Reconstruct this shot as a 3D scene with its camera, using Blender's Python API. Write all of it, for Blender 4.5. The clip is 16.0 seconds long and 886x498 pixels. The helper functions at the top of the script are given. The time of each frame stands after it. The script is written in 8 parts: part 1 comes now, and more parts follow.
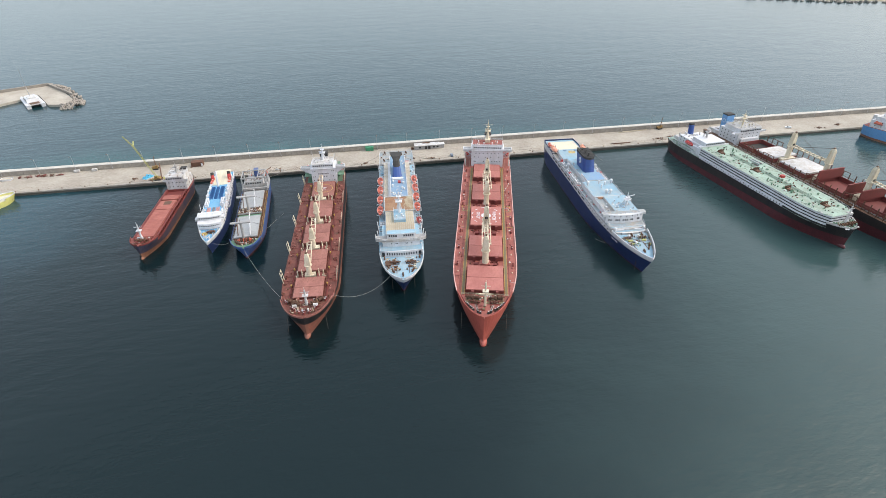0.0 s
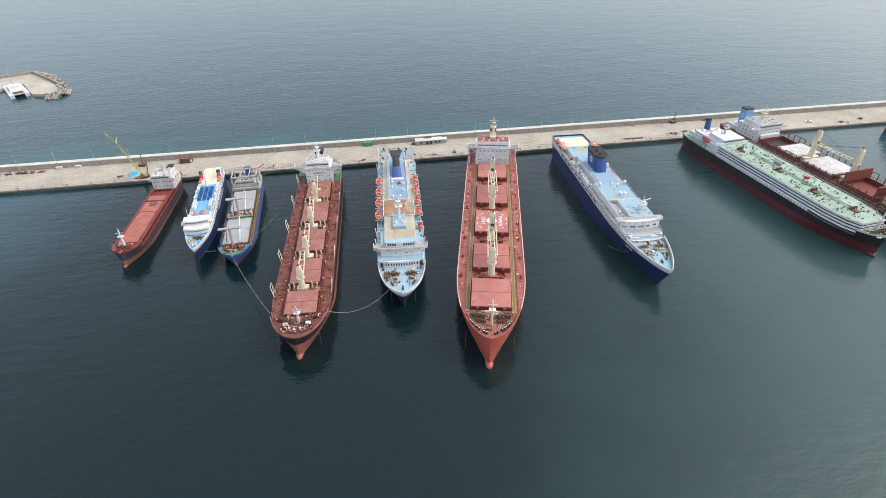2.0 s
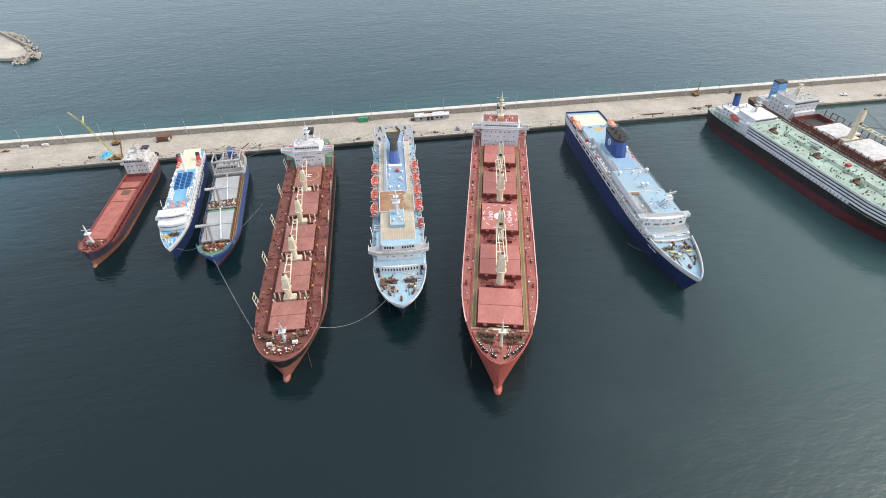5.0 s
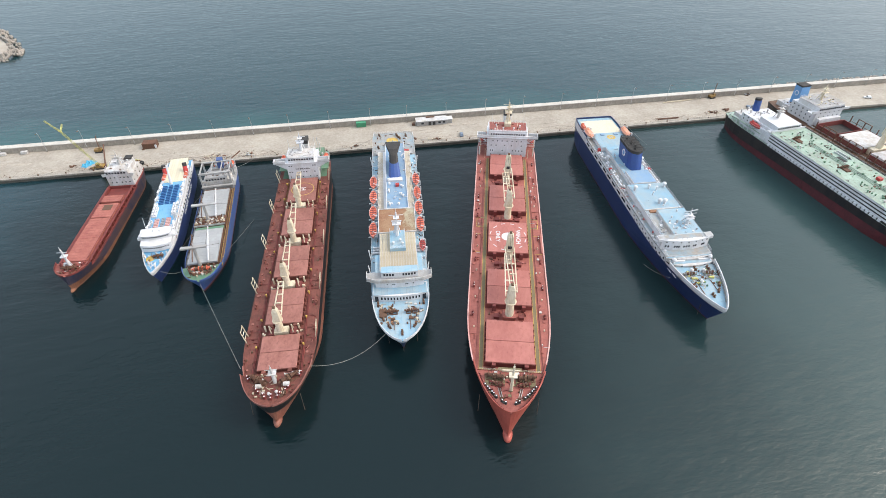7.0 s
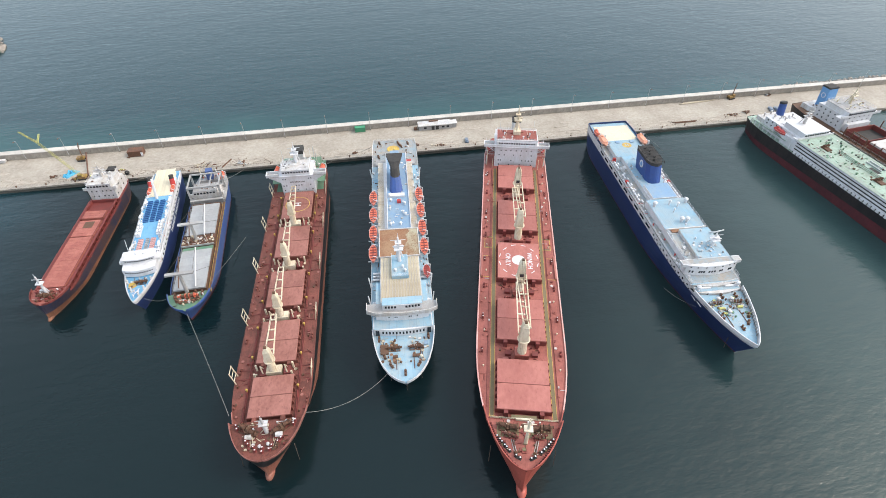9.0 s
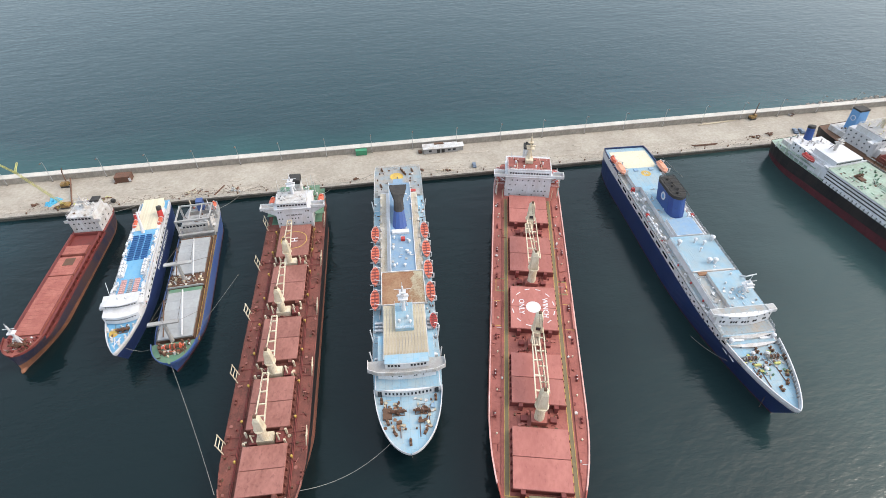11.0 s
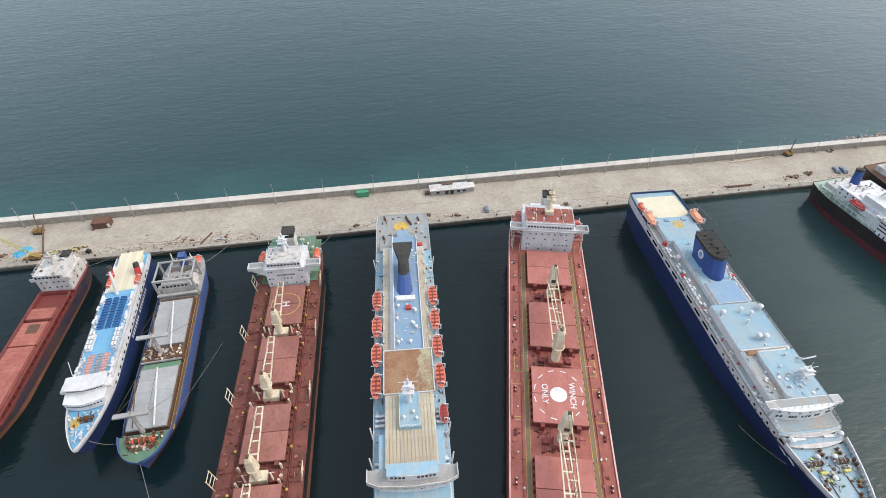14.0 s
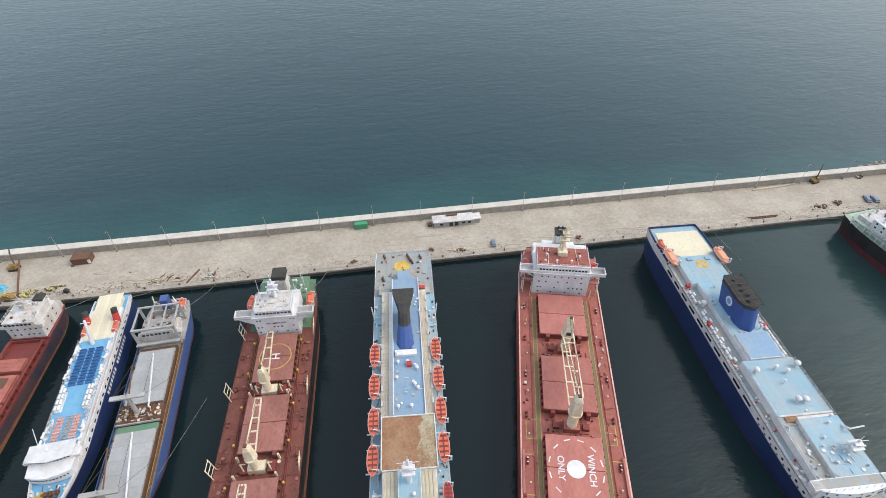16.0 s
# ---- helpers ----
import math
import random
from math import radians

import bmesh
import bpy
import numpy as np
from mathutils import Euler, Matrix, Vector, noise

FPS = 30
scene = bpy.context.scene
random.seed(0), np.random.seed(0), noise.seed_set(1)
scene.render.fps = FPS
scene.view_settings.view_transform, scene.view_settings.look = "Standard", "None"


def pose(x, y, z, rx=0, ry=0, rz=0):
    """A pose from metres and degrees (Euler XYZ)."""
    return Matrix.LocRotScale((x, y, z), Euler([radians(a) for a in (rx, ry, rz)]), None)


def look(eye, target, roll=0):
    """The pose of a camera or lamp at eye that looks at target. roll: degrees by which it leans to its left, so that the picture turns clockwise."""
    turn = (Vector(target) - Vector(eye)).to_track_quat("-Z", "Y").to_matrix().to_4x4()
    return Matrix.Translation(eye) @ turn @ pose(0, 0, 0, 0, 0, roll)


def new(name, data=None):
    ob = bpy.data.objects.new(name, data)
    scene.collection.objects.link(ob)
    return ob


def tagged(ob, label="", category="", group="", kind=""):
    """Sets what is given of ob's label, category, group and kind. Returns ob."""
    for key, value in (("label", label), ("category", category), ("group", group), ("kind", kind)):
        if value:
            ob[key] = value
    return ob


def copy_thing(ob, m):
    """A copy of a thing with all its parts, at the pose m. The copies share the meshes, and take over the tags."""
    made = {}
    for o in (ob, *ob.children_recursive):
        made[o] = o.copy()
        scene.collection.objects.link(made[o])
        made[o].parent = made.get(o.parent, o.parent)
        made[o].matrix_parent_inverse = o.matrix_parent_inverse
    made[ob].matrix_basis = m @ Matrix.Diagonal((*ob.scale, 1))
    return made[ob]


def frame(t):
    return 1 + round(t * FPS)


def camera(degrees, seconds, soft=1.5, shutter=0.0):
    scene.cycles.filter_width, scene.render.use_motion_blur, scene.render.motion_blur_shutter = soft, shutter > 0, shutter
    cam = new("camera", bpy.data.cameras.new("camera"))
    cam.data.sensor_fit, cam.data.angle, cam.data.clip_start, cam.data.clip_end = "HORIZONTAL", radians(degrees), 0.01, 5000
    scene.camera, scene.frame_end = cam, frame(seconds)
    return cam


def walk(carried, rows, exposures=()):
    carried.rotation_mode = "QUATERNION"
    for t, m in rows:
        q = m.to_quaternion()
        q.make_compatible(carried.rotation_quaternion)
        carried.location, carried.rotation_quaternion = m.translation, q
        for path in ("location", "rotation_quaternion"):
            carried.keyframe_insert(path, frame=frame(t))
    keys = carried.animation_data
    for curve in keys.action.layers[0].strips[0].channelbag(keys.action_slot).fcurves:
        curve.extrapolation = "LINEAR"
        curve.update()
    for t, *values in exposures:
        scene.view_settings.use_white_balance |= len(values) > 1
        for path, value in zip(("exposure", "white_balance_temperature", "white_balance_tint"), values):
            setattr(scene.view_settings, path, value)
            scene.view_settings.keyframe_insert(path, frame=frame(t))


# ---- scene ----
cam = camera(80.3, 16.0, soft=0.6)
PATH = [
    (0, (-0.244, 3.885, 145.631), (0.0, 5.538, 144.533), -0.6),
    (0.5, (0.277, 8.916, 145.622), (0.52, 10.563, 144.513), -0.6),
    (1, (0.777, 13.915, 145.625), (1.018, 15.555, 144.506), -0.5),
    (1.5, (1.304, 18.909, 145.634), (1.543, 20.542, 144.504), -0.5),
    (2, (1.876, 23.885, 145.666), (2.112, 25.505, 144.518), -0.5),
    (2.5, (2.46, 28.793, 145.718), (2.692, 30.389, 144.534), -0.5),
    (3, (3.051, 33.689, 145.777), (3.28, 35.249, 144.546), -0.4),
    (3.2, (3.267, 35.676, 145.801), (3.494, 37.221, 144.551), -0.3),
    (5.5, (5.472, 59.064, 146.612), (5.693, 60.581, 145.328), -0.3),
    (6, (5.901, 64.225, 146.714), (6.121, 65.735, 145.422), -0.3),
    (6.5, (6.239, 69.413, 146.838), (6.458, 70.915, 145.536), -0.3),
    (7, (6.488, 74.679, 146.991), (6.707, 76.172, 145.677), -0.2),
    (7.5, (6.706, 79.964, 147.164), (6.924, 81.446, 145.839), -0.2),
    (8, (6.964, 85.287, 147.343), (7.181, 86.76, 146.008), -0.1),
    (8.5, (7.305, 90.572, 147.507), (7.52, 92.036, 146.161), -0.2),
    (9, (7.649, 95.881, 147.641), (7.861, 97.337, 146.287), -0.3),
    (9.2, (7.761, 98.053, 147.676), (7.976, 99.506, 146.319), -0.5),
    (11.5, (8.756, 123.625, 148.713), (8.963, 125.082, 147.359), -0.2),
    (12, (9.038, 129.038, 148.781), (9.243, 130.497, 147.428), -0.3),
    (12.5, (9.376, 134.316, 148.783), (9.579, 135.778, 147.433), -0.2),
    (13, (9.733, 139.473, 148.777), (9.935, 140.937, 147.429), -0.2),
    (13.5, (10.105, 144.647, 148.766), (10.305, 146.113, 147.421), -0.2),
    (14, (10.532, 149.873, 148.766), (10.73, 151.342, 147.423), -0.3),
    (14.5, (11.031, 155.084, 148.799), (11.228, 156.556, 147.459), -0.4),
    (15, (11.659, 160.361, 148.843), (11.854, 161.835, 147.506), -0.4),
    (15.5, (12.322, 165.686, 148.875), (12.514, 167.162, 147.54), -0.5),
    (16, (12.995, 171.014, 148.904), (13.183, 172.491, 147.569), -0.5),
]
walk(cam, [(t, look(eye, target, roll)) for t, eye, target, roll in PATH], [(0.0, 0.04), (3.2, 0.1), (9.2, 0.14), (12.0, 0.0), (16.0, -0.14)])

# ---- light ----
SUN_EL, SUN_AZ = radians(46), radians(95)   # azimuth clockwise from +y
world = bpy.data.worlds.new("world")
scene.world = world
world.use_nodes = True
wn = world.node_tree
sky = wn.nodes.new("ShaderNodeTexSky")
sky.sky_type = "NISHITA"
sky.sun_disc = False
sky.sun_elevation, sky.sun_rotation = SUN_EL, SUN_AZ
sky.dust_density, sky.ozone_density, sky.air_density = 6.0, 1.5, 1.0
bg = wn.nodes["Background"]
bg.inputs["Strength"].default_value = 0.31
veil = wn.nodes.new("ShaderNodeMix")      # a thin even cloud veil over the clear sky
veil.data_type = "RGBA"
veil.inputs[0].default_value = 0.5
veil.inputs[7].default_value = (4.4, 4.9, 5.15, 1)
wn.links.new(sky.outputs[0], veil.inputs[6])
wn.links.new(veil.outputs[2], bg.inputs["Color"])
sun = new("sun", bpy.data.lights.new("sun", "SUN"))
sun.data.energy, sun.data.angle, sun.data.color = 0.85, radians(18), (1.0, 0.95, 0.88)
sun.matrix_basis = look((200 * math.sin(SUN_AZ), 200 * math.cos(SUN_AZ), 200 * math.tan(SUN_EL)), (0, 0, 0))
scene.view_settings.exposure = 0.0


# ---- materials ----
def mat(name, base, second=None, scale=0.5, amount=0.5, rough=0.6, metal=0.0, bump=0.0, fine=None, streak=0.0, detail=6.0, fleck=0.35, seam=None, smear=0.0):
    """A surface of two colours mixed by noise at two scales, with sparse worn flecks; streak stretches the noise up and down,
    smear along the ship; seam: length and breadth of welded plates."""
    m = bpy.data.materials.new(name)
    m.use_nodes = True
    nt = m.node_tree
    b = nt.nodes["Principled BSDF"]
    b.inputs["Roughness"].default_value, b.inputs["Metallic"].default_value = rough, metal
    second = second or tuple(c * 0.75 for c in base)
    co = nt.nodes.new("ShaderNodeTexCoord")
    mp = nt.nodes.new("ShaderNodeMapping")
    mp.inputs["Scale"].default_value = (1 - 0.85 * smear, 1, 1 - 0.9 * streak)
    nt.links.new(co.outputs["Object"], mp.inputs[0])
    n1 = nt.nodes.new("ShaderNodeTexNoise")
    n1.inputs["Scale"].default_value, n1.inputs["Detail"].default_value, n1.inputs["Roughness"].default_value = scale, detail, 0.65
    n2 = nt.nodes.new("ShaderNodeTexNoise")
    n2.inputs["Scale"].default_value, n2.inputs["Detail"].default_value = fine or scale * 9, 4.0
    for n in (n1, n2):
        nt.links.new(mp.outputs[0], n.inputs["Vector"])
    add = nt.nodes.new("ShaderNodeMath")
    add.operation = "MULTIPLY_ADD"
    nt.links.new(n2.outputs[0], add.inputs[0])
    add.inputs[1].default_value = 0.45
    nt.links.new(n1.outputs[0], add.inputs[2])
    ramp = nt.nodes.new("ShaderNodeValToRGB")
    lo = 0.95 - 0.5 * amount
    ramp.color_ramp.elements[0].position, ramp.color_ramp.elements[1].position = max(lo - 0.17, 0.02), min(lo + 0.17, 0.98)
    ramp.color_ramp.elements[0].color, ramp.color_ramp.elements[1].color = (*base, 1), (*second, 1)
    nt.links.new(add.outputs[0], ramp.inputs[0])
    info = nt.nodes.new("ShaderNodeObjectInfo")
    vary = nt.nodes.new("ShaderNodeHueSaturation")
    mr = nt.nodes.new("ShaderNodeMapRange")
    mr.inputs["To Min"].default_value, mr.inputs["To Max"].default_value = 0.93, 1.07
    nt.links.new(info.outputs["Random"], mr.inputs[0])
    nt.links.new(mr.outputs[0], vary.inputs["Value"])
    tone = ramp.outputs[0]
    if fleck:
        n3 = nt.nodes.new("ShaderNodeTexNoise")
        n3.inputs["Scale"].default_value, n3.inputs["Detail"].default_value, n3.inputs["Roughness"].default_value = 0.9, 5.0, 0.7
        nt.links.new(mp.outputs[0], n3.inputs["Vector"])
        cut = nt.nodes.new("ShaderNodeMapRange")
        cut.inputs["From Min"].default_value, cut.inputs["From Max"].default_value = 0.56, 0.68
        cut.inputs["To Max"].default_value = fleck
        nt.links.new(n3.outputs[0], cut.inputs[0])
        worn = nt.nodes.new("ShaderNodeMix")
        worn.data_type = "RGBA"
        worn.inputs[7].default_value = (second[0] * 0.5, second[1] * 0.43, second[2] * 0.4, 1)
        nt.links.new(cut.outputs[0], worn.inputs[0])
        nt.links.new(tone, worn.inputs[6])
        tone = worn.outputs[2]
    if seam:
        bk = nt.nodes.new("ShaderNodeTexBrick")
        bk.inputs["Scale"].default_value, bk.inputs["Brick Width"].default_value, bk.inputs["Row Height"].default_value = 1.0, *seam
        bk.inputs["Mortar Size"].default_value, bk.inputs["Mortar Smooth"].default_value = 0.06, 0.3
        bk.inputs["Color1"].default_value, bk.inputs["Color2"].default_value, bk.inputs["Mortar"].default_value = (1, 1, 1, 1), (0.93, 0.93, 0.93, 1), (0.8, 0.79, 0.78, 1)
        nt.links.new(co.outputs["Object"], bk.inputs["Vector"])
        weld = nt.nodes.new("ShaderNodeMix")
        weld.data_type, weld.blend_type = "RGBA", "MULTIPLY"
        weld.inputs[0].default_value = 1.0
        nt.links.new(tone, weld.inputs[6])
        nt.links.new(bk.outputs["Color"], weld.inputs[7])
        tone = weld.outputs[2]
    nt.links.new(tone, vary.inputs["Color"])
    nt.links.new(vary.outputs[0], b.inputs["Base Color"])
    if bump:
        bp = nt.nodes.new("ShaderNodeBump")
        bp.inputs["Strength"].default_value, bp.inputs["Distance"].default_value = 0.5, bump
        nt.links.new(add.outputs[0], bp.inputs["Height"])
        nt.links.new(bp.outputs[0], b.inputs["Normal"])
    return m


RUST = (0.23, 0.085, 0.04)
M = {
    "red_deck": mat("faded red oxide deck", (0.36, 0.115, 0.092), (0.245, 0.072, 0.055), 0.12, 0.5, 0.7, seam=(9.0, 2.6), fleck=0.45),
    "red_hatch": mat("faded red hatch paint", (0.40, 0.15, 0.125), (0.30, 0.10, 0.083), 0.12, 0.5, 0.65, fleck=0.4, smear=0.5),
    "pink_hatch": mat("sun-faded pink red hatch paint", (0.40, 0.145, 0.11), (0.28, 0.085, 0.065), 0.3, 0.6, 0.7, fleck=0.5),
    "pink_edge": mat("faded pink gunwale paint", (0.66, 0.43, 0.40), (0.5, 0.25, 0.22), 0.3, 0.5, 0.6),
    "red_hull": mat("red hull paint", (0.42, 0.095, 0.07), (0.31, 0.07, 0.05), 0.15, 0.6, 0.5, streak=0.7),
    "brown_deck": mat("worn brown oxide deck", (0.235, 0.075, 0.055), (0.12, 0.04, 0.03), 0.22, 0.55, 0.8, seam=(8.0, 2.4), fleck=0.6),
    "brown_hatch": mat("worn brown hatch paint", (0.33, 0.14, 0.115), (0.22, 0.085, 0.066), 0.14, 0.5, 0.7, fleck=0.55, smear=0.4),
    "black_hull": mat("black hull paint", (0.011, 0.011, 0.013), (0.032, 0.024, 0.022), 0.3, 0.45, 0.45, streak=0.8),
    "boot_red": mat("weathered boot topping", (0.33, 0.105, 0.075), (0.22, 0.09, 0.06), 0.3, 0.7, 0.6, streak=0.6),
    "boot_dark": mat("dark red boot topping", (0.11, 0.022, 0.027), (0.065, 0.017, 0.021), 0.3, 0.5, 0.55, streak=0.6),
    "boot_rust": mat("rusty orange boot topping", (0.30, 0.12, 0.055), (0.17, 0.075, 0.045), 0.3, 0.7, 0.7, streak=0.6),
    "navy_hull": mat("navy blue hull paint", (0.011, 0.026, 0.095), (0.02, 0.036, 0.11), 0.1, 0.6, 0.35, streak=0.7, fleck=0.2),
    "blue_hull": mat("royal blue hull paint", (0.03, 0.085, 0.30), (0.06, 0.10, 0.24), 0.2, 0.7, 0.5, streak=0.8),
    "dark_blue_hull": mat("worn dark blue hull paint", (0.02, 0.024, 0.05), (0.075, 0.042, 0.036), 0.25, 0.42, 0.6, streak=0.7),
    "white": mat("white ship paint", (0.64, 0.65, 0.68), (0.52, 0.51, 0.51), 0.3, 0.42, 0.5, streak=0.8, fleck=0.2),
    "white_old": mat("grimy white ship paint", (0.58, 0.585, 0.60), (0.40, 0.355, 0.31), 0.35, 0.46, 0.6, streak=0.8, fleck=0.35),
    "grey": mat("grey ship paint", (0.42, 0.44, 0.45), (0.30, 0.29, 0.28), 0.3, 0.7, 0.6),
    "grey_hatch": mat("pale grey hatch cover", (0.36, 0.37, 0.38), (0.29, 0.295, 0.295), 0.12, 0.5, 0.6, fleck=0.15),
    "sky_deck": mat("light blue deck paint", (0.21, 0.385, 0.51), (0.31, 0.385, 0.42), 0.16, 0.48, 0.65, seam=(6.0, 2.2), fleck=0.3),
    "sky_deck_worn": mat("worn light blue deck paint", (0.24, 0.35, 0.42), (0.33, 0.30, 0.265), 0.16, 0.58, 0.7, seam=(6.0, 2.2), fleck=0.5),
    "bright_blue": mat("bright blue deck paint", (0.09, 0.31, 0.57), (0.16, 0.36, 0.52), 0.3, 0.55, 0.6),
    "mid_blue": mat("mid blue deck paint", (0.14, 0.275, 0.46), (0.22, 0.31, 0.40), 0.15, 0.6, 0.65),
    "funnel_blue": mat("dark blue funnel paint", (0.02, 0.06, 0.25), (0.03, 0.075, 0.24), 0.2, 0.6, 0.45),
    "funnel_sky": mat("sky blue funnel paint", (0.10, 0.28, 0.55), (0.13, 0.28, 0.5), 0.2, 0.6, 0.45),
    # black of funnels and grates; also paints shade in pens, hold and doorways
    "soot_shade": mat("sooty black, also painted shade", (0.018, 0.018, 0.019), (0.04, 0.037, 0.034), 0.4, 0.6, 0.8),
    "cream": mat("cream crane paint", (0.66, 0.60, 0.47), (0.48, 0.38, 0.25), 0.3, 0.38, 0.55, streak=0.7),
    "tan_deck": mat("sun-bleached timber deck", (0.54, 0.48, 0.36), (0.37, 0.31, 0.225), 0.2, 0.6, 0.8, smear=0.6),
    "cream_deck": mat("pale cream deck coating", (0.66, 0.61, 0.46), (0.58, 0.53, 0.40), 0.12, 0.7, 0.75),
    "rust_deck": mat("rusted steel deck", (0.21, 0.085, 0.042), (0.31, 0.19, 0.11), 0.16, 0.5, 0.85, fleck=0.6),
    "bare_deck": mat("worn bare primer deck", (0.38, 0.35, 0.25), (0.23, 0.13, 0.07), 0.2, 0.5, 0.85, fleck=0.5),
    "green_deck": mat("pale green deck paint", (0.33, 0.45, 0.375), (0.25, 0.30, 0.24), 0.14, 0.5, 0.7, seam=(6.0, 2.2), fleck=0.55),
    "dark_green": mat("dark green deck paint", (0.06, 0.20, 0.13), (0.12, 0.20, 0.13), 0.3, 0.7, 0.7),
    "lane_green": mat("olive green walkway paint", (0.12, 0.125, 0.06), (0.18, 0.14, 0.075), 0.4, 0.7, 0.7),
    "yellow": mat("yellow paint", (0.60, 0.44, 0.08), (0.40, 0.25, 0.06), 0.5, 0.6, 0.6),
    "yellow_green": mat("faded yellow crane paint", (0.55, 0.55, 0.16), (0.42, 0.40, 0.14), 0.4, 0.6, 0.6),
    "orange": mat("orange lifeboat plastic", (0.60, 0.12, 0.055), (0.5, 0.12, 0.07), 0.5, 0.5, 0.5),
    "pale_orange": mat("faded orange lifeboat plastic", (0.66, 0.24, 0.13), (0.6, 0.3, 0.2), 0.5, 0.5, 0.5),
    "red": mat("red paint", (0.45, 0.03, 0.03), (0.36, 0.04, 0.03), 0.4, 0.5, 0.5),
    "dark_steel": mat("dark weathered steel", (0.07, 0.06, 0.055), (0.14, 0.075, 0.045), 0.6, 0.8, 0.7, 0.3),
    "rust": mat("rusty steel", (0.20, 0.085, 0.045), (0.11, 0.055, 0.035), 0.5, 0.8, 0.85),
    "rust_red": mat("dark red coaming paint", (0.22, 0.035, 0.03), (0.15, 0.035, 0.03), 0.3, 0.7, 0.7),
    "glass": mat("dark window glass", (0.02, 0.024, 0.03), (0.03, 0.035, 0.04), 0.5, 0.5, 0.12),
    "rope": mat("pale mooring rope", (0.30, 0.29, 0.265), (0.21, 0.205, 0.185), 2.0, 0.6, 0.9),
    "chain": mat("dark anchor chain", (0.06, 0.055, 0.05), (0.1, 0.07, 0.05), 2.0, 0.6, 0.8),
    "concrete": mat("weathered quay concrete", (0.435, 0.395, 0.335), (0.31, 0.272, 0.225), 0.05, 0.5, 0.9, bump=0.03, fine=0.8, fleck=0.28),
    "concrete_edge": mat("stained edge concrete", (0.40, 0.365, 0.315), (0.23, 0.205, 0.175), 0.2, 0.66, 0.92, bump=0.04, fine=1.6),
    "wall_face": mat("stained wall concrete", (0.38, 0.345, 0.295), (0.24, 0.215, 0.185), 0.12, 0.66, 0.92, bump=0.03, fine=1.2, streak=0.6),
    "coping": mat("bleached coping concrete", (0.54, 0.515, 0.47), (0.40, 0.375, 0.34), 0.12, 0.62, 0.9, fine=1.5),
    "dirt": mat("brown dirt film", (0.25, 0.21, 0.17), (0.40, 0.36, 0.305), 0.5, 0.55, 0.95, fleck=0.6),
    "dirt_pale": mat("pale dust film", (0.40, 0.365, 0.315), (0.45, 0.41, 0.355), 0.3, 0.9, 0.95),
    "rubble": mat("mixed rubble", (0.30, 0.26, 0.215), (0.15, 0.105, 0.08), 0.4, 0.5, 0.9),
    "algae": mat("wet algae concrete", (0.05, 0.05, 0.042), (0.09, 0.08, 0.065), 0.3, 0.7, 0.6),
    "stone": mat("pale armour stone", (0.40, 0.37, 0.32), (0.27, 0.24, 0.21), 0.3, 0.8, 0.95, bump=0.1),
    "scrub": mat("dry coastal scrub", (0.16, 0.15, 0.10), (0.26, 0.23, 0.17), 0.03, 0.9, 0.95),
    "zinc": mat("galvanised steel", (0.50, 0.52, 0.53), (0.42, 0.43, 0.44), 1.0, 0.6, 0.4, 0.6),
    "green_paint": mat("green tarpaulin paint", (0.04, 0.27, 0.14), (0.06, 0.24, 0.13), 0.5, 0.6, 0.6),
    "tarp_blue": mat("cyan blue plastic", (0.03, 0.27, 0.45), (0.06, 0.36, 0.55), 0.6, 0.6, 0.45),
    "old_yellow": mat("rusty old machine yellow", (0.36, 0.24, 0.055), (0.16, 0.085, 0.045), 0.8, 0.55, 0.7),
    "tyre": mat("black rubber", (0.025, 0.025, 0.026), (0.04, 0.038, 0.036), 1.0, 0.6, 0.85),
    "car_blue": mat("grey blue car paint", (0.13, 0.17, 0.23), (0.15, 0.19, 0.25), 1.0, 0.5, 0.35),
    "car_white": mat("white car paint", (0.70, 0.71, 0.72), (0.65, 0.65, 0.66), 1.0, 0.5, 0.35),
    "solar": mat("blue seat rows", (0.03, 0.10, 0.27), (0.04, 0.13, 0.30), 0.6, 0.5, 0.45),
}


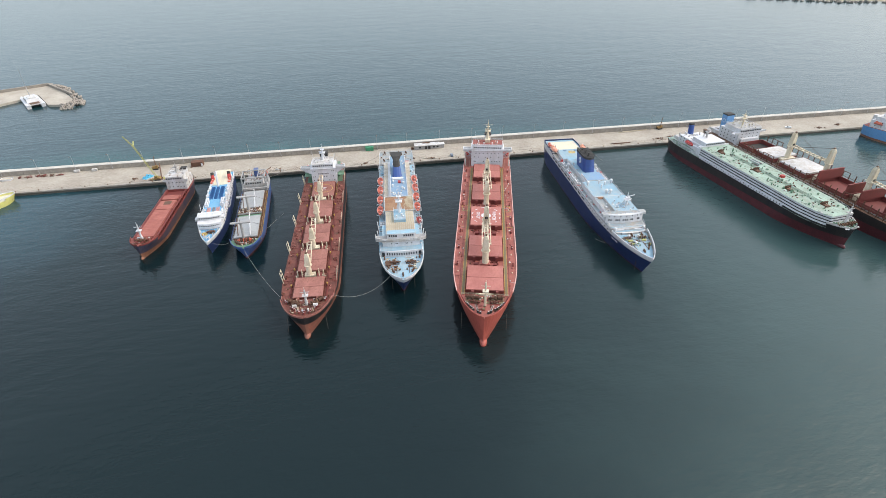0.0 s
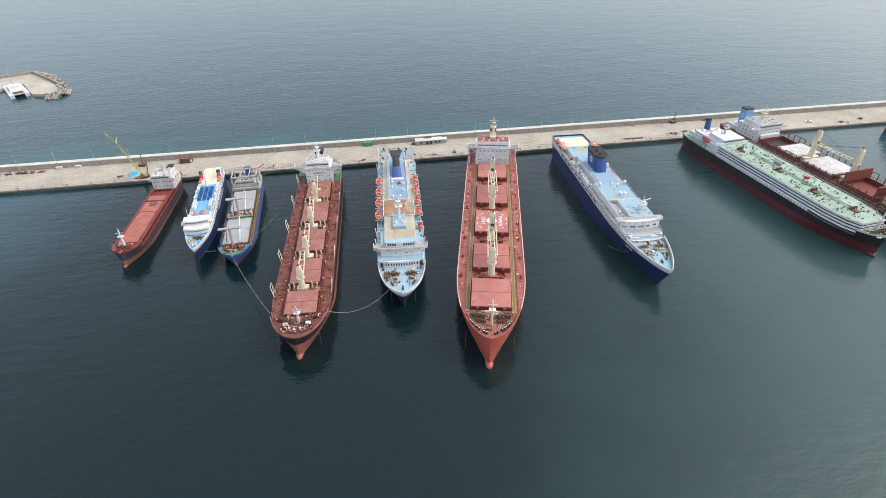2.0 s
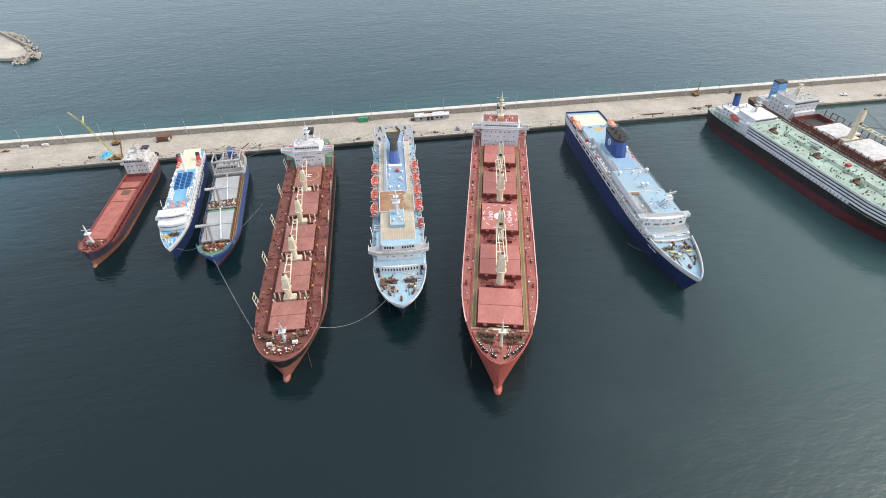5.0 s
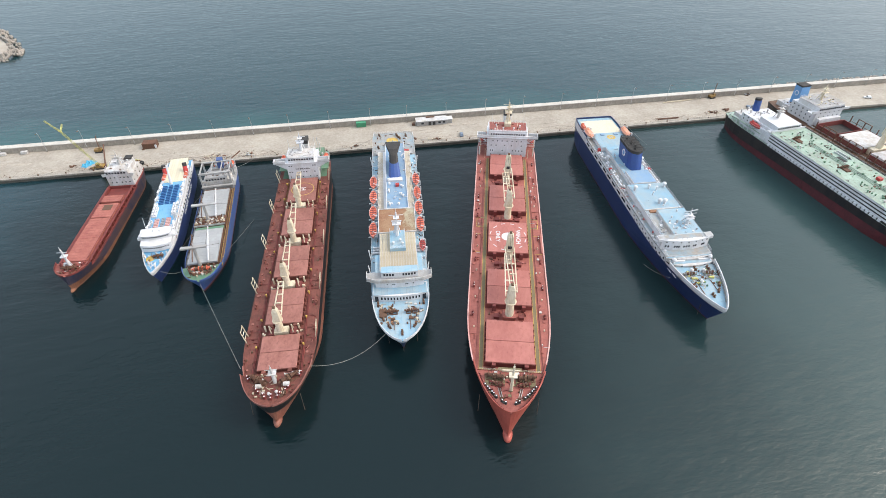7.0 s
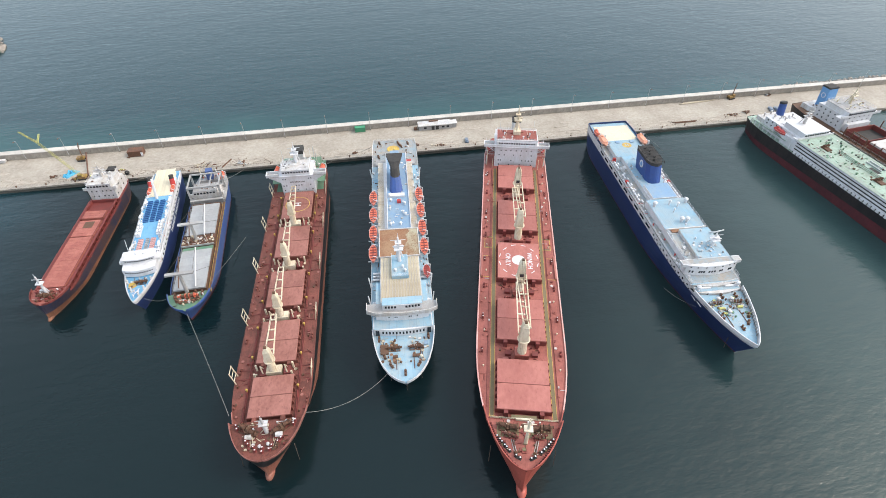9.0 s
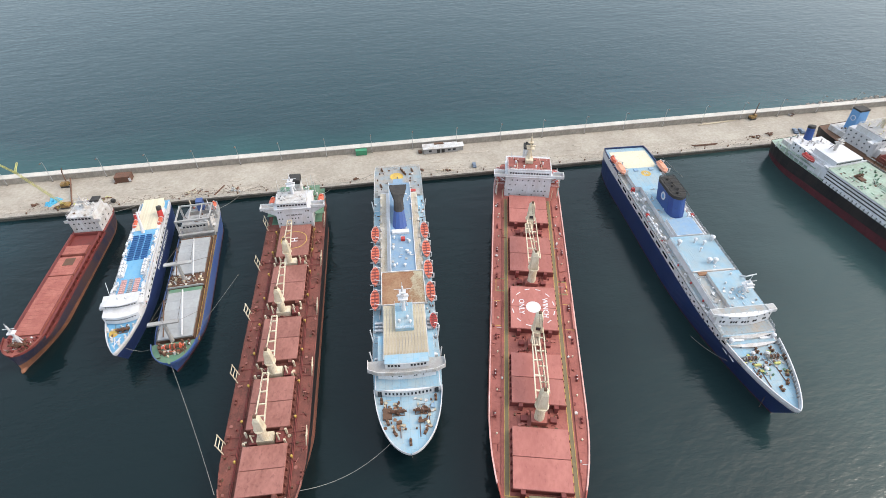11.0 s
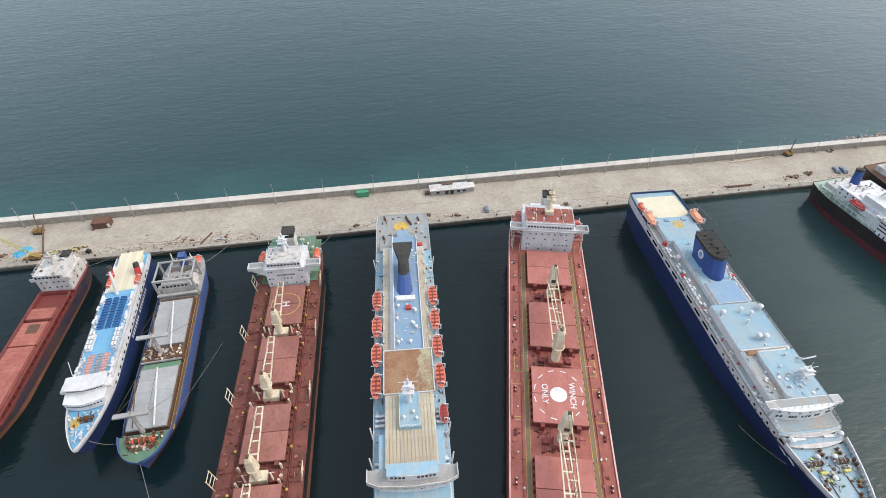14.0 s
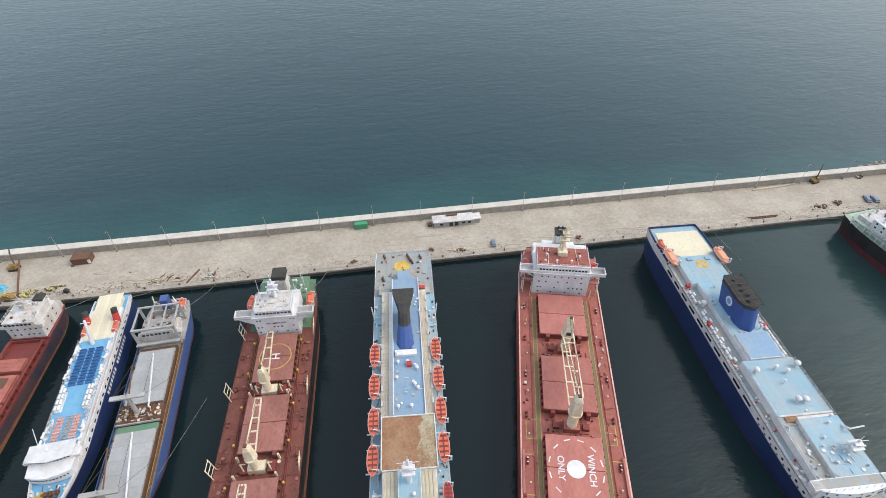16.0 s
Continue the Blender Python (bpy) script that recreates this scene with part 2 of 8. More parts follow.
def water_material():
    m = bpy.data.materials.new("harbour water")
    m.use_nodes = True
    nt = m.node_tree
    b = nt.nodes["Principled BSDF"]
    b.inputs["Roughness"].default_value, b.inputs["IOR"].default_value = 0.11, 1.333
    co = nt.nodes.new("ShaderNodeTexCoord")
    # shallows over the rubble foot of the breakwater, and cloudy water in the basin, lightened for sky reflection
    sep = nt.nodes.new("ShaderNodeSeparateXYZ")
    nt.links.new(co.outputs["Object"], sep.inputs[0])
    n0 = nt.nodes.new("ShaderNodeTexNoise")
    n0.inputs["Scale"].default_value, n0.inputs["Detail"].default_value = 0.022, 5.0
    nt.links.new(co.outputs["Object"], n0.inputs["Vector"])
    off = nt.nodes.new("ShaderNodeMath")
    off.operation = "MULTIPLY_ADD"
    nt.links.new(n0.outputs[0], off.inputs[0])
    off.inputs[1].default_value = -46.0
    nt.links.new(sep.outputs["Y"], off.inputs[2])
    sh = nt.nodes.new("ShaderNodeMapRange")
    sh.inputs["From Min"].default_value, sh.inputs["From Max"].default_value = 372.0, 330.0
    nt.links.new(off.outputs[0], sh.inputs[0])
    side = nt.nodes.new("ShaderNodeMath")
    side.operation = "GREATER_THAN"
    nt.links.new(sep.outputs["Y"], side.inputs[0])
    side.inputs[1].default_value = 345.0
    both = nt.nodes.new("ShaderNodeMath")
    both.operation = "MULTIPLY"
    nt.links.new(sh.outputs[0], both.inputs[0])
    nt.links.new(side.outputs[0], both.inputs[1])
    mix = nt.nodes.new("ShaderNodeMix")
    mix.data_type = "RGBA"
    mix.inputs[6].default_value, mix.inputs[7].default_value = (0.0035, 0.0115, 0.0135, 1), (0.012, 0.048, 0.043, 1)
    nt.links.new(both.outputs[0], mix.inputs[0])
    # lighter towards +x: cloudy water plus brighter sky reflection painted into the colour
    basin = nt.nodes.new("ShaderNodeMapRange")
    basin.interpolation_type = "SMOOTHSTEP"
    basin.inputs["From Min"].default_value, basin.inputs["From Max"].default_value = 0.0, 190.0
    wob = nt.nodes.new("ShaderNodeMath")
    wob.operation = "MULTIPLY_ADD"
    nt.links.new(n0.outputs[0], wob.inputs[0])
    wob.inputs[1].default_value = 70.0
    nt.links.new(sep.outputs["X"], wob.inputs[2])
    # held back towards +y, so the shaded water between ships stays dark
    drift = nt.nodes.new("ShaderNodeMath")
    drift.operation = "MULTIPLY_ADD"
    nt.links.new(sep.outputs["Y"], drift.inputs[0])
    drift.inputs[1].default_value = -0.35
    nt.links.new(wob.outputs[0], drift.inputs[2])
    nt.links.new(drift.outputs[0], basin.inputs[0])
    inner = nt.nodes.new("ShaderNodeMath")
    inner.operation = "LESS_THAN"
    nt.links.new(sep.outputs["Y"], inner.inputs[0])
    inner.inputs[1].default_value = 345.0
    murk_sheen = nt.nodes.new("ShaderNodeMath")
    murk_sheen.operation = "MULTIPLY"
    nt.links.new(basin.outputs[0], murk_sheen.inputs[0])
    nt.links.new(inner.outputs[0], murk_sheen.inputs[1])
    mix2 = nt.nodes.new("ShaderNodeMix")
    mix2.data_type = "RGBA"
    nt.links.new(murk_sheen.outputs[0], mix2.inputs[0])
    nt.links.new(mix.outputs[2], mix2.inputs[6])
    mix2.inputs[7].default_value = (0.032, 0.061, 0.061, 1)
    # clear blue water over the shelf at the inner end of the quay
    west = nt.nodes.new("ShaderNodeMapRange")
    west.interpolation_type = "SMOOTHSTEP"
    west.inputs["From Min"].default_value, west.inputs["From Max"].default_value = -90.0, -170.0
    nt.links.new(wob.outputs[0], west.inputs[0])
    north = nt.nodes.new("ShaderNodeMapRange")
    north.interpolation_type = "SMOOTHSTEP"
    north.inputs["From Min"].default_value, north.inputs["From Max"].default_value = 190.0, 300.0
    nt.links.new(sep.outputs["Y"], north.inputs[0])
    shelf = nt.nodes.new("ShaderNodeMath")
    shelf.operation = "MULTIPLY"
    nt.links.new(west.outputs[0], shelf.inputs[0])
    nt.links.new(north.outputs[0], shelf.inputs[1])
    shelf_in = nt.nodes.new("ShaderNodeMath")
    shelf_in.operation = "MULTIPLY"
    nt.links.new(shelf.outputs[0], shelf_in.inputs[0])
    nt.links.new(inner.outputs[0], shelf_in.inputs[1])
    mix3 = nt.nodes.new("ShaderNodeMix")
    mix3.data_type = "RGBA"
    nt.links.new(shelf_in.outputs[0], mix3.inputs[0])
    nt.links.new(mix2.outputs[2], mix3.inputs[6])
    mix3.inputs[7].default_value = (0.012, 0.042, 0.055, 1)
    # clearer, bluer open sea beyond the breakwater
    sea = nt.nodes.new("ShaderNodeMix")
    sea.data_type, sea.blend_type = "RGBA", "ADD"
    nt.links.new(side.outputs[0], sea.inputs[0])
    nt.links.new(mix3.outputs[2], sea.inputs[6])
    sea.inputs[7].default_value = (0.008, 0.026, 0.032, 1)
    nt.links.new(sea.outputs[2], b.inputs["Base Color"])
    # ripples: long swell and short chop
    mp = nt.nodes.new("ShaderNodeMapping")
    mp.inputs["Rotation"].default_value = (0, 0, radians(-18))
    mp.inputs["Scale"].default_value = (0.45, 1, 1)
    nt.links.new(co.outputs["Object"], mp.inputs[0])
    last = None
    for scale, dist, strength in ((0.05, 1.6, 0.22), (0.25, 0.6, 0.42), (0.9, 0.2, 0.5)):
        n = nt.nodes.new("ShaderNodeTexNoise")
        n.inputs["Scale"].default_value, n.inputs["Detail"].default_value = scale, 3.0
        nt.links.new(mp.outputs[0], n.inputs["Vector"])
        bp = nt.nodes.new("ShaderNodeBump")
        bp.inputs["Strength"].default_value, bp.inputs["Distance"].default_value = strength, dist
        nt.links.new(n.outputs[0], bp.inputs["Height"])
        if last:
            nt.links.new(last.outputs[0], bp.inputs["Normal"])
        last = bp
    nt.links.new(last.outputs[0], b.inputs["Normal"])
    return m


M["water"] = water_material()


# ---- mesh helpers ----
def part(name, bm, material, parent=None, label="", smooth=False):
    """Links a bmesh as one mesh object, under a thing or a part where one is given."""
    me = bpy.data.meshes.new(name)
    bmesh.ops.recalc_face_normals(bm, faces=bm.faces)
    bm.to_mesh(me)
    bm.free()
    me.materials.append(material if not isinstance(material, str) else M[material])
    if smooth:
        for p in me.polygons:
            p.use_smooth = True
    ob = new(name, me)
    ob.parent = parent
    return tagged(ob, label)


def thing(name, m, label, category, group=""):
    ob = new(name)
    ob.matrix_basis = m
    return tagged(ob, label, category, group)


def box(bm, x0, x1, y0, y1, z0, z1):
    v = [bm.verts.new((x, y, z)) for z in (z0, z1) for x, y in ((x0, y0), (x1, y0), (x1, y1), (x0, y1))]
    for f in ((3, 2, 1, 0), (4, 5, 6, 7), (0, 1, 5, 4), (1, 2, 6, 5), (2, 3, 7, 6), (3, 0, 4, 7)):
        bm.faces.new([v[i] for i in f])
    return bm


def boxes(*dims):
    bm = bmesh.new()
    for d in dims:
        box(bm, *d)
    return bm


def prism(bm, pts, z0, z1, top=None):
    """A plan outline raised from z0 to z1; top: the outline at z1, where it differs."""
    top = top or pts
    a = [bm.verts.new((x, y, z0)) for x, y in pts]
    b = [bm.verts.new((x, y, z1)) for x, y in top]
    n = len(pts)
    for i in range(n):
        bm.faces.new((a[i], a[(i + 1) % n], b[(i + 1) % n], b[i]))
    bm.faces.new(a[::-1])
    bm.faces.new(b)
    return bm


def rod(bm, p, q, r, r2=None, n=8):
    """A tapered round bar from p to q."""
    p, q = Vector(p), Vector(q)
    m = (q - p).to_track_quat("Z", "Y").to_matrix()
    r2 = r if r2 is None else r2
    ring = [(math.cos(2 * math.pi * i / n), math.sin(2 * math.pi * i / n)) for i in range(n)]
    a = [bm.verts.new(p + m @ Vector((c * r, s * r, 0))) for c, s in ring]
    b = [bm.verts.new(q + m @ Vector((c * r2, s * r2, 0))) for c, s in ring]
    for i in range(n):
        bm.faces.new((a[i], a[(i + 1) % n], b[(i + 1) % n], b[i]))
    bm.faces.new(a[::-1])
    bm.faces.new(b)
    return bm


def tube(bm, pts, r, n=6):
    """One continuous round strand through the points."""
    rings = []
    for i, p in enumerate(pts):
        d = Vector(pts[min(i + 1, len(pts) - 1)]) - Vector(pts[max(i - 1, 0)])
        m = d.to_track_quat("Z", "Y").to_matrix()
        rings.append([bm.verts.new(Vector(p) + m @ Vector((r * math.cos(2 * math.pi * k / n), r * math.sin(2 * math.pi * k / n), 0))) for k in range(n)])
    for a, b in zip(rings, rings[1:]):
        for k in range(n):
            bm.faces.new((a[k], a[(k + 1) % n], b[(k + 1) % n], b[k]))
    bm.faces.new(rings[0][::-1])
    bm.faces.new(rings[-1])
    return bm


def rods(*items, n=8):
    bm = bmesh.new()
    for it in items:
        rod(bm, *it, n=n)
    return bm


def ball(bm, c, r, sz=1.0, n=10):
    bmesh.ops.create_uvsphere(bm, u_segments=n, v_segments=max(5, n // 2), radius=r, matrix=Matrix.Translation(c) @ Matrix.Diagonal((1, 1, sz, 1)))
    return bm


SHARED = {}


def piece(name, key, build, material, parent, m):
    """A repeated small part: one mesh for all that are alike."""
    if key not in SHARED:
        bm = build()
        me = bpy.data.meshes.new(name)
        bmesh.ops.recalc_face_normals(bm, faces=bm.faces)
        bm.to_mesh(me)
        bm.free()
        me.materials.append(M[material])
        SHARED[key] = me
    ob = new(name, SHARED[key])
    ob.parent = parent
    ob.matrix_basis = m
    return ob


def window(parent, x, y, z, turn=0, w=0.9, h=0.8):
    """A framed dark pane, 6 cm deep, that faces +x before its turn."""
    return piece("window", ("window", w, h), lambda: boxes((-0.1, 0.05, -w / 2, w / 2, -h / 2, h / 2)), "glass", parent, pose(x, y, z, 0, 0, turn))


def bitts(parent, x, y, z, turn=0, colour="dark_steel", cap=None):
    """A pair of mooring posts on a plate."""
    plate = piece("bollard_plate", ("plate", colour), lambda: boxes((-1.0, 1.0, -0.4, 0.4, 0, 0.12)), colour, parent, pose(x, y, z, 0, 0, turn))
    for s in (-0.6, 0.6):
        piece("bollard", ("bitt", colour), lambda: rods(((0, 0, 0.1), (0, 0, 0.8), 0.3), ((0, 0, 0.8), (0, 0, 1.05), 0.4, 0.36)), colour, plate, pose(s, 0, 0))
        if cap:
            piece("bollard_cap", ("cap", cap), lambda: rods(((0, 0, 1.05), (0, 0, 1.09), 0.22, 0.2), n=10), cap, plate, pose(s, 0, 0))
    return plate


def winch(parent, x, y, z, turn=0, colour="rust", s=1.0):
    """A mooring winch: open bed, gear case, two flanged drums with wound rope, warping heads and a brake stand."""
    def frame_bed():
        bm = boxes((-1.2 * s, -0.95 * s, -2.3 * s, 2.3 * s, 0, 0.22), (0.95 * s, 1.2 * s, -2.3 * s, 2.3 * s, 0, 0.22))
        for e in (-2.2, -0.4, 0.4, 2.2):
            box(bm, -0.95 * s, 0.95 * s, (e - 0.1) * s, (e + 0.1) * s, 0, 0.22)
            prism(bm, [(-0.7 * s, (e - 0.08) * s), (0.7 * s, (e - 0.08) * s), (0.7 * s, (e + 0.08) * s), (-0.7 * s, (e + 0.08) * s)], 0.22, 1.0 * s,
                  [(-0.25 * s, (e - 0.08) * s), (0.25 * s, (e - 0.08) * s), (0.25 * s, (e + 0.08) * s), (-0.25 * s, (e + 0.08) * s)])
        return bm
    bed = piece("winch", ("winch", colour, s), frame_bed, colour, parent, pose(x, y, z, 0, 0, turn))
    piece("gear_case", ("gear", s), lambda: prism(boxes((-0.8 * s, 0.9 * s, -0.32 * s, 0.32 * s, 0.2, 1.0 * s)), [(-0.8 * s, -0.32 * s), (0.6 * s, -0.32 * s), (0.6 * s, 0.32 * s), (-0.8 * s, 0.32 * s)], 1.0 * s, 1.6 * s,
          [(-0.5 * s, -0.28 * s), (0.2 * s, -0.28 * s), (0.2 * s, 0.28 * s), (-0.5 * s, 0.28 * s)]), "dark_steel", bed, pose(0, 0, 0))
    def drum():
        bm = rods(((0, -0.7 * s, 0), (0, 0.7 * s, 0), 0.4 * s), n=8)
        for e in (-0.7, 0.7):
            rod(bm, (0, (e - 0.06) * s, 0), (0, (e + 0.06) * s, 0), 0.85 * s, n=12)
        return bm
    def wound():
        bm = bmesh.new()
        for i in range(6):
            rod(bm, (0, (-0.64 + 0.213 * i) * s, 0), (0, (-0.44 + 0.213 * i) * s, 0), (0.5 + 0.07 * (i % 2)) * s, n=10)
        return bm
    for e in (-1.3, 1.3):
        d = piece("winch_drum", ("drum", colour, s), drum, colour, bed, pose(0, e * s, 1.0 * s))
        piece("wound_rope", ("wound", s), wound, "tan_deck" if colour == "grey" else "rust", bed, pose(0, e * s, 1.0 * s))
        k = 1 if e > 0 else -1
        piece("warping_head", ("warp", colour, s, k), lambda: rods(((0, 0, 0), (0, k * 0.4 * s, 0), 0.45 * s, 0.28 * s), ((0, k * 0.4 * s, 0), (0, k * 0.7 * s, 0), 0.28 * s, 0.42 * s), n=10), colour, bed, pose(0, k * 2.3 * s, 1.0 * s))
        piece("brake_stand", ("brake", s), lambda: rods(((0, 0, 0), (0, 0, 1.2 * s), 0.06), ((0, -0.25, 1.2 * s), (0, 0.25, 1.2 * s), 0.04), n=5), "dark_steel", bed, pose(-1.05 * s, e * s, 0.2))
    return bed


def chain_run(parent, x0, y0, x1, y1, z, colour="white_old"):
    """Anchor chain lying on deck from the windlass to its hawse pipe, between low guides."""
    d = Vector((x1 - x0, y1 - y0))
    n = d.normalized()
    q = Vector((-n.y, n.x)) * 0.3
    bm = bmesh.new()
    for i in range(int(d.length / 0.45)):
        a = Vector((x0, y0)) + n * 0.45 * i
        rod(bm, (a.x, a.y, z + 0.12), (a.x + n.x * 0.36, a.y + n.y * 0.36, z + (0.2 if i % 2 else 0.1)), 0.11, n=5)
    guide = part("chain_guide", rods(*[((x0 + k * q.x, y0 + k * q.y, z + 0.08), (x1 + k * q.x, y1 + k * q.y, z + 0.08), 0.1) for k in (-1, 1)], n=4), colour, parent)
    part("anchor_chain", bm, "chain", guide)
    part("hawse_pipe", rods(((x1, y1, z), (x1 + n.x * 0.5, y1 + n.y * 0.5, z + 0.5), 0.55, 0.45), n=10), "dark_steel", guide)
    return guide


def vent(parent, x, y, z, r=0.5, h=1.6, colour="white"):
    """A mushroom ventilator."""
    def build():
        bm = rods(((0, 0, 0), (0, 0, h), r * 0.6))
        rod(bm, (0, 0, h * 0.75), (0, 0, h), r, r)
        rod(bm, (0, 0, h), (0, 0, h + r * 0.5), r, r * 0.4)
        return bm
    return piece("ventilator", ("vent", r, h, colour), build, colour, parent, pose(x, y, z))


def railing(name, parent, pts, colour="white", h=1.1, step=2.5):
    """A rail of posts and three bars along a line of points."""
    bm = bmesh.new()
    for p, q in zip(pts, pts[1:]):
        p, q = Vector(p), Vector(q)
        n = max(1, round((q - p).length / step))
        for i in range(n + 1):
            a = p.lerp(q, i / n)
            rod(bm, a, a + Vector((0, 0, h)), 0.045, n=4)
        for k in (0.4, 0.7, 1.0):
            rod(bm, p + Vector((0, 0, h * k)), q + Vector((0, 0, h * k)), 0.04, n=4)
    return part(name, bm, colour, parent)


def clutter(ship, x0, x1, y0, y1, z, n, seed, colours=("rust", "dark_steel", "tan_deck"), hull=None):
    """Small deck gear: lockers, rope coils, pipe ends, hatches."""
    r = random.Random(seed)
    kinds = [lambda: boxes((-0.35, 0.35, -0.25, 0.25, 0, 0.45)), lambda: rods(((0, 0, 0), (0, 0, 0.25), 0.5), n=10), lambda: rods(((-0.9, 0, 0.15), (0.9, 0, 0.15), 0.1), n=6),
             lambda: boxes((-0.2, 0.2, -0.2, 0.2, 0, 0.8)), lambda: boxes((-0.6, 0.6, -0.06, 0.06, 0, 0.3))]
    names = ["locker", "rope_coil", "pipe_end", "post", "coaming_bar"]
    for i in range(n):
        k, c = r.randrange(5), r.choice(colours)
        x, y, turn = r.uniform(x0, x1), r.uniform(y0, y1), r.choice((0, 90, r.uniform(0, 180)))
        if hull is None or hull.inside(x, y, z):
            piece(names[k], ("clutter", k, c), kinds[k], c, ship, pose(x, y, z, 0, 0, turn))


# ---- hulls ----
class Hull:
    """A ship's hull in its own axes: x from stern (0) to bow (L), y to port, z up from the water."""

    def __init__(self, ship, L, B, z_main, z_bow, castle, z_stern=None, entry=0.78, stern=0.75, run=0.12, power=2.2, rake=0.0, fine=0.62, wl_stern=0.5, poop=0.0, blunt=1.5):
        self.ship, self.L, self.B = ship, L, B
        self.z_main, self.z_bow, self.castle, self.z_stern, self.poop = z_main, z_bow, castle, z_stern or z_main, poop
        self.entry, self.stern, self.run, self.power, self.rake, self.fine, self.wl_stern, self.blunt = entry, stern, run, power, rake, fine, wl_stern, blunt

    def half(self, s, h):
        """Half the breadth at s (0 stern, 1 bow) and h (0 at the water, 1 at deck)."""
        h = min(max(h, 0.0), 1.0)
        e = self.fine + (self.entry - self.fine) * h ** 1.3
        p = 1.55 + (self.power - 1.55) * h
        b = 1.0
        if s > e:
            b = max(0.0, 1 - ((s - e) / (1 - e)) ** p) ** (1 / (1 + (self.blunt - 1) * h))
        r = self.run * (1.6 - 0.6 * h)
        w = self.wl_stern + (self.stern - self.wl_stern) * h
        if s < r:
            b *= w + (1 - w) * math.sin(math.pi / 2 * s / r) ** 0.8
        return max(b, 0.0) * self.B / 2

    def top(self, x):
        """The height of the deck edge."""
        if x > self.castle:
            return self.z_bow
        if x < self.poop:
            return self.z_stern
        return self.z_main

    def xs(self):
        L = self.L
        out = [0, 0.015 * L, 0.035 * L, 0.06 * L, 0.09 * L, 0.13 * L]
        out += [L * (0.18 + 0.06 * i) for i in range(8)]
        out += [L * v for v in (0.66, 0.7, 0.74, 0.78, 0.81, 0.84, 0.87, 0.895, 0.92, 0.94, 0.955, 0.97, 0.98, 0.988, 0.994, 0.998, 1.0)]
        for c in (self.castle, self.poop):
            if 0 < c < L:
                out += [c - 0.01, c + 0.01]
        return sorted(out)

    def point(self, x, z, side):
        zt = self.z_bow
        h = z / zt
        xx = x if x < self.L * 0.6 else x - self.rake * (1 - min(max(h, 0), 1)) * ((x - 0.6 * self.L) / (0.4 * self.L)) ** 2
        return (xx, side * self.half(x / self.L, h), z)

    def band(self, name, z0, z1, material, label="", steps=4, full=False):
        """A strip of plating between two heights; z1 None: up to the deck edge."""
        bm = bmesh.new()
        xs = self.xs()
        for side in (1, -1):
            grid = []
            for x in xs:
                zt = self.top(x) if z1 is None else (z1(x) if callable(z1) else z1)
                zb = z0(x) if callable(z0) else z0
                grid.append([bm.verts.new(self.point(x, zb + (zt - zb) * j / steps, side)) for j in range(steps + 1)])
            for a, b in zip(grid, grid[1:]):
                for j in range(steps):
                    bm.faces.new((a[j], b[j], b[j + 1], a[j + 1]))
            if side == 1:
                first = grid[0]
            else:
                for j in range(steps):
                    bm.faces.new((first[j], first[j + 1], grid[0][j + 1], grid[0][j]))
        bmesh.ops.remove_doubles(bm, verts=bm.verts, dist=0.004)
        return part(name, bm, material, self.ship, label)

    def plate(self, name, x0, x1, z, material, inset=0.0, label="", parent=None):
        """A deck from side to side."""
        bm = bmesh.new()
        xs = [x0] + [x for x in self.xs() if x0 < x < x1] + [x1]
        rows = []
        for x in xs:
            zz = self.top(x) if z is None else z
            px, py, _ = self.point(x, zz, 1)
            py = max(py - inset, 0.02)
            rows.append([bm.verts.new((px, py, zz)), bm.verts.new((px, -py, zz)), bm.verts.new((px, py, zz - 0.15)), bm.verts.new((px, -py, zz - 0.15))])
        for a, b in zip(rows, rows[1:]):
            for i, j in ((0, 1), (1, 3), (3, 2), (2, 0)):
                bm.faces.new((a[i], a[j], b[j], b[i]))
        bm.faces.new([rows[0][i] for i in (0, 2, 3, 1)])
        bm.faces.new([rows[-1][i] for i in (1, 3, 2, 0)])
        return part(name, bm, material, parent or self.ship, label)

    def bulb(self, material, r=1.3, length=4.0, z=0.1, label="rounded bulbous bow at the waterline"):
        """The rounded foot of the stem, awash at the waterline."""
        bm = bmesh.new()
        x = self.L - self.rake
        bmesh.ops.create_uvsphere(bm, u_segments=16, v_segments=10, radius=1.0, matrix=Matrix.Translation((x - length * 0.35, 0, z)) @ Matrix.Diagonal((length * 0.6, r, r * 1.05, 1)))
        return part("bulbous_bow", bm, material, self.ship, label, smooth=True)

    def inside(self, x, y, z, margin=0.9):
        """Whether a spot lies on the deck, clear of its edge."""
        return abs(y) < self.point(x, z, 1)[1] - margin

    def edge(self, x0, x1, z=None, inset=0.3, side=1):
        xs = [x0] + [x for x in self.xs() if x0 < x < x1] + [x1]
        out = []
        for x in xs:
            zz = self.top(x) if z is None else z
            px, py, _ = self.point(x, zz, 1)
            out.append((px, side * max(py - inset, 0.05), zz))
        return out

    def bulwark(self, name, x0, x1, height, material, z=None, thick=0.25, closed=False, label=""):
        """Raised plating along the deck edge on both sides."""
        bm = bmesh.new()
        for side in (1, -1):
            rows = []
            o, i = self.edge(x0, x1, z, -0.02, side), self.edge(x0, x1, z, thick, side)
            for a, b in zip(o, i):
                rows.append([bm.verts.new(p) for p in (a, (a[0], a[1], a[2] + height), (b[0], b[1], b[2] + height), b)])
            for a, b in zip(rows, rows[1:]):
                for k in range(3):
                    bm.faces.new((a[k], a[k + 1], b[k + 1], b[k]))
            for r in (rows[0], rows[-1]):
                bm.faces.new(r)
        if closed:
            y = self.edge(x0, x0 + 0.1, z, 0, 1)[0]
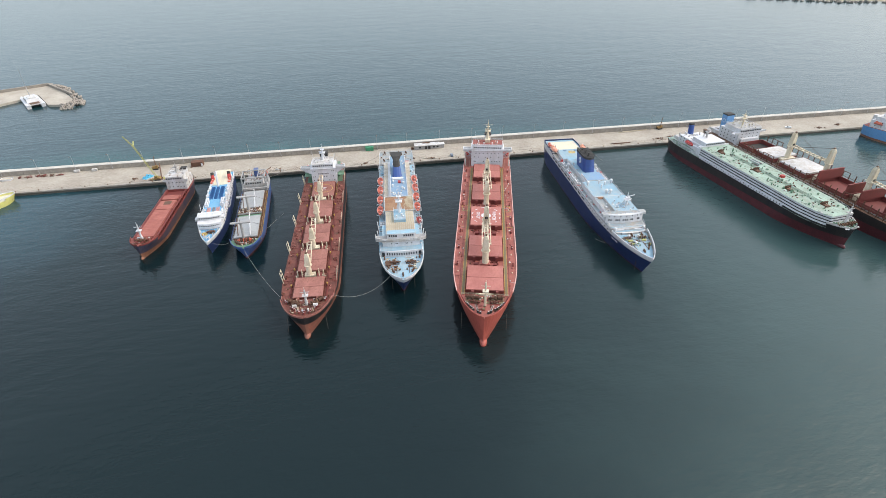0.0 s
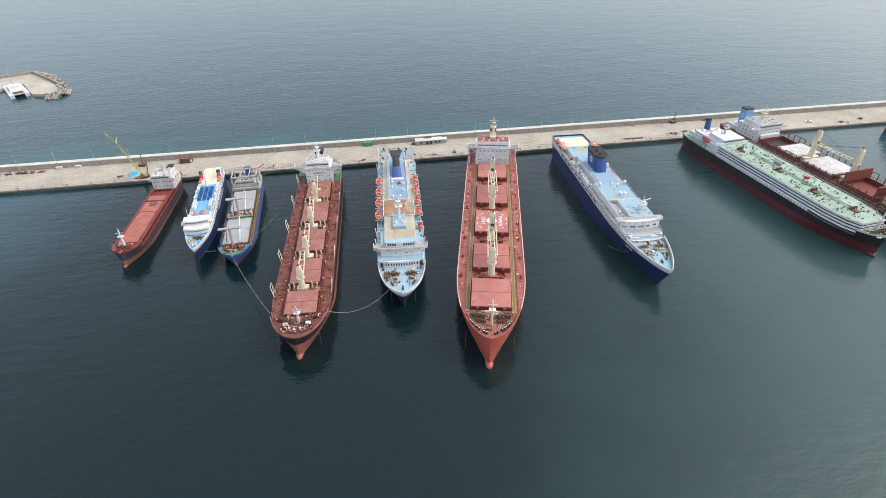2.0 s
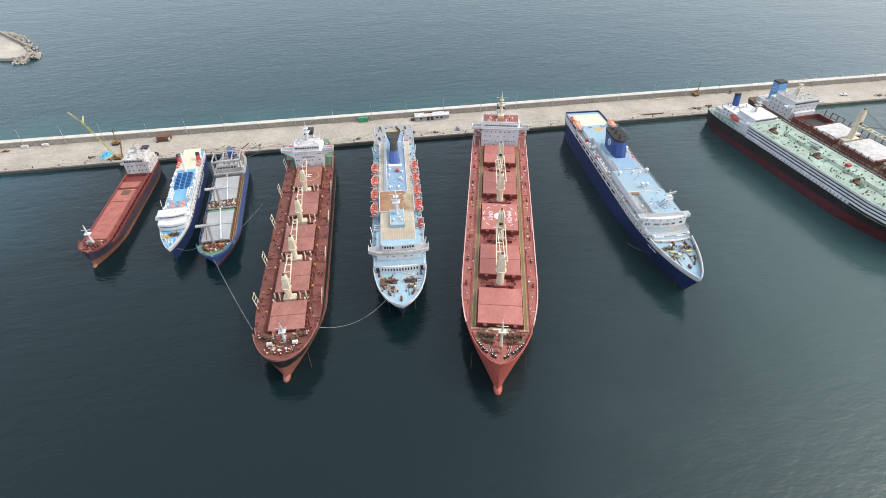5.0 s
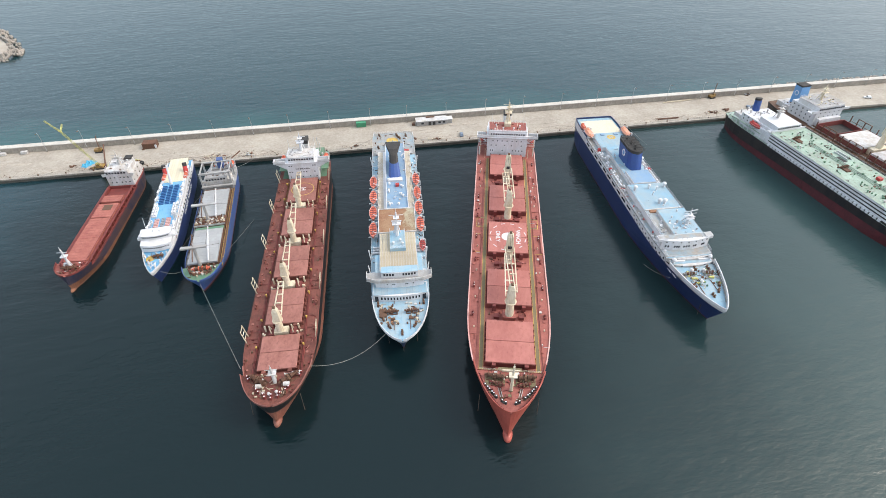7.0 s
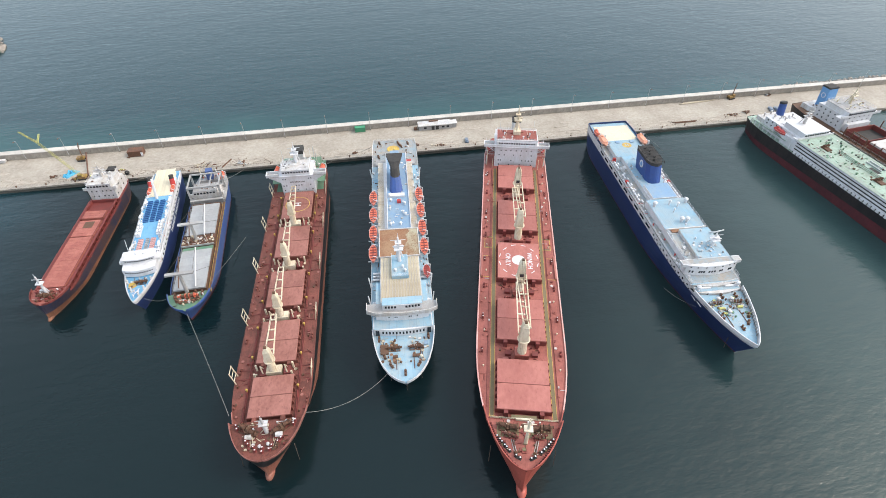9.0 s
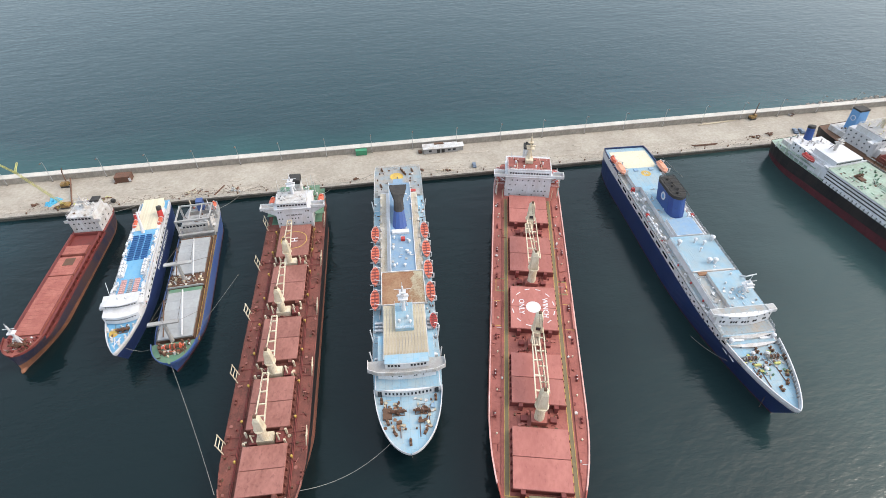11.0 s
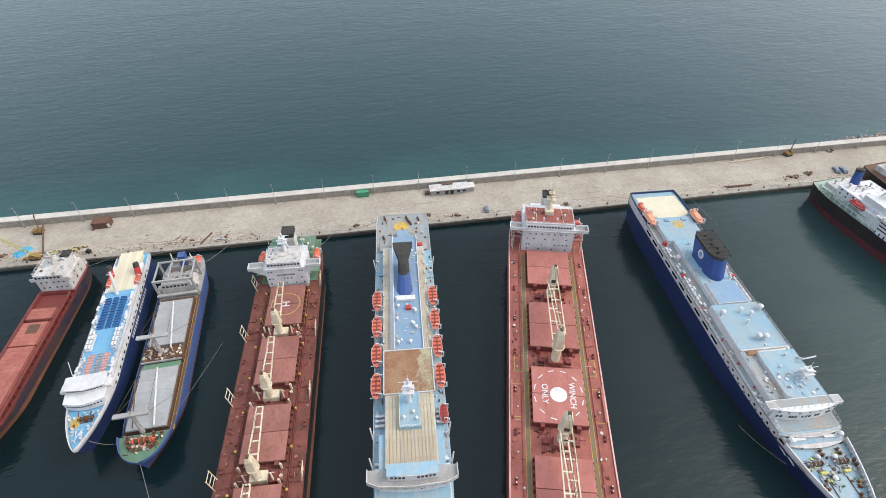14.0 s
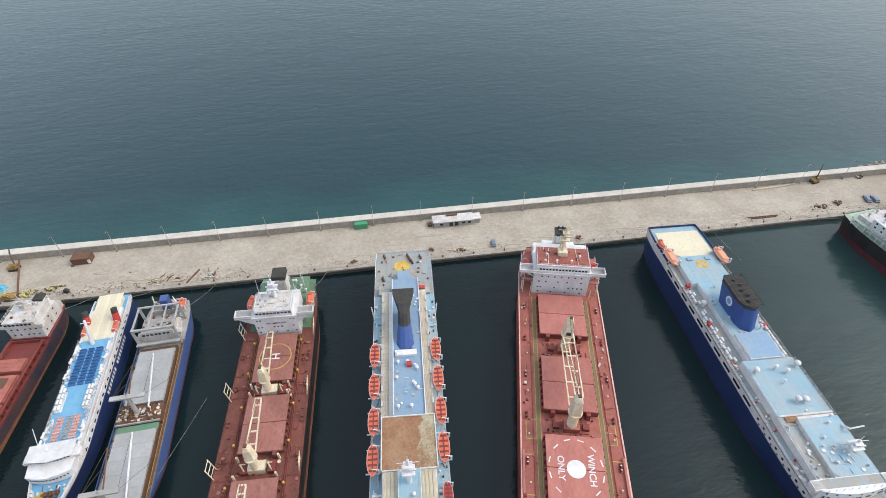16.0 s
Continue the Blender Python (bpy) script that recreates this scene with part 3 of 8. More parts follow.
            box(bm, x0 - 0.02, x0 + thick, -y[1], y[1], y[2], y[2] + height)
        return part(name, bm, material, self.ship, label)


def ship_at(name, stern, bow, label, category="ship"):
    d = Vector((bow[0] - stern[0], bow[1] - stern[1]))
    return thing(name, pose(stern[0], stern[1], 0, 0, 0, math.degrees(math.atan2(d.y, d.x))), label, category), d.length


# ---- water, quay and breakwater ----
def sheet(name, x0, x1, y0, y1, z, material):
    bm = bmesh.new()
    bm.faces.new([bm.verts.new(p) for p in ((x0, y0, z), (x1, y0, z), (x1, y1, z), (x0, y1, z))])
    return part(name, bm, material)


tagged(sheet("water", -4500, 4500, -3000, 4800, 0, "water"), "dark teal harbour water with light ripples", "water", kind="structure")

PIER = pose(0, 326.8, 0, 0, 0, 1.0)     # x along the quay edge, y to the breakwater wall
X0, X1 = -420, 640


def pier_part(name, bm, material, label, category):
    ob = part(name, bm, material)
    ob.matrix_basis = PIER
    return tagged(ob, label, category, kind="structure")


quay = pier_part("quay", boxes((X0, X1, 0.6, 30, -3, 2.0)), "concrete", "pale weathered concrete quay apron", "quay")
quay_foot = pier_part("quay_wall", boxes((X0, X1, 0.15, 0.62, -3, 1.1)), "algae", "dark wet quay face at the waterline", "quay wall")
bw = bmesh.new()
box(bw, X0, X1, 27.0, 29.6, 1.9, 5.0)
wall = pier_part("breakwater_wall", bw, "wall_face", "stained concrete breakwater parapet wall", "wall")
cope = pier_part("wall_coping", boxes((X0, X1, 26.85, 30.4, 5.0, 5.35)), "coping", "bleached concrete coping on the breakwater wall", "coping")


# ---- red bulk carrier ----
def hatch(ship, x0, x1, w, z0, z1, colour, coaming, y=0.0, panels=2, lug=True):
    """A hatch: coaming with stays, folding cover panels on top, lugs at the ends."""
    co = part("hatch_coaming", boxes((x0 + 0.3, x1 - 0.3, y - w / 2 + 0.3, y + w / 2 - 0.3, z0, z1 - 0.6)), coaming, ship)
    n = int((x1 - x0) / 2.2)
    for i in range(n + 1):
        x = x0 + 0.5 + (x1 - x0 - 1.0) * i / n
        for s in (-1, 1):
            piece("stay", ("stay", coaming, z1 - z0), lambda: boxes((-0.12, 0.12, -0.35, 0.35, 0, z1 - z0 - 0.65)), coaming, co, pose(x, y + s * (w / 2 + 0.05), z0))
    for i in range(panels):
        a, b = x0 + (x1 - x0) * i / panels, x0 + (x1 - x0) * (i + 1) / panels
        bm = bmesh.new()
        prism(bm, [(a + 0.08, y - w / 2), (b - 0.08, y - w / 2), (b - 0.08, y + w / 2), (a + 0.08, y + w / 2)], z1 - 0.55, z1 - 0.06)
        prism(bm, [(a + 0.08, y - w / 2), (b - 0.08, y - w / 2), (b - 0.08, y + w / 2), (a + 0.08, y + w / 2)], z1 - 0.06, z1,
              [(a + 0.16, y - w / 2 + 0.08), (b - 0.16, y - w / 2 + 0.08), (b - 0.16, y + w / 2 - 0.08), (a + 0.16, y + w / 2 - 0.08)])
        part("hatch_cover", bm, colour, ship)
    if lug:
        for s in (-0.33, 0.33):
            part("hatch_hinge", boxes((x1 - 0.2, x1 + 1.1, y + s * w - 0.6, y + s * w + 0.6, z0, z1 - 0.2)), coaming, ship)


def deck_crane(ship, x, y, z0, z1, jib, out, colour="cream", r=1.45, gap=3.3, swing=0.0):
    """A deck crane: pedestal, slewing collar, operator's house and a lowered twin jib; jib +1 forward, -1 aft."""
    ped = part("crane_pedestal", rods(((x, y, z0), (x, y, z0 + (z1 - z0) * 0.45), r, r * 0.92), n=16), colour, ship)
    zc = z0 + (z1 - z0) * 0.45
    part("collar", rods(((x, y, zc - 0.1), (x, y, zc + 0.2), r * 1.4), n=16), "cream", ped)
    bm = bmesh.new()
    prism(bm, [(x - r, y - r), (x + r, y - r), (x + r, y + r), (x - r, y + r)], zc + 0.25, z1 - 1.2,
          [(x - r * 0.8, y - r * 0.75), (x + r * 0.8, y - r * 0.75), (x + r * 0.8, y + r * 0.75), (x - r * 0.8, y + r * 0.75)])
    prism(bm, [(x - r * 0.8, y - r * 0.75), (x + r * 0.8, y - r * 0.75), (x + r * 0.8, y + r * 0.75), (x - r * 0.8, y + r * 0.75)], z1 - 1.2, z1,
          [(x - r * 0.5, y - r * 0.35), (x + r * 0.5, y - r * 0.35), (x + r * 0.5, y + r * 0.35), (x - r * 0.5, y + r * 0.35)])
    bmesh.ops.bevel(bm, geom=[e for e in bm.edges], offset=0.12, segments=1, affect="EDGES")
    house = part("crane_house", bm, colour, ped)
    part("sheave", rods(((x, y - 0.4, z1 + 0.2), (x, y + 0.4, z1 + 0.2), 0.55), n=10), "dark_steel", ped)
    part("cab_window", boxes((x + jib * r - 0.15, x + jib * r + 0.15, y - 0.7, y + 0.7, zc + 1.2, zc + 2.4)), "glass", ped)
    bm = bmesh.new()
    ex, ey = x + jib * out, y + swing
    for s in (-1, 1):
        a, b = (x + jib * r * 0.8, y + s * gap / 2, zc + 1.0), (ex, ey + s * gap * 0.32, zc + 0.6)
        d = Vector(b) - Vector(a)
        m = d.to_track_quat("X", "Z").to_matrix().to_4x4()
        m.translation = a
        box(bm, 0, d.length, -0.17, 0.17, -0.25, 0.25)
        for v in bm.verts[-8:]:
            v.co = m @ v.co
        bm.verts.ensure_lookup_table()
    for k in (0.12, 0.35, 0.6, 0.85, 0.985):
        cx, w = x + jib * (r + (out - r) * k), gap * (0.5 - 0.18 * k)
        cy = y + swing * k
        box(bm, cx - 0.2, cx + 0.2, cy - w, cy + w, zc + 0.65, zc + 1.05)
    part("jib", bm, colour, ped)
    wires = rods(*[((x, y + s * 0.4, z1 + 0.2), (ex, ey + s * 0.4, zc + 1.0), 0.06) for s in (-1, 1)], n=4)
    part("luffing_wire", wires, "chain", ped)
    return ped


def foremast(ship, x, y, z, h, colour="white_old"):
    m = part("foremast", rods(((x, y, z), (x, y, z + h), 0.55, 0.3), ((x - 1.4, y, z), (x, y, z + h * 0.6), 0.25, 0.2), n=10), colour, ship)
    part("platform", boxes((x - 0.9, x + 0.9, y - 1.2, y + 1.2, z + h * 0.62, z + h * 0.66)), colour, m)
    part("crosstree", rods(((x, y - 1.8, z + h * 0.85), (x, y + 1.8, z + h * 0.85), 0.12), ((x, y, z + h), (x, y, z + h + 1.2), 0.1)), colour, m)
    return m


def radar_mast(ship, x, y, z, h, colour="white_old"):
    m = part("radar_mast", rods(((x, y, z), (x, y, z + h), 0.7, 0.3), ((x - 1.8, y - 1.2, z), (x, y, z + h * 0.7), 0.25, 0.18), ((x - 1.8, y + 1.2, z), (x, y, z + h * 0.7), 0.25, 0.18), n=10), colour, ship)
    part("platform", boxes((x - 1.2, x + 1.6, y - 1.6, y + 1.6, z + h * 0.55, z + h * 0.58), (x - 0.8, x + 1.0, y - 1.1, y + 1.1, z + h * 0.78, z + h * 0.8)), colour, m)
    part("radar_scanner", boxes((x + 0.6, x + 1.0, y - 1.9, y + 1.9, z + h * 0.66, z + h * 0.7), (x + 0.65, x + 0.95, y - 0.2, y + 0.2, z + h * 0.58, z + h * 0.66)), colour, m)
    part("yardarm", rods(((x, y - 2.6, z + h * 0.88), (x, y + 2.6, z + h * 0.88), 0.1), ((x, y, z + h), (x, y, z + h + 1.8), 0.09), n=6), colour, m)
    return m


def lifeboat(ship, x, y, z, length, width, colour, covered=True, seats=False, trim="white", turn=0):
    """A davit lifeboat: round-bilged hull, canopy or open thwarts, and two davit arms."""
    bm = bmesh.new()
    n = 11
    rows = []
    for i in range(n):
        u = -1 + 2 * i / (n - 1)
        w = width / 2 * (1 - abs(u) ** 2.6) ** 0.7 + 0.03
        rows.append([bm.verts.new((u * length / 2, w * c, zz)) for c, zz in ((0.05, 0.25 * abs(u) ** 3), (0.7, 0.25 + 0.2 * abs(u) ** 3), (1.0, 0.75), (1.0, 1.15), (-1.0, 1.15), (-1.0, 0.75), (-0.7, 0.25 + 0.2 * abs(u) ** 3), (-0.05, 0.25 * abs(u) ** 3))])
    for a, b in zip(rows, rows[1:]):
        for k in range(8):
            bm.faces.new((a[k], a[(k + 1) % 8], b[(k + 1) % 8], b[k]))
    bm.faces.new(rows[0]), bm.faces.new(rows[-1])
    boat = part("lifeboat", bm, colour, ship)
    boat.matrix_basis = pose(x, y, z, 0, 0, turn)
    bm = bmesh.new()
    if covered:
        l, w = length * 0.42, width * 0.44
        prism(bm, [(-l, -w), (l * 0.8, -w), (l, -w * 0.5), (l, w * 0.5), (l * 0.8, w), (-l, w)], 1.1, 1.9,
              [(-l * 0.85, -w * 0.6), (l * 0.65, -w * 0.6), (l * 0.8, -w * 0.3), (l * 0.8, w * 0.3), (l * 0.65, w * 0.6), (-l * 0.85, w * 0.6)])
        part("canopy", bm, colour, boat)
        part("hatch_dome", boxes((-l * 0.8, -l * 0.45, -0.45, 0.45, 1.85, 2.3)), colour, boat)
    else:
        for i in range(5):
            u = -0.66 + 0.33 * i
            w = width / 2 * (1 - abs(u) ** 2.6) ** 0.7 * 0.85
            box(bm, u * length / 2 - 0.28, u * length / 2 + 0.28, -w, w, 1.14, 1.22)
        box(bm, -length * 0.36, length * 0.36, -0.16, 0.16, 1.22, 1.3)
        part("thwart", bm, "rust_red", boat)
    rim = rods(*[((u0 * length / 2, s * (width / 2 * (1 - abs(u0) ** 2.6) ** 0.7 + 0.05), 1.15), (u1 * length / 2, s * (width / 2 * (1 - abs(u1) ** 2.6) ** 0.7 + 0.05), 1.15), 0.09)
                 for s in (-1, 1) for u0, u1 in zip([-1 + 0.2 * i for i in range(10)], [-0.8 + 0.2 * i for i in range(10)])], n=5)
    part("gunwale", rim, "pink_edge", boat)
    for s in (-0.36, 0.36):
        d = part("davit", boxes((s * length - 0.15, s * length + 0.15, -width * 0.62, width * 0.62, -0.25, 0.05), (s * length - 0.15, s * length + 0.15, width * 0.5, width * 0.66, -0.2, 1.9)), trim, boat)
        part("fall", rods(((s * length, 0, 1.1), (s * length, 0, 2.5), 0.05), ((s * length, width * 0.58, 1.8), (s * length, 0, 2.6), 0.12), n=6), trim, boat)
    return boat


def red_bulker():
    ship, L = ship_at("bulk_carrier", (75.9, 318.2), (37.5, 153.2), "red bulk carrier with five red hatches and four cream cranes", "cargo ship")
    h = Hull(ship, L, 28.4, 10.5, 12.6, 154.5, z_stern=10.5, entry=0.75, stern=0.8, run=0.10, power=2.25, rake=-0.8, fine=0.72, wl_stern=0.55, blunt=1.75)
    h.bulb("red_hull", 1.5, 5.0, 0.3)
    h.band("boot_topping", -2.5, 3.0, "red_hull", "faded red underwater paint")
    h.band("hull", 3.0, 9.6, "red_hull")
    h.band("sheer_strake", 9.6, None, "red_hull", "dark upper strake at the bow", steps=2)
    h.plate("main_deck", 0.4, 154.6, None, "red_deck", 0.05)
    h.plate("forecastle_deck", 154.5, L - 0.3, 12.45, "red_deck", 0.1)
    h.bulwark("bulwark", 150, L - 0.05, 1.1, "red_hull", z=None, thick=0.3)
    bm = bmesh.new()
    for s in (1, -1):
        pts = h.edge(3, 150, None, 0.1, s)
        for a, b in zip(pts, pts[1:]):
            d = (Vector(b) - Vector(a)).normalized().cross(Vector((0, 0, 1))) * 0.2
            f = [bm.verts.new(Vector(p) + o + Vector((0, 0, zz))) for zz in (0.0, 0.35) for p, o in ((a, -d), (b, -d), (b, d), (a, d))]
            for q in ((4, 5, 6, 7), (0, 1, 5, 4), (2, 3, 7, 6)):
                bm.faces.new([f[i] for i in q])
    bmesh.ops.remove_doubles(bm, verts=bm.verts, dist=0.05)
    part("gunwale", bm, "pink_edge", ship, "pale pink edge of the deck")
    for x0, x1 in ((27.6, 45.4), (54.2, 73.2), (80.9, 99.9), (109.6, 127.2), (134.6, 152.0)):
        hatch(ship, x0, x1, 15.4, 10.5, 13.3, "red_hatch", "rust_red")
    for x, j, sw in ((49.7, 1, 1.5), (77.0, -1, -1.2), (104.3, 1, 1.2), (131.0, -1, -0.8)):
        part("crane_foundation", boxes((x - 1.7, x + 1.7, -2.2, 2.2, 10.5, 12.6)), "red_deck", ship)
        for s in (-4.2, 4.2):
            part("winch_bed", boxes((x - 0.9, x + 0.8, s - 0.9, s + 0.9, 10.5, 11.7)), "rust_red", ship)
        deck_crane(ship, x, 0, 12.6, 26.5, j, 23.0, swing=sw)
    # walkways painted along the deck, with yellow borders
    for s in (1, -1):
        y = s * 9.0
        part("walkway", boxes((27, 153.0, y - 0.5, y + 0.5, 10.5, 10.53)), "lane_green", ship)
        for e in (-0.62, 0.62):
            part("walkway_line", boxes((27, 153.0, y + e - 0.07, y + e + 0.07, 10.5, 10.545)), "yellow", ship)
        for x in (86, 97):
            part("gangway_line", boxes((x - 0.12, x + 0.12, min(s * 10.3, s * 13.6), max(s * 10.3, s * 13.6), 10.5, 10.545)), "yellow", ship)
    for s in (1, -1):
        for x in (78.0,):
            for dx in (-3.0, 3.0):
                part("gangway_line", boxes((x + dx - 0.3, x + dx + 0.3, min(s * 9.6, s * 12.6), max(s * 9.6, s * 12.6), 10.5, 10.54)), "lane_green", ship)
                part("gangway_edge", boxes((x + dx + 0.3, x + dx + 0.42, min(s * 9.6, s * 12.6), max(s * 9.6, s * 12.6), 10.5, 10.545)), "yellow", ship)
            part("gangway_side", boxes((x - 3.4, x + 3.4, s * 12.6 - 0.1, s * 12.6 + 0.1, 10.5, 10.545)), "yellow", ship)
    part("cross_walkway", boxes((153.0, 154.0, -9.6, 9.6, 10.5, 10.55)), "lane_green", ship)
    part("cross_line", boxes((152.75, 152.9, -9.6, 9.6, 10.5, 10.56), (154.05, 154.2, -9.6, 9.6, 10.5, 10.56)), "yellow", ship)
    for s in (1, -1):
        part("deck_pipe", rods(((28, s * 10.5, 10.75), (150, s * 10.5, 10.75), 0.11), n=6), "red_deck", ship)
    # winching mark on the third hatch
    bm = rods(((90.4, 0, 13.3), (90.4, 0, 13.33), 2.5), n=32)
    part("winch_mark", bm, "white", ship, "white painted disc")
    for i in range(12):
        a = 2 * math.pi * (i + 0.5) / 12
        b = boxes((-0.9, 0.9, -0.16, 0.16, 0, 0.03))
        o = part("dash", b, "white", ship)
        o.matrix_basis = pose(90.4 + 8.3 * math.cos(a), 7.1 * math.sin(a), 13.3, 0, 0, math.degrees(a) + 90)
    letters(ship, "WINCH", 90.4, 4.0, 13.32, 0, 2.5)
    letters(ship, "ONLY", 90.4, -4.0, 13.32, 0, 2.5)
    # superstructure
    house = part("deckhouse", boxes((9, 24.6, -9.6, 9.6, 10.5, 20.9)), "white", ship)
    bridge = part("bridge", boxes((14.6, 24.9, -9.0, 9.0, 21.1, 23.6)), "white", ship)
    part("bridge_deck", boxes((13.5, 25.4, -10.0, 10.0, 20.9, 21.1)), "white", bridge)
    part("wing_floor", boxes((21.6, 25.2, -14.6, 14.6, 20.7, 20.9)), "grey", bridge)
    part("front_screen", boxes((24.95, 25.2, -14.6, 14.6, 20.9, 22.1)), "white", bridge)
    for s in (1, -1):
        lo, hi = sorted((s * 14.35, s * 14.6))
        part("wing_screen", boxes((21.6, 24.95, lo, hi, 20.9, 22.1)), "white", bridge)
        lo, hi = sorted((s * 10.2, s * 14.35))
        part("back_screen", boxes((21.6, 21.8, lo, hi, 20.9, 22.0)), "white", bridge)
        part("wing_bracket", rods(((23.4, s * 9.6, 17.6), (23.4, s * 13.9, 20.7), 0.22), ((22.0, s * 9.6, 17.6), (22.0, s * 13.9, 20.7), 0.18), n=6), "white", bridge)
        part("wing_post", rods(((24.2, s * 12.9, 10.5), (24.2, s * 12.9, 15.2), 0.16), ((24.2, s * 12.9, 15.2), (24.2, s * 12.9, 20.7), 0.12), n=6), "cream", ship)
        part("lamp_bracket", rods(((26.4, s * 10.4, 10.5), (26.4, s * 10.4, 15.5), 0.12), n=6), "cream", ship)
    part("monkey_deck", boxes((14.4, 24.6, -9.1, 9.1, 23.6, 23.75)), "red_deck", bridge, "red painted bridge roof")
    part("roof_coaming", boxes((24.4, 24.7, -9.2, 9.2, 23.6, 24.5)), "white", bridge)
    part("poop_deck", boxes((2.0, 9, -9.0, 9.0, 10.5, 14.0)), "white_old", ship)
    part("engine_casing", boxes((3.5, 9, -6.0, 6.0, 14.0, 17.6)), "white", ship)
    for s in (1, -1):
        lo, hi = sorted((s * 9.6, s * 13.6))
        part("boat_deck", boxes((10, 23.4, lo, hi, 15.2, 15.4)), "red_deck", ship)
        for x in (10.4, 16.5, 23.0):
            piece("deck_post", "deck_post", lambda: boxes((-0.18, 0.18, -0.18, 0.18, 0, 4.7)), "white", ship, pose(x, s * 13.3, 10.5))
        railing("railing", ship, [(10, s * 13.5, 15.4), (23.3, s * 13.5, 15.4), (23.3, s * 9.8, 15.4)], "white")
        lifeboat(ship, 18.2, s * 12.0, 16.2, 7.5, 2.8, "red", turn=0 if s > 0 else 180)
    for i in range(15):
        window(bridge, 24.92, -7.7 + 1.1 * i, 22.75, 0, 0.72, 0.62)
    for z, ys in ((19.0, (-6.8, -4.6, -2.4, 0, 2.4, 4.6, 6.8)), (16.6, (-7.6, -5.2, -1.0, 2.2, 7)), (13.8, (-7.8, -6.8, -2.0, 3, 4.6, 6.0, 7.6)), (11.6, (-7.6, -3, 2, 7.2))):
        for y in ys:
            window(house, 24.62, y, z, 0, 0.5, 0.55)
    for z in (13, 16, 19):
        for x in (11, 14, 17, 20, 22.6):
            for s in (1, -1):
                window(house, x, s * 9.62, z, 90 * s, 0.5, 0.55)
    funnel = part("funnel", prism(bmesh.new(), [(4.6, -1.9), (8.4, -1.9), (8.8, -1.2), (8.8, 1.2), (8.4, 1.9), (4.6, 1.9)], 17.6, 24.4), "white_old", ship, "grimy white ship funnel")
    part("funnel_top", prism(bmesh.new(), [(4.5, -2.0), (8.5, -2.0), (8.9, -1.2), (8.9, 1.2), (8.5, 2.0), (4.5, 2.0)], 24.4, 25.3), "soot_shade", funnel)
    for x, y in ((5.6, -0.7), (5.6, 0.8), (7.4, 0)):
        part("exhaust_pipe", rods(((x, y, 25.2), (x - 0.2, y, 26.2), 0.4), n=10), "soot_shade", funnel)
    radar_mast(ship, 17.2, 0, 23.75, 12.0, "cream")
    part("mast_house", boxes((15.4, 19.0, -1.6, 1.6, 23.75, 25.4)), "cream", ship)
    for s in (1, -1):
        part("aerial", rods(((16.0, s * 7.6, 23.75), (16.0, s * 7.6, 29.5), 0.07, 0.04), n=5), "white", ship)
        part("roof_pipe", rods(((15, s * 4.6, 23.95), (23.6, s * 5.2, 23.95), 0.1), ((23.6, s * 5.2, 23.95), (23.6, s * 7.8, 23.95), 0.1), n=5), "cream", ship)
    railing("railing", ship, [(24.2, -8.9, 23.75), (24.2, 8.9, 23.75), (14.6, 8.9, 23.75), (14.6, -8.9, 23.75), (24.2, -8.9, 23.75)], "white")
    for x, y in ((19, -5.6), (19.4, 5.8), (22.2, -2.2), (22.0, 2.8)):
        vent(ship, x, y, 23.75, 0.42, 1.2)
    # forecastle
    foremast(ship, 161.2, 0.2, 12.45, 11.5, "cream")
    for y in (-4.6, 4.6):
        part("winch_base", boxes((156.2, 160.0, y - 3.0, y + 3.0, 12.45, 12.5)), "lane_green", ship, "worn green patch of deck")
        winch(ship, 157.2, y, 12.5, 8 if y > 0 else -8, "rust", 1.1)
        winch(ship, 159.6, y * 0.86, 12.5, 14 if y > 0 else -14, "rust_red", 0.75)
        chain_run(ship, 160.6, y * 0.75, 164.2, y * 0.56, 12.45)
    part("fore_store", boxes((153.0, 154.4, -3.6, 3.6, 10.5, 12.3)), "lane_green", ship)
    part("fore_ladder", boxes((154.4, 154.9, -2.4, 2.4, 12.45, 13.3)), "cream", ship)
    for x, y, t in ((160.6, -7.2, 40), (160.6, 7.2, -40), (163.6, -4.6, 40), (163.6, 4.6, -40), (156.6, -9.6, 20), (156.6, 9.6, -20), (165.6, -2.0, 60), (165.6, 2.0, -60), (162.2, -5.9, 40), (162.2, 5.9, -40)):
        if h.inside(x, y, 12.5, 0.7):
            bitts(ship, x, y, 12.45, t, "soot_shade", "white")
    for s in (1, -1):
        railing("railing", ship, [(154.6, s * 9.5, 12.45), (154.6, s * 1.0, 12.45)], "cream")
        part("anchor_cable", rods(((160.5, s * 9.0, 8.0), (161.2, s * 9.2, -0.5), 0.1), n=5), "chain", ship)
    for x in range(32, 152, 14):
        for s in (1, -1):
            if h.inside(x, s * 12.4, 10.5, 0.8):
                bitts(ship, x, s * 12.4, 10.5, 0, "rust_red", "white_old" if x % 28 == 4 else None)
            if h.inside(x + 6, s * 11.8, 10.5):
                vent(ship, x + 6, s * 11.8, 10.5, 0.28, 0.7, "cream")
    clutter(ship, 156, 165, -6.5, 6.5, 12.45, 46, 11, ("rust_red", "lane_green", "dark_steel", "cream", "rust"), h)
    clutter(ship, 155.2, 160, -9.5, 9.5, 12.45, 26, 12, ("rust_red", "dark_steel", "white_old"), h)
    for i, x in enumerate((47.4, 51.6, 75, 79, 102, 106.6, 129, 133)):
        clutter(ship, x - 0.8, x + 0.8, -7, 7, 10.52, 16, 13 + i, ("rust_red", "rust_red", "dark_steel", "red_hatch"))
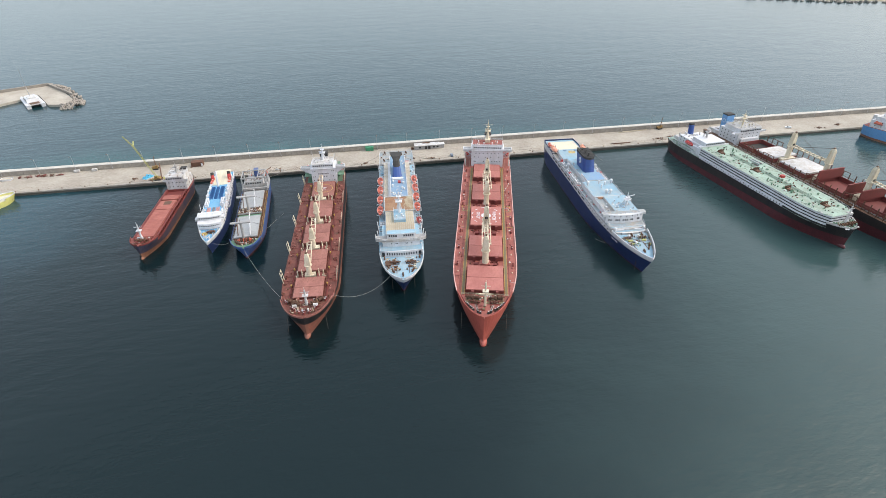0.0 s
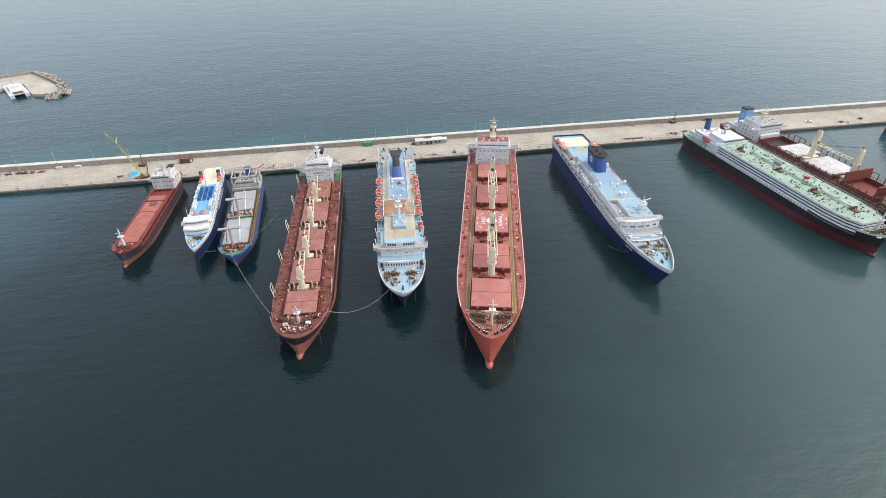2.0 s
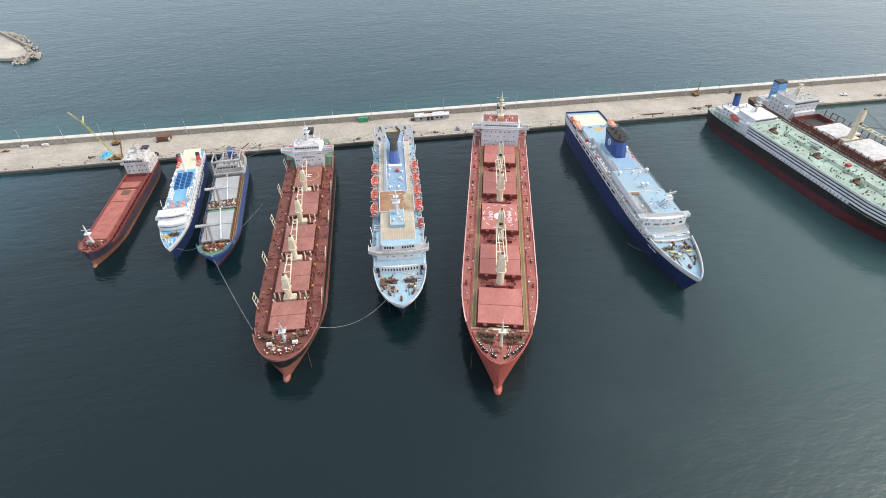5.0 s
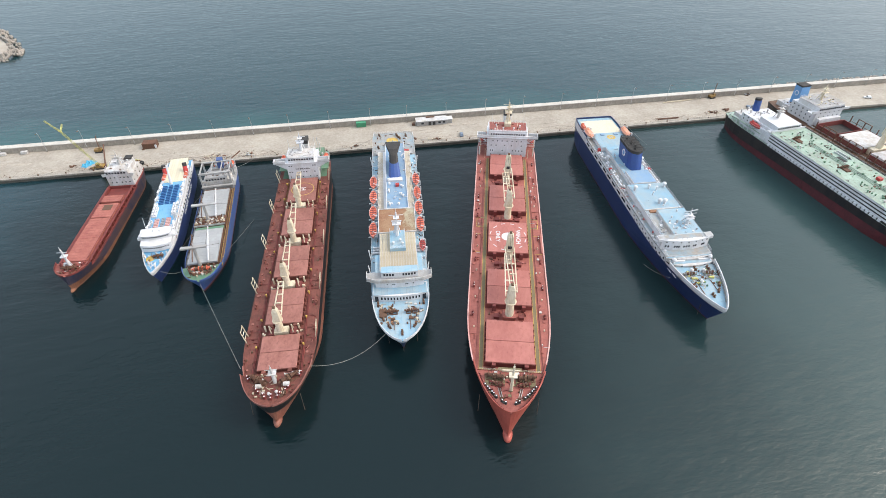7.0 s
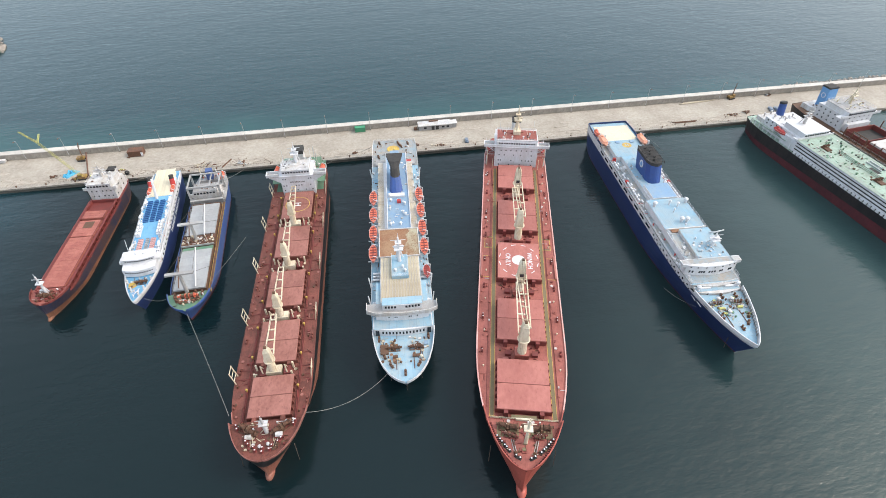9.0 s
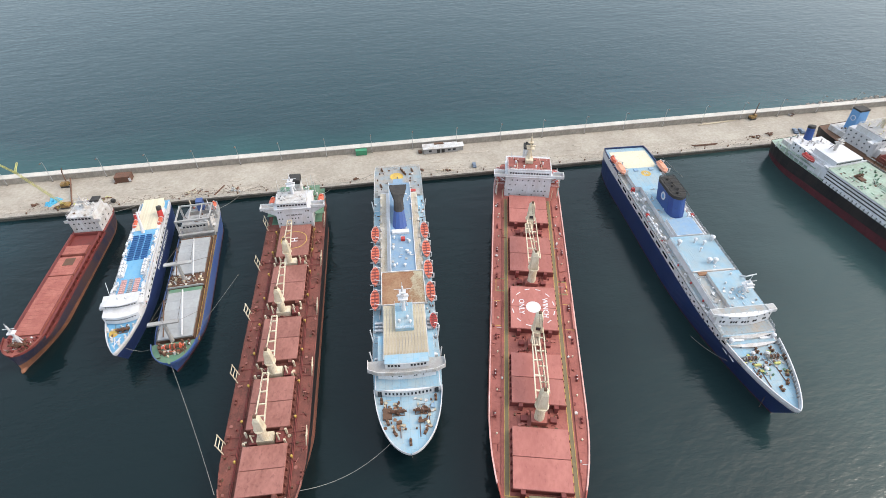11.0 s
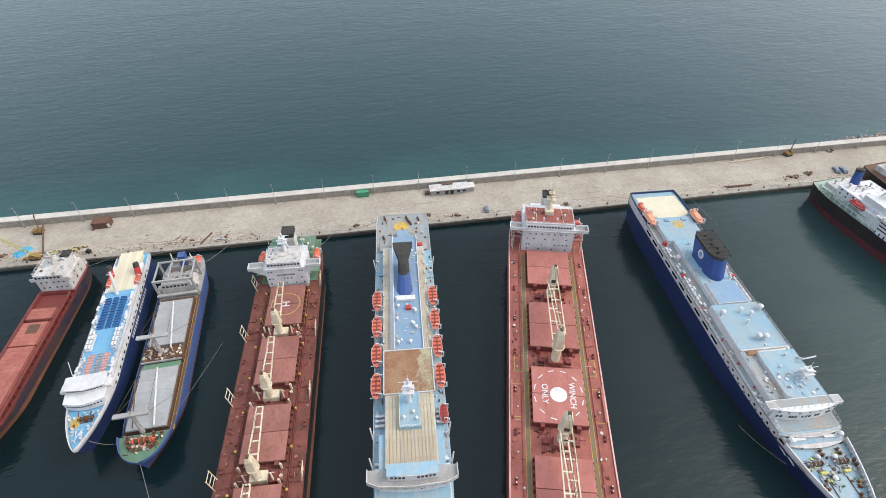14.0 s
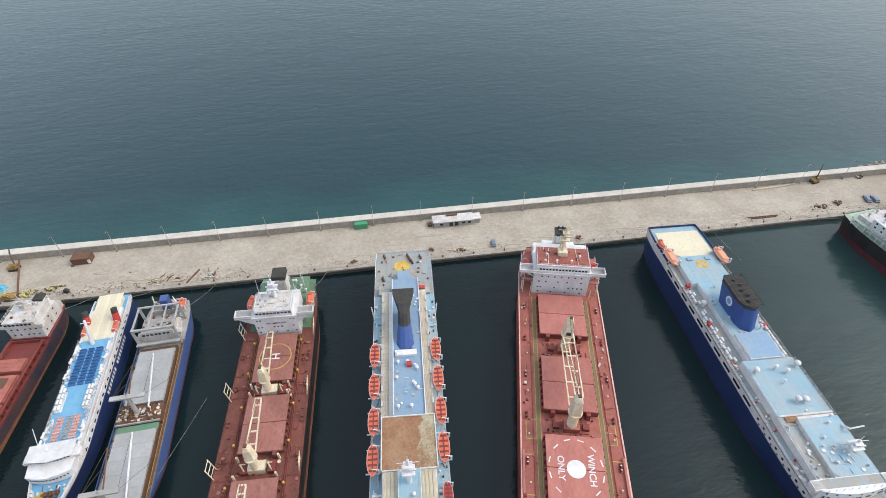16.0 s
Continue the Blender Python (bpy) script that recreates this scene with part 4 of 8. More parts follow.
    clutter(ship, 30, 150, 9.8, 13.2, 10.52, 40, 31, ("rust_red", "red_deck", "red_deck", "white_old"), h)
    clutter(ship, 30, 150, -13.2, -9.8, 10.52, 40, 32, ("rust_red", "red_deck", "red_deck", "white_old"), h)
    clutter(ship, 15, 23.5, -8, 8, 23.75, 16, 33, ("white_old", "rust_red", "dark_steel"))
    for s in (1, -1):
        part("gangway", boxes((85, 97, s * 13.5 - 0.3, s * 13.5 + 0.3, 11.0, 11.2)), "red_hatch", ship)
    for i in range(0, 21):
        x = 156.5 + i * 0.58
        for s in (1, -1):
            y = h.point(x, 12.6, 1)[1] - 0.55
            piece("bulwark_stay", "stay_red", lambda: boxes((-0.12, 0.12, -0.5, 0.25, 0, 1.0)), "rust_red", ship, pose(x, s * y, 12.45, 0, 0, 0 if s > 0 else 180))
    return ship


def letters(parent, text, x, y, z, turn, size, colour="white", name="lettering"):
    """Painted words, as thin raised shapes lying flat on a deck."""
    cu = bpy.data.curves.new(name, "FONT")
    cu.body, cu.size, cu.extrude = text, size, 0.02
    cu.align_x, cu.align_y = "CENTER", "CENTER"
    cu.offset = size * 0.012
    tmp = bpy.data.objects.new(name, cu)
    scene.collection.objects.link(tmp)
    me = bpy.data.meshes.new_from_object(tmp.evaluated_get(bpy.context.evaluated_depsgraph_get()))
    bpy.data.objects.remove(tmp)
    me.materials.clear()
    me.materials.append(M[colour])
    ob = new(name, me)
    ob.parent = parent
    ob.matrix_basis = pose(x, y, z, 0, 0, turn) if not isinstance(z, Matrix) else z
    return ob


red_bulker()


# ---- brown bulk carrier ----
def side_frame(ship, x, side):
    """A tilted ladder frame that stands at the deck edge."""
    y = side * 11.3
    bm = rods(((x - 1.5, y, 8.6), (x - 1.5, y + side * 0.8, 14.2), 0.16), ((x + 1.5, y, 8.6), (x + 1.5, y + side * 0.8, 14.2), 0.16), n=6)
    for k in (0.3, 0.62, 0.95):
        rod(bm, (x - 1.5, y + side * 0.8 * k, 8.6 + 5.6 * k), (x + 1.5, y + side * 0.8 * k, 8.6 + 5.6 * k), 0.12, n=6)
    part("cargo_stanchion", bm, "cream", ship)


def brown_bulker():
    ship, L = ship_at("bulk_carrier", (-27.0, 317), (-31.6, 167.2), "rusty brown bulk carrier with five hatches and cream derricks", "cargo ship")
    h = Hull(ship, L, 23.6, 8.6, 10.6, 137.5, entry=0.84, stern=0.8, run=0.10, power=2.2, rake=0.6, fine=0.76, wl_stern=0.5, blunt=2.0)
    line = lambda x: 2.0 + 5.2 * (x / L) ** 2.5
    h.bulb("boot_red", 1.35, 4.6, 0.3)
    h.band("boot_topping", -2.5, line, "boot_red", "faded orange red underwater paint")
    h.band("hull", line, None, "black_hull", "worn black hull sides")
    h.plate("main_deck", 0.4, 137.6, None, "brown_deck", 0.05)
    h.plate("forecastle_deck", 137.5, L - 0.3, 10.45, "brown_deck", 0.1)
    h.bulwark("bulwark", 133, L - 0.05, 0.9, "brown_hatch", thick=0.22)
    for x0, x1 in ((27.8, 46.3), (51.4, 69.4), (76.9, 94.4), (100.8, 117.6), (122.6, 136.5)):
        hatch(ship, x0, x1, 12.2, 8.6, 10.9, "brown_hatch", "brown_deck", 0.4)
    for x in (48.9, 73.2, 98.2, 120.2):
        part("mast_house", boxes((x - 1.5, x + 1.3, -2.2, 2.4, 8.6, 10.8)), "cream", ship)
        for s in (-3.2, 4.0):
            part("winch_bed", boxes((x - 1.6, x + 1.6, s - 1.0, s + 1.0, 8.6, 10.2)), "rust_red", ship)
            part("post", rods(((x + 1.0, s, 10), (x + 1.0, s, 14.0), 0.22), ((x - 1.0, s, 10), (x + 1.0, s, 14), 0.15), n=6), "cream", ship)
        deck_crane(ship, x, -0.2, 10.8, 21.5, -1, 17.5, r=1.25, gap=2.6, swing=-0.6)
    for x in (26, 49.5, 73.5, 98.5, 121.5):
        for s in (1, -1):
            side_frame(ship, x, s)
    # pipes along the hatches
    for s in (1, -1):
        part("pipe", rods(*[((27, s * 7.6 + e, 9.0), (137, s * 7.6 + e, 9.0), 0.12) for e in (0, 0.4)], n=6), "rust_red", ship)
        for x in range(30, 136, 12):
            vent(ship, x, s * 7.6, 8.6, 0.4, 1.2, "yellow")
            bitts(ship, x + 5, s * 10.6, 8.6, 0, "brown_deck")
        railing("railing", ship, h.edge(3, 133, None, 0.25, s), "brown_deck", 1.0, 4.0)
    # helicopter mark
    part("landing_ring", ring(37, 0.4, 10.9, 4.8, 0.3), "yellow", ship, "faded yellow painted circle")
    letters(ship, "H", 37, 0.4, 10.91, 0, 3.6)
    for s in (1, -1):
        part("deck_pipe", rods(((28, s * 6.9 + 0.4, 9.6), (46, s * 6.9 + 0.4, 9.6), 0.08), ((28, s * 7.5 + 0.4, 9.3), (46, s * 7.5 + 0.4, 9.3), 0.06), n=6), "old_yellow", ship)
        for x in (47.2, 50.2, 70.6, 75.8, 95.6, 99.8, 118.6, 121.8):
            part("cross_pipe", rods(((x, s * 6.6, 8.95), (x, s * 11.0, 8.95), 0.11), n=5), "rust_red", ship)
            part("hatch_stop", boxes((x - 0.25, x + 0.25, s * 5.6 - 0.25, s * 5.6 + 0.25, 8.6, 11.3)), "cream", ship)
    # superstructure
    house = part("deckhouse", boxes((15, 26.8, -6.7, 7.3, 8.6, 18.4)), "white", ship)
    bridge = part("bridge", boxes((19, 26.9, -5.6, 6.2, 18.7, 21.2)), "white", ship)
    part("bridge_deck", boxes((17, 27.2, -7.0, 7.6, 18.4, 18.7)), "white", bridge)
    for k in (1, -1):
        c = 0.3
        lo, hi = sorted((c + k * 7.3, c + k * 12.6))
        part("wing_floor", boxes((24.0, 27.1, lo, hi, 18.4, 18.65)), "grey", bridge)
        part("wing_front", boxes((26.85, 27.1, lo, hi, 18.65, 19.8)), "white", bridge)
        part("wing_back", boxes((24.0, 24.2, lo, hi, 18.65, 19.7)), "white", bridge)
        e0, e1 = sorted((c + k * 12.35, c + k * 12.6))
        part("wing_end", boxes((24.2, 26.85, e0, e1, 18.65, 19.8)), "white", bridge)
        bm = bmesh.new()
        q = [bm.verts.new((x, c + k * y, z)) for x in (26.3, 26.7) for y, z in ((7.0, 15.2), (7.0, 18.4), (12.0, 18.4), (11.4, 17.8))]
        bm.faces.new(q[:4]), bm.faces.new(q[4:][::-1])
        for i in range(4):
            bm.faces.new((q[i], q[(i + 1) % 4], q[4 + (i + 1) % 4], q[4 + i]))
        part("wing_bracket", bm, "white", bridge)
    part("bridge_roof", boxes((18.8, 27.0, -5.7, 6.3, 21.2, 21.35)), "white_old", bridge)
    for i in range(10):
        window(bridge, 26.92, -4.9 + 1.15 * i, 20.3, 0, 0.8, 0.65)
    for z, ys in ((16.9, (-5.6, -4.6, 5.2, 6.2)), (13.6, (-5.8, -4.6, -0.6, 0.6, 1.8, 5.6)), (11.2, (-5.6, -3, -0.2, 3.3, 6.2))):
        for y in ys:
            window(house, 26.82, y, z, 0, 0.5, 0.5)
    letters(house, "NO SMOKING", 0, 0, pose(26.84, 0.3, 15.3, 90, 0, 90), 0, 1.0, "soot_shade")
    part("poop_deck", boxes((0.8, 24, -10.2, 10.2, 8.6, 8.75), (2, 17, -8.5, 8.5, 8.75, 11.8)), "dark_green", ship, "dark green painted poop deck")
    funnel = part("funnel", boxes((6.5, 11, -2.2, 2.0, 11.8, 19.4)), "white_old", ship)
    part("funnel_top", boxes((6.3, 11.2, -2.4, 2.2, 19.4, 21.2)), "soot_shade", funnel)
    part("side_deck", boxes((12, 23, -11.4, -7.2, 12.2, 12.4), (12, 23, 8.0, 11.4, 12.2, 12.4)), "dark_green", ship)
    lifeboat(ship, 16, 10.2, 13.2, 6.5, 2.5, "orange")
    lifeboat(ship, 16, -9.8, 13.2, 6.5, 2.5, "orange")
    radar_mast(ship, 20.5, 0.4, 21.35, 8.0, "white")
    part("sail_cover", prism(bmesh.new(), [(10.5, 5.2), (12.5, 4.7), (12.5, 5.7)], 12.4, 17.5, [(11.6, 5.1), (11.8, 5.1), (11.8, 5.2)]), "white", ship)
    part("post", rods(((3, 5.5, 11.8), (3, 5.5, 18), 0.15), ((7, 7, 11.8), (7, 7, 17), 0.15)), "white_old", ship)
    railing("railing", ship, [(26.8, -5.5, 21.35), (26.8, 6.1, 21.35), (19, 6.1, 21.35), (19, -5.5, 21.35), (26.8, -5.5, 21.35)], "white")
    for s in (1, -1):
        railing("railing", ship, [(26.6, 0.3 + s * 7.2, 18.7), (17.2, 0.3 + s * 7.2, 18.7), (17.2, 0.3, 18.7)], "white")
        part("aerial", rods(((16.2, s * 6.0, 18.4), (15.8, s * 6.0, 25.0), 0.08, 0.05), n=5), "white", ship)
    for x, y in ((5, 4), (8, 6), (5, -6), (10, 8), (3, 1), (13, 6.5), (14, -6.5), (15, 4.5), (12, -4)):
        vent(ship, x, y, 11.8, 0.5, 1.4, "white_old")
    # forecastle
    foremast(ship, 141.2, 0.5, 10.45, 7.5)
    for y in (-4.6, 4.6):
        winch(ship, 140.4, y, 10.45, 35 if y > 0 else -35, "rust", 1.15)
        part("windlass_cover", rods(((142.5, y * 0.9 - 0.9, 11.2), (142.5, y * 0.9 + 0.9, 11.2), 0.7), n=10), "white_old", ship)
    for x, y, t in ((144, -4.4, 40), (144, 4.4, -40), (146.5, 0, 0), (139, -8, 20), (139, 8, -20), (146, -2.2, 30), (146, 2.2, -30)):
        bitts(ship, x, y, 10.45, t, "rust_red", "white")
    for s in (1, -1):
        chain_run(ship, 142.4, s * 3.6, 146.0, s * 3.0, 10.45, "cream")
        part("anchor_cable", rods(((143.5, s * 7.6, 7.0), (145.0, s * 8.0, -0.5), 0.09), n=5), "chain", ship)
    for x, y in ((138.4, 7.5), (138.6, 5.8), (138.6, -7.2), (145, 1.4), (145.5, -0.8)):
        vent(ship, x, y, 10.45, 0.5, 0.9, "white_old")
    clutter(ship, 138.2, 146, -6, 6, 10.45, 60, 51, ("rust", "dark_steel", "white_old", "rust_red", "tan_deck"), h)
    clutter(ship, 28, 136, 8.2, 11, 8.62, 60, 52, ("rust_red", "dark_steel", "brown_hatch"), h)
    clutter(ship, 28, 136, -10.8, -7.4, 8.62, 60, 53, ("rust_red", "dark_steel", "brown_hatch"), h)
    for i, x in enumerate((48.8, 73.2, 97.8, 120.0)):
        clutter(ship, x - 2, x + 2, -6, 6.6, 8.62, 26, 54 + i, ("rust_red", "dark_steel", "cream", "brown_hatch"))
    clutter(ship, 2, 11, -8, 8, 11.8, 24, 60, ("white_old", "dark_green", "yellow", "dark_steel"))
    clutter(ship, 19.5, 26, -5, 5.6, 21.35, 14, 61, ("white_old", "grey"))
    clutter(ship, 15.4, 18.6, -6, 6.6, 18.4, 14, 62, ("white_old", "grey", "dark_green"))
    return ship


def ring(x, y, z, r, w, n=40):
    """A flat painted ring."""
    bm = bmesh.new()
    vs = [[bm.verts.new((x + (r + d) * math.cos(2 * math.pi * i / n), y + (r + d) * math.sin(2 * math.pi * i / n), z + e)) for d, e in ((0, 0), (0, 0.02), (w, 0.02), (w, 0))] for i in range(n)]
    for i in range(n):
        a, b = vs[i], vs[(i + 1) % n]
        for k in range(3):
            bm.faces.new((a[k], a[k + 1], b[k + 1], b[k]))
    return bm


brown_bulker()


# ---- shared ferry parts ----
def block(name, ship, x0, x1, y0, y1, z0, z1, colour, front=0.0, label="", parent=None):
    """A deckhouse tier; front: how far its forward face bows out."""
    if front:
        pts = [(x0, y0)] + [(x1 + front * (1 - u * u), (y0 + y1) / 2 + u * (y1 - y0) / 2) for u in [-1 + 0.2 * i for i in range(11)]] + [(x0, y1)]
        return part(name, prism(bmesh.new(), pts, z0, z1), colour, parent or ship, label)
    return part(name, boxes((x0, x1, y0, y1, z0, z1)), colour, parent or ship, label)


def deck_plate(ship, x0, x1, y0, y1, z, colour, label="", name="deck"):
    return part(name, boxes((x0, x1, y0, y1, z, z + 0.08)), colour, ship, label)


def canister(ship, x, y, z, turn=0):
    """A white liferaft drum on its cradle."""
    def build():
        bm = rods(((-0.75, 0, 0.75), (0.75, 0, 0.75), 0.42), n=10)
        for s in (-0.5, 0.5):
            box(bm, s - 0.08, s + 0.08, -0.4, 0.4, 0, 0.5)
        return bm
    return piece("liferaft", "liferaft", build, "white", ship, pose(x, y, z, 0, 0, turn))


def planks(ship, x0, x1, y0, y1, z, n, colour):
    """Deck planking as separate boards with dark gaps under them."""
    w = (y1 - y0) / n
    for i in range(n):
        piece("plank", ("plank", round(x1 - x0, 2), round(w, 3), colour), lambda: boxes((0, x1 - x0, 0.07, w - 0.07, 0, 0.1)), colour, ship, pose(x0, y0 + i * w, z))


def anchor(ship, x, y, z):
    part("anchor_chain", rods(((x, y, z), (x + 0.6, y, -0.5), 0.09), n=5), "chain", ship)


# ---- white and blue ferry ----
def white_ferry():
    ship, L = ship_at("ferry", (16.6, 322), (9.3, 185.5), "old white ferry with light blue decks and orange lifeboats", "ferry")
    h = Hull(ship, L, 21.2, 10.6, 10.9, 118, z_stern=12.9, poop=24, entry=0.74, stern=0.95, run=0.06, power=3.4, blunt=1.7, rake=6.0, fine=0.58, wl_stern=0.8)
    h.band("boot_topping", -2, 1.2, "boot_dark", steps=2)
    h.band("hull", 1.2, 8.6, "navy_hull", "navy blue hull sides")
    h.band("upper_hull", 8.6, None, "white", "white upper hull plating", steps=2)
    h.plate("foredeck", 118, L - 0.3, 10.75, "sky_deck", 0.1, "light blue foredeck with rust stains")
    h.plate("side_deck", 24, 118, 10.7, "sky_deck", 0.05)
    h.plate("aft_deck", 0.3, 24, 13.0, "sky_deck_worn", 0.1, "worn light blue aft deck")
    h.bulwark("bulwark", 116, L - 0.05, 1.1, "white", z=10.9, thick=0.25)
    railing("railing", ship, h.edge(1, 24, 13.0, 0.3, 1), "white"), railing("railing", ship, h.edge(1, 24, 13.0, 0.3, -1), "white")
    railing("railing", ship, [(0.6, -9.6, 13), (0.6, 9.6, 13)], "white")
    # forward tiers
    t1 = block("deckhouse", ship, 25, 117.2, -9.7, 9.7, 10.7, 13.7, "white", 1.2)
    deck_plate(ship, 112.5, 117.6, -9.4, 9.4, 13.7, "sky_deck", "light blue tier deck")
    for i in range(13):
        y = -6.6 + 1.1 * i
        window(t1, 117.2 + 1.2 * (1 - (y / 9.7) ** 2) + 0.0, y, 12.2, 0, 0.55, 1.2)
    for s in (1, -1):
        # no real recess: a dark box paints the shade of the stair opening
        part("stair_opening", boxes((117.0, 117.85, s * 8.4 - 0.6, s * 8.4 + 0.6, 10.75, 13.0)), "glass", t1)
    t2 = block("deckhouse", ship, 100, 113.6, -8.6, 8.6, 13.7, 16.9, "white", 0.8)
    for y in (-4.4, -2.4, -1.8, 2.2, 2.8, 4.8):
        window(t2, 113.6 + 0.8 * (1 - (y / 8.6) ** 2), y, 15.4, 0, 0.4, 0.5)
    for s in (1, -1):
        window(t2, 113.65, s * 7.6, 15.0, 0, 0.8, 1.8)
    for s in (1, -1):
        part("tier_deck", boxes((100, 109.5, min(s * 6.95, s * 8.55), max(s * 6.95, s * 8.55), 16.9, 16.98)), "sky_deck", ship)
    wing = part("bridge_wing", prism(bmesh.new(), [(109.6, -11.6), (113.0, -11.6), (114.4, -8.5), (114.9, 0), (114.4, 8.5), (113.0, 11.6), (109.6, 11.6)], 16.9, 17.15), "grey", ship, "worn grey bridge wing deck")
    bm = bmesh.new()
    edge = [(109.6, -11.6), (113.0, -11.6), (114.4, -8.5), (114.9, 0), (114.4, 8.5), (113.0, 11.6), (109.6, 11.6)]
    for a, b in zip(edge, edge[1:]):
        d = Vector((b[0] - a[0], b[1] - a[1])).normalized()
        n = Vector((-d.y, d.x)) * 0.2
        prism(bm, [a, b, (b[0] + n.x, b[1] + n.y), (a[0] + n.x, a[1] + n.y)], 16.4, 18.1)
    part("wing_bulwark", bm, "white_old", ship)
    bridge = block("wheelhouse", ship, 109.8, 112.6, -6.3, 6.6, 17.15, 19.7, "white", 0.4)
    part("wheelhouse_roof", boxes((109.6, 112.8, -6.4, 6.7, 19.7, 19.82)), "sky_deck", bridge)
    for y in (-5.2, -4.2, -3.2, -2.2, 1.5, 2.5, 3.5, 4.5, 5.5):
        window(bridge, 112.6 + 0.4 * (1 - (y / 6.5) ** 2), y, 18.7, 0, 0.65, 1.0)
    # upper decks
    up = block("upper_house", ship, 73, 109.8, -6.9, 6.9, 13.7, 17.9, "white_old")
    block("side_house", ship, 24, 73, -7.4, 7.4, 13.7, 16.0, "white")
    planks(ship, 88.8, 109.6, -6.7, 6.7, 17.95, 14, "tan_deck")
    bm = prism(bmesh.new(), [(73.4, -7.0), (88.4, -7.0), (88.4, 1.2), (86.0, 2.6), (83.0, 2.0), (80.0, 3.4), (77.0, 2.6), (75.0, 4.2), (73.4, 3.6)], 17.9, 18.15)
    part("rusted_deck", bm, "rust_deck", ship, "rust brown worn deck plate")
    bm = prism(bmesh.new(), [(73.4, 7.2), (73.4, 3.6), (75.0, 4.2), (77.0, 2.6), (80.0, 3.4), (83.0, 2.0), (86.0, 2.6), (88.4, 1.2), (88.4, 7.2)], 17.9, 18.145)
    part("bare_deck", bm, "bare_deck", ship, "pale worn primer deck plate")
    part("deck_kerb", boxes((73.2, 73.5, -7.2, 7.4, 17.9, 18.5), (88.3, 88.6, -7.2, 7.4, 17.9, 18.4), (73.2, 88.6, -7.3, -7.0, 17.9, 18.4), (73.2, 88.6, 7.2, 7.5, 17.9, 18.4)), "white_old", ship)
    block("mast_house", ship, 88.9, 99.6, -2.9, 2.9, 18.05, 19.4, "sky_deck")
    railing("railing", ship, [(88.9, -2.8, 19.4), (99.5, -2.8, 19.4), (99.5, 2.8, 19.4), (88.9, 2.8, 19.4)], "white")
    mast = radar_mast(ship, 92.0, 0, 19.4, 11.0, "white")
    for x, y in ((97, -1.6), (97.5, 1.8), (95.5, 1.0)):
        vent(ship, x, y, 19.4, 0.5, 1.0)
    for s in (1, -1):
        deck_plate(ship, 24, 112, min(s * 6.9, s * 10.4), max(s * 6.9, s * 10.4), 13.75, "sky_deck", "light blue boat deck", "boat_deck")
        planks(ship, 24.5, 72.8, min(s * 5.2, s * 7.7), max(s * 5.2, s * 7.7), 16.0, 6, "tan_deck")
        for x in range(27, 72, 5):
            piece("deck_bench", "deck_bench", lambda: boxes((0, 1.8, -0.22, 0.22, 0.3, 0.42), (0.1, 0.2, -0.2, 0.2, 0, 0.3), (1.6, 1.7, -0.2, 0.2, 0, 0.3)), "white_old", ship, pose(x, s * 7.3, 16.1))
        for x in (93, 94.5, 96, 107, 108.5):
            for e in (0, 1.0):
                canister(ship, x, s * (8.0 + e), 13.85, 90)
        for x in (100, 108.5, 34):
            part("davit_post", rods(((x, s * 10.2, 13.8), (x - 1.5, s * 10.9, 18.4), 0.2), n=6), "white", ship)
        railing("railing", ship, [(24, s * 10.3, 13.8), (112, s * 10.3, 13.8)], "white", 1.1, 3.0)
    for x in (51.2, 62.4, 73.6, 84.6):
        lifeboat(ship, x, -9.5, 16.0, 9.0, 2.9, "orange", covered=False)
    for x in (50.2, 60.8, 71.6, 82.4):
        lifeboat(ship, x, 9.3, 16.0, 9.0, 2.9, "orange", covered=False, turn=0)
    lifeboat(ship, 94.2, 9.4, 14.8, 6.2, 2.3, "red", covered=False)
    # funnel deck
    casing = block("engine_casing", ship, 20, 73, -3.8, 5.0, 16.0, 17.9, "white")
    part("casing_deck", boxes((19.9, 72.9, -3.7, 4.9, 17.9, 18.0)), "mid_blue", ship, "mid blue casing deck")
    part("casing_kerb", boxes((20, 73, -3.95, -3.7, 17.9, 18.5), (20, 73, 4.9, 5.15, 17.9, 18.5)), "white", ship)
    bm = bmesh.new()
    foot = [(35, -1.6), (48.5, -2.7), (50.6, -1.6), (51.0, 0), (50.6, 1.6), (48.5, 2.7), (35, 1.6)]
    head = [(36.0, -1.3), (43.0, -2.0), (44.6, -1.2), (44.9, 0), (44.6, 1.2), (43.0, 2.0), (36.0, 1.3)]
    prism(bm, foot, 18.0, 22.0, head)
    funnel = part("funnel", bm, "funnel_blue", ship, "dark blue raked funnel")
    lip = [(34.4, -1.7), (40.2, -1.8), (41.6, -1.1), (41.9, 0), (41.6, 1.1), (40.2, 1.8), (34.4, 1.7)]
    part("funnel_band", prism(bmesh.new(), [(x + 0.02, y * 1.01) for x, y in head], 22.0, 24.4, lip), "soot_shade", funnel, "black upper part of the funnel")
    part("funnel_cap", prism(bmesh.new(), lip, 24.4, 25.8, [(32.0, -3.5), (34.4, -3.4), (38.2, -2.0), (38.8, 0), (38.2, 2.0), (34.4, 3.4), (32.0, 3.5)]), "soot_shade", funnel, "black flared smoke deflector")
    part("funnel_base", boxes((51.2, 53.2, -3.2, 3.4, 18.0, 18.9)), "white", ship)
    for x, y in ((52.5, -2.6), (55.5, -2.4), (61, -2.8), (70.5, -2.5), (70.5, 1.2), (63.5, 2.4), (64.8, 3.2), (58, 3.2)):
        vent(ship, x, y, 18.0, 0.55, 1.1)
    part("red_locker", boxes((55.6, 57.2, 0.2, 1.7, 18.0, 19.0)), "red", ship, "red deck locker")
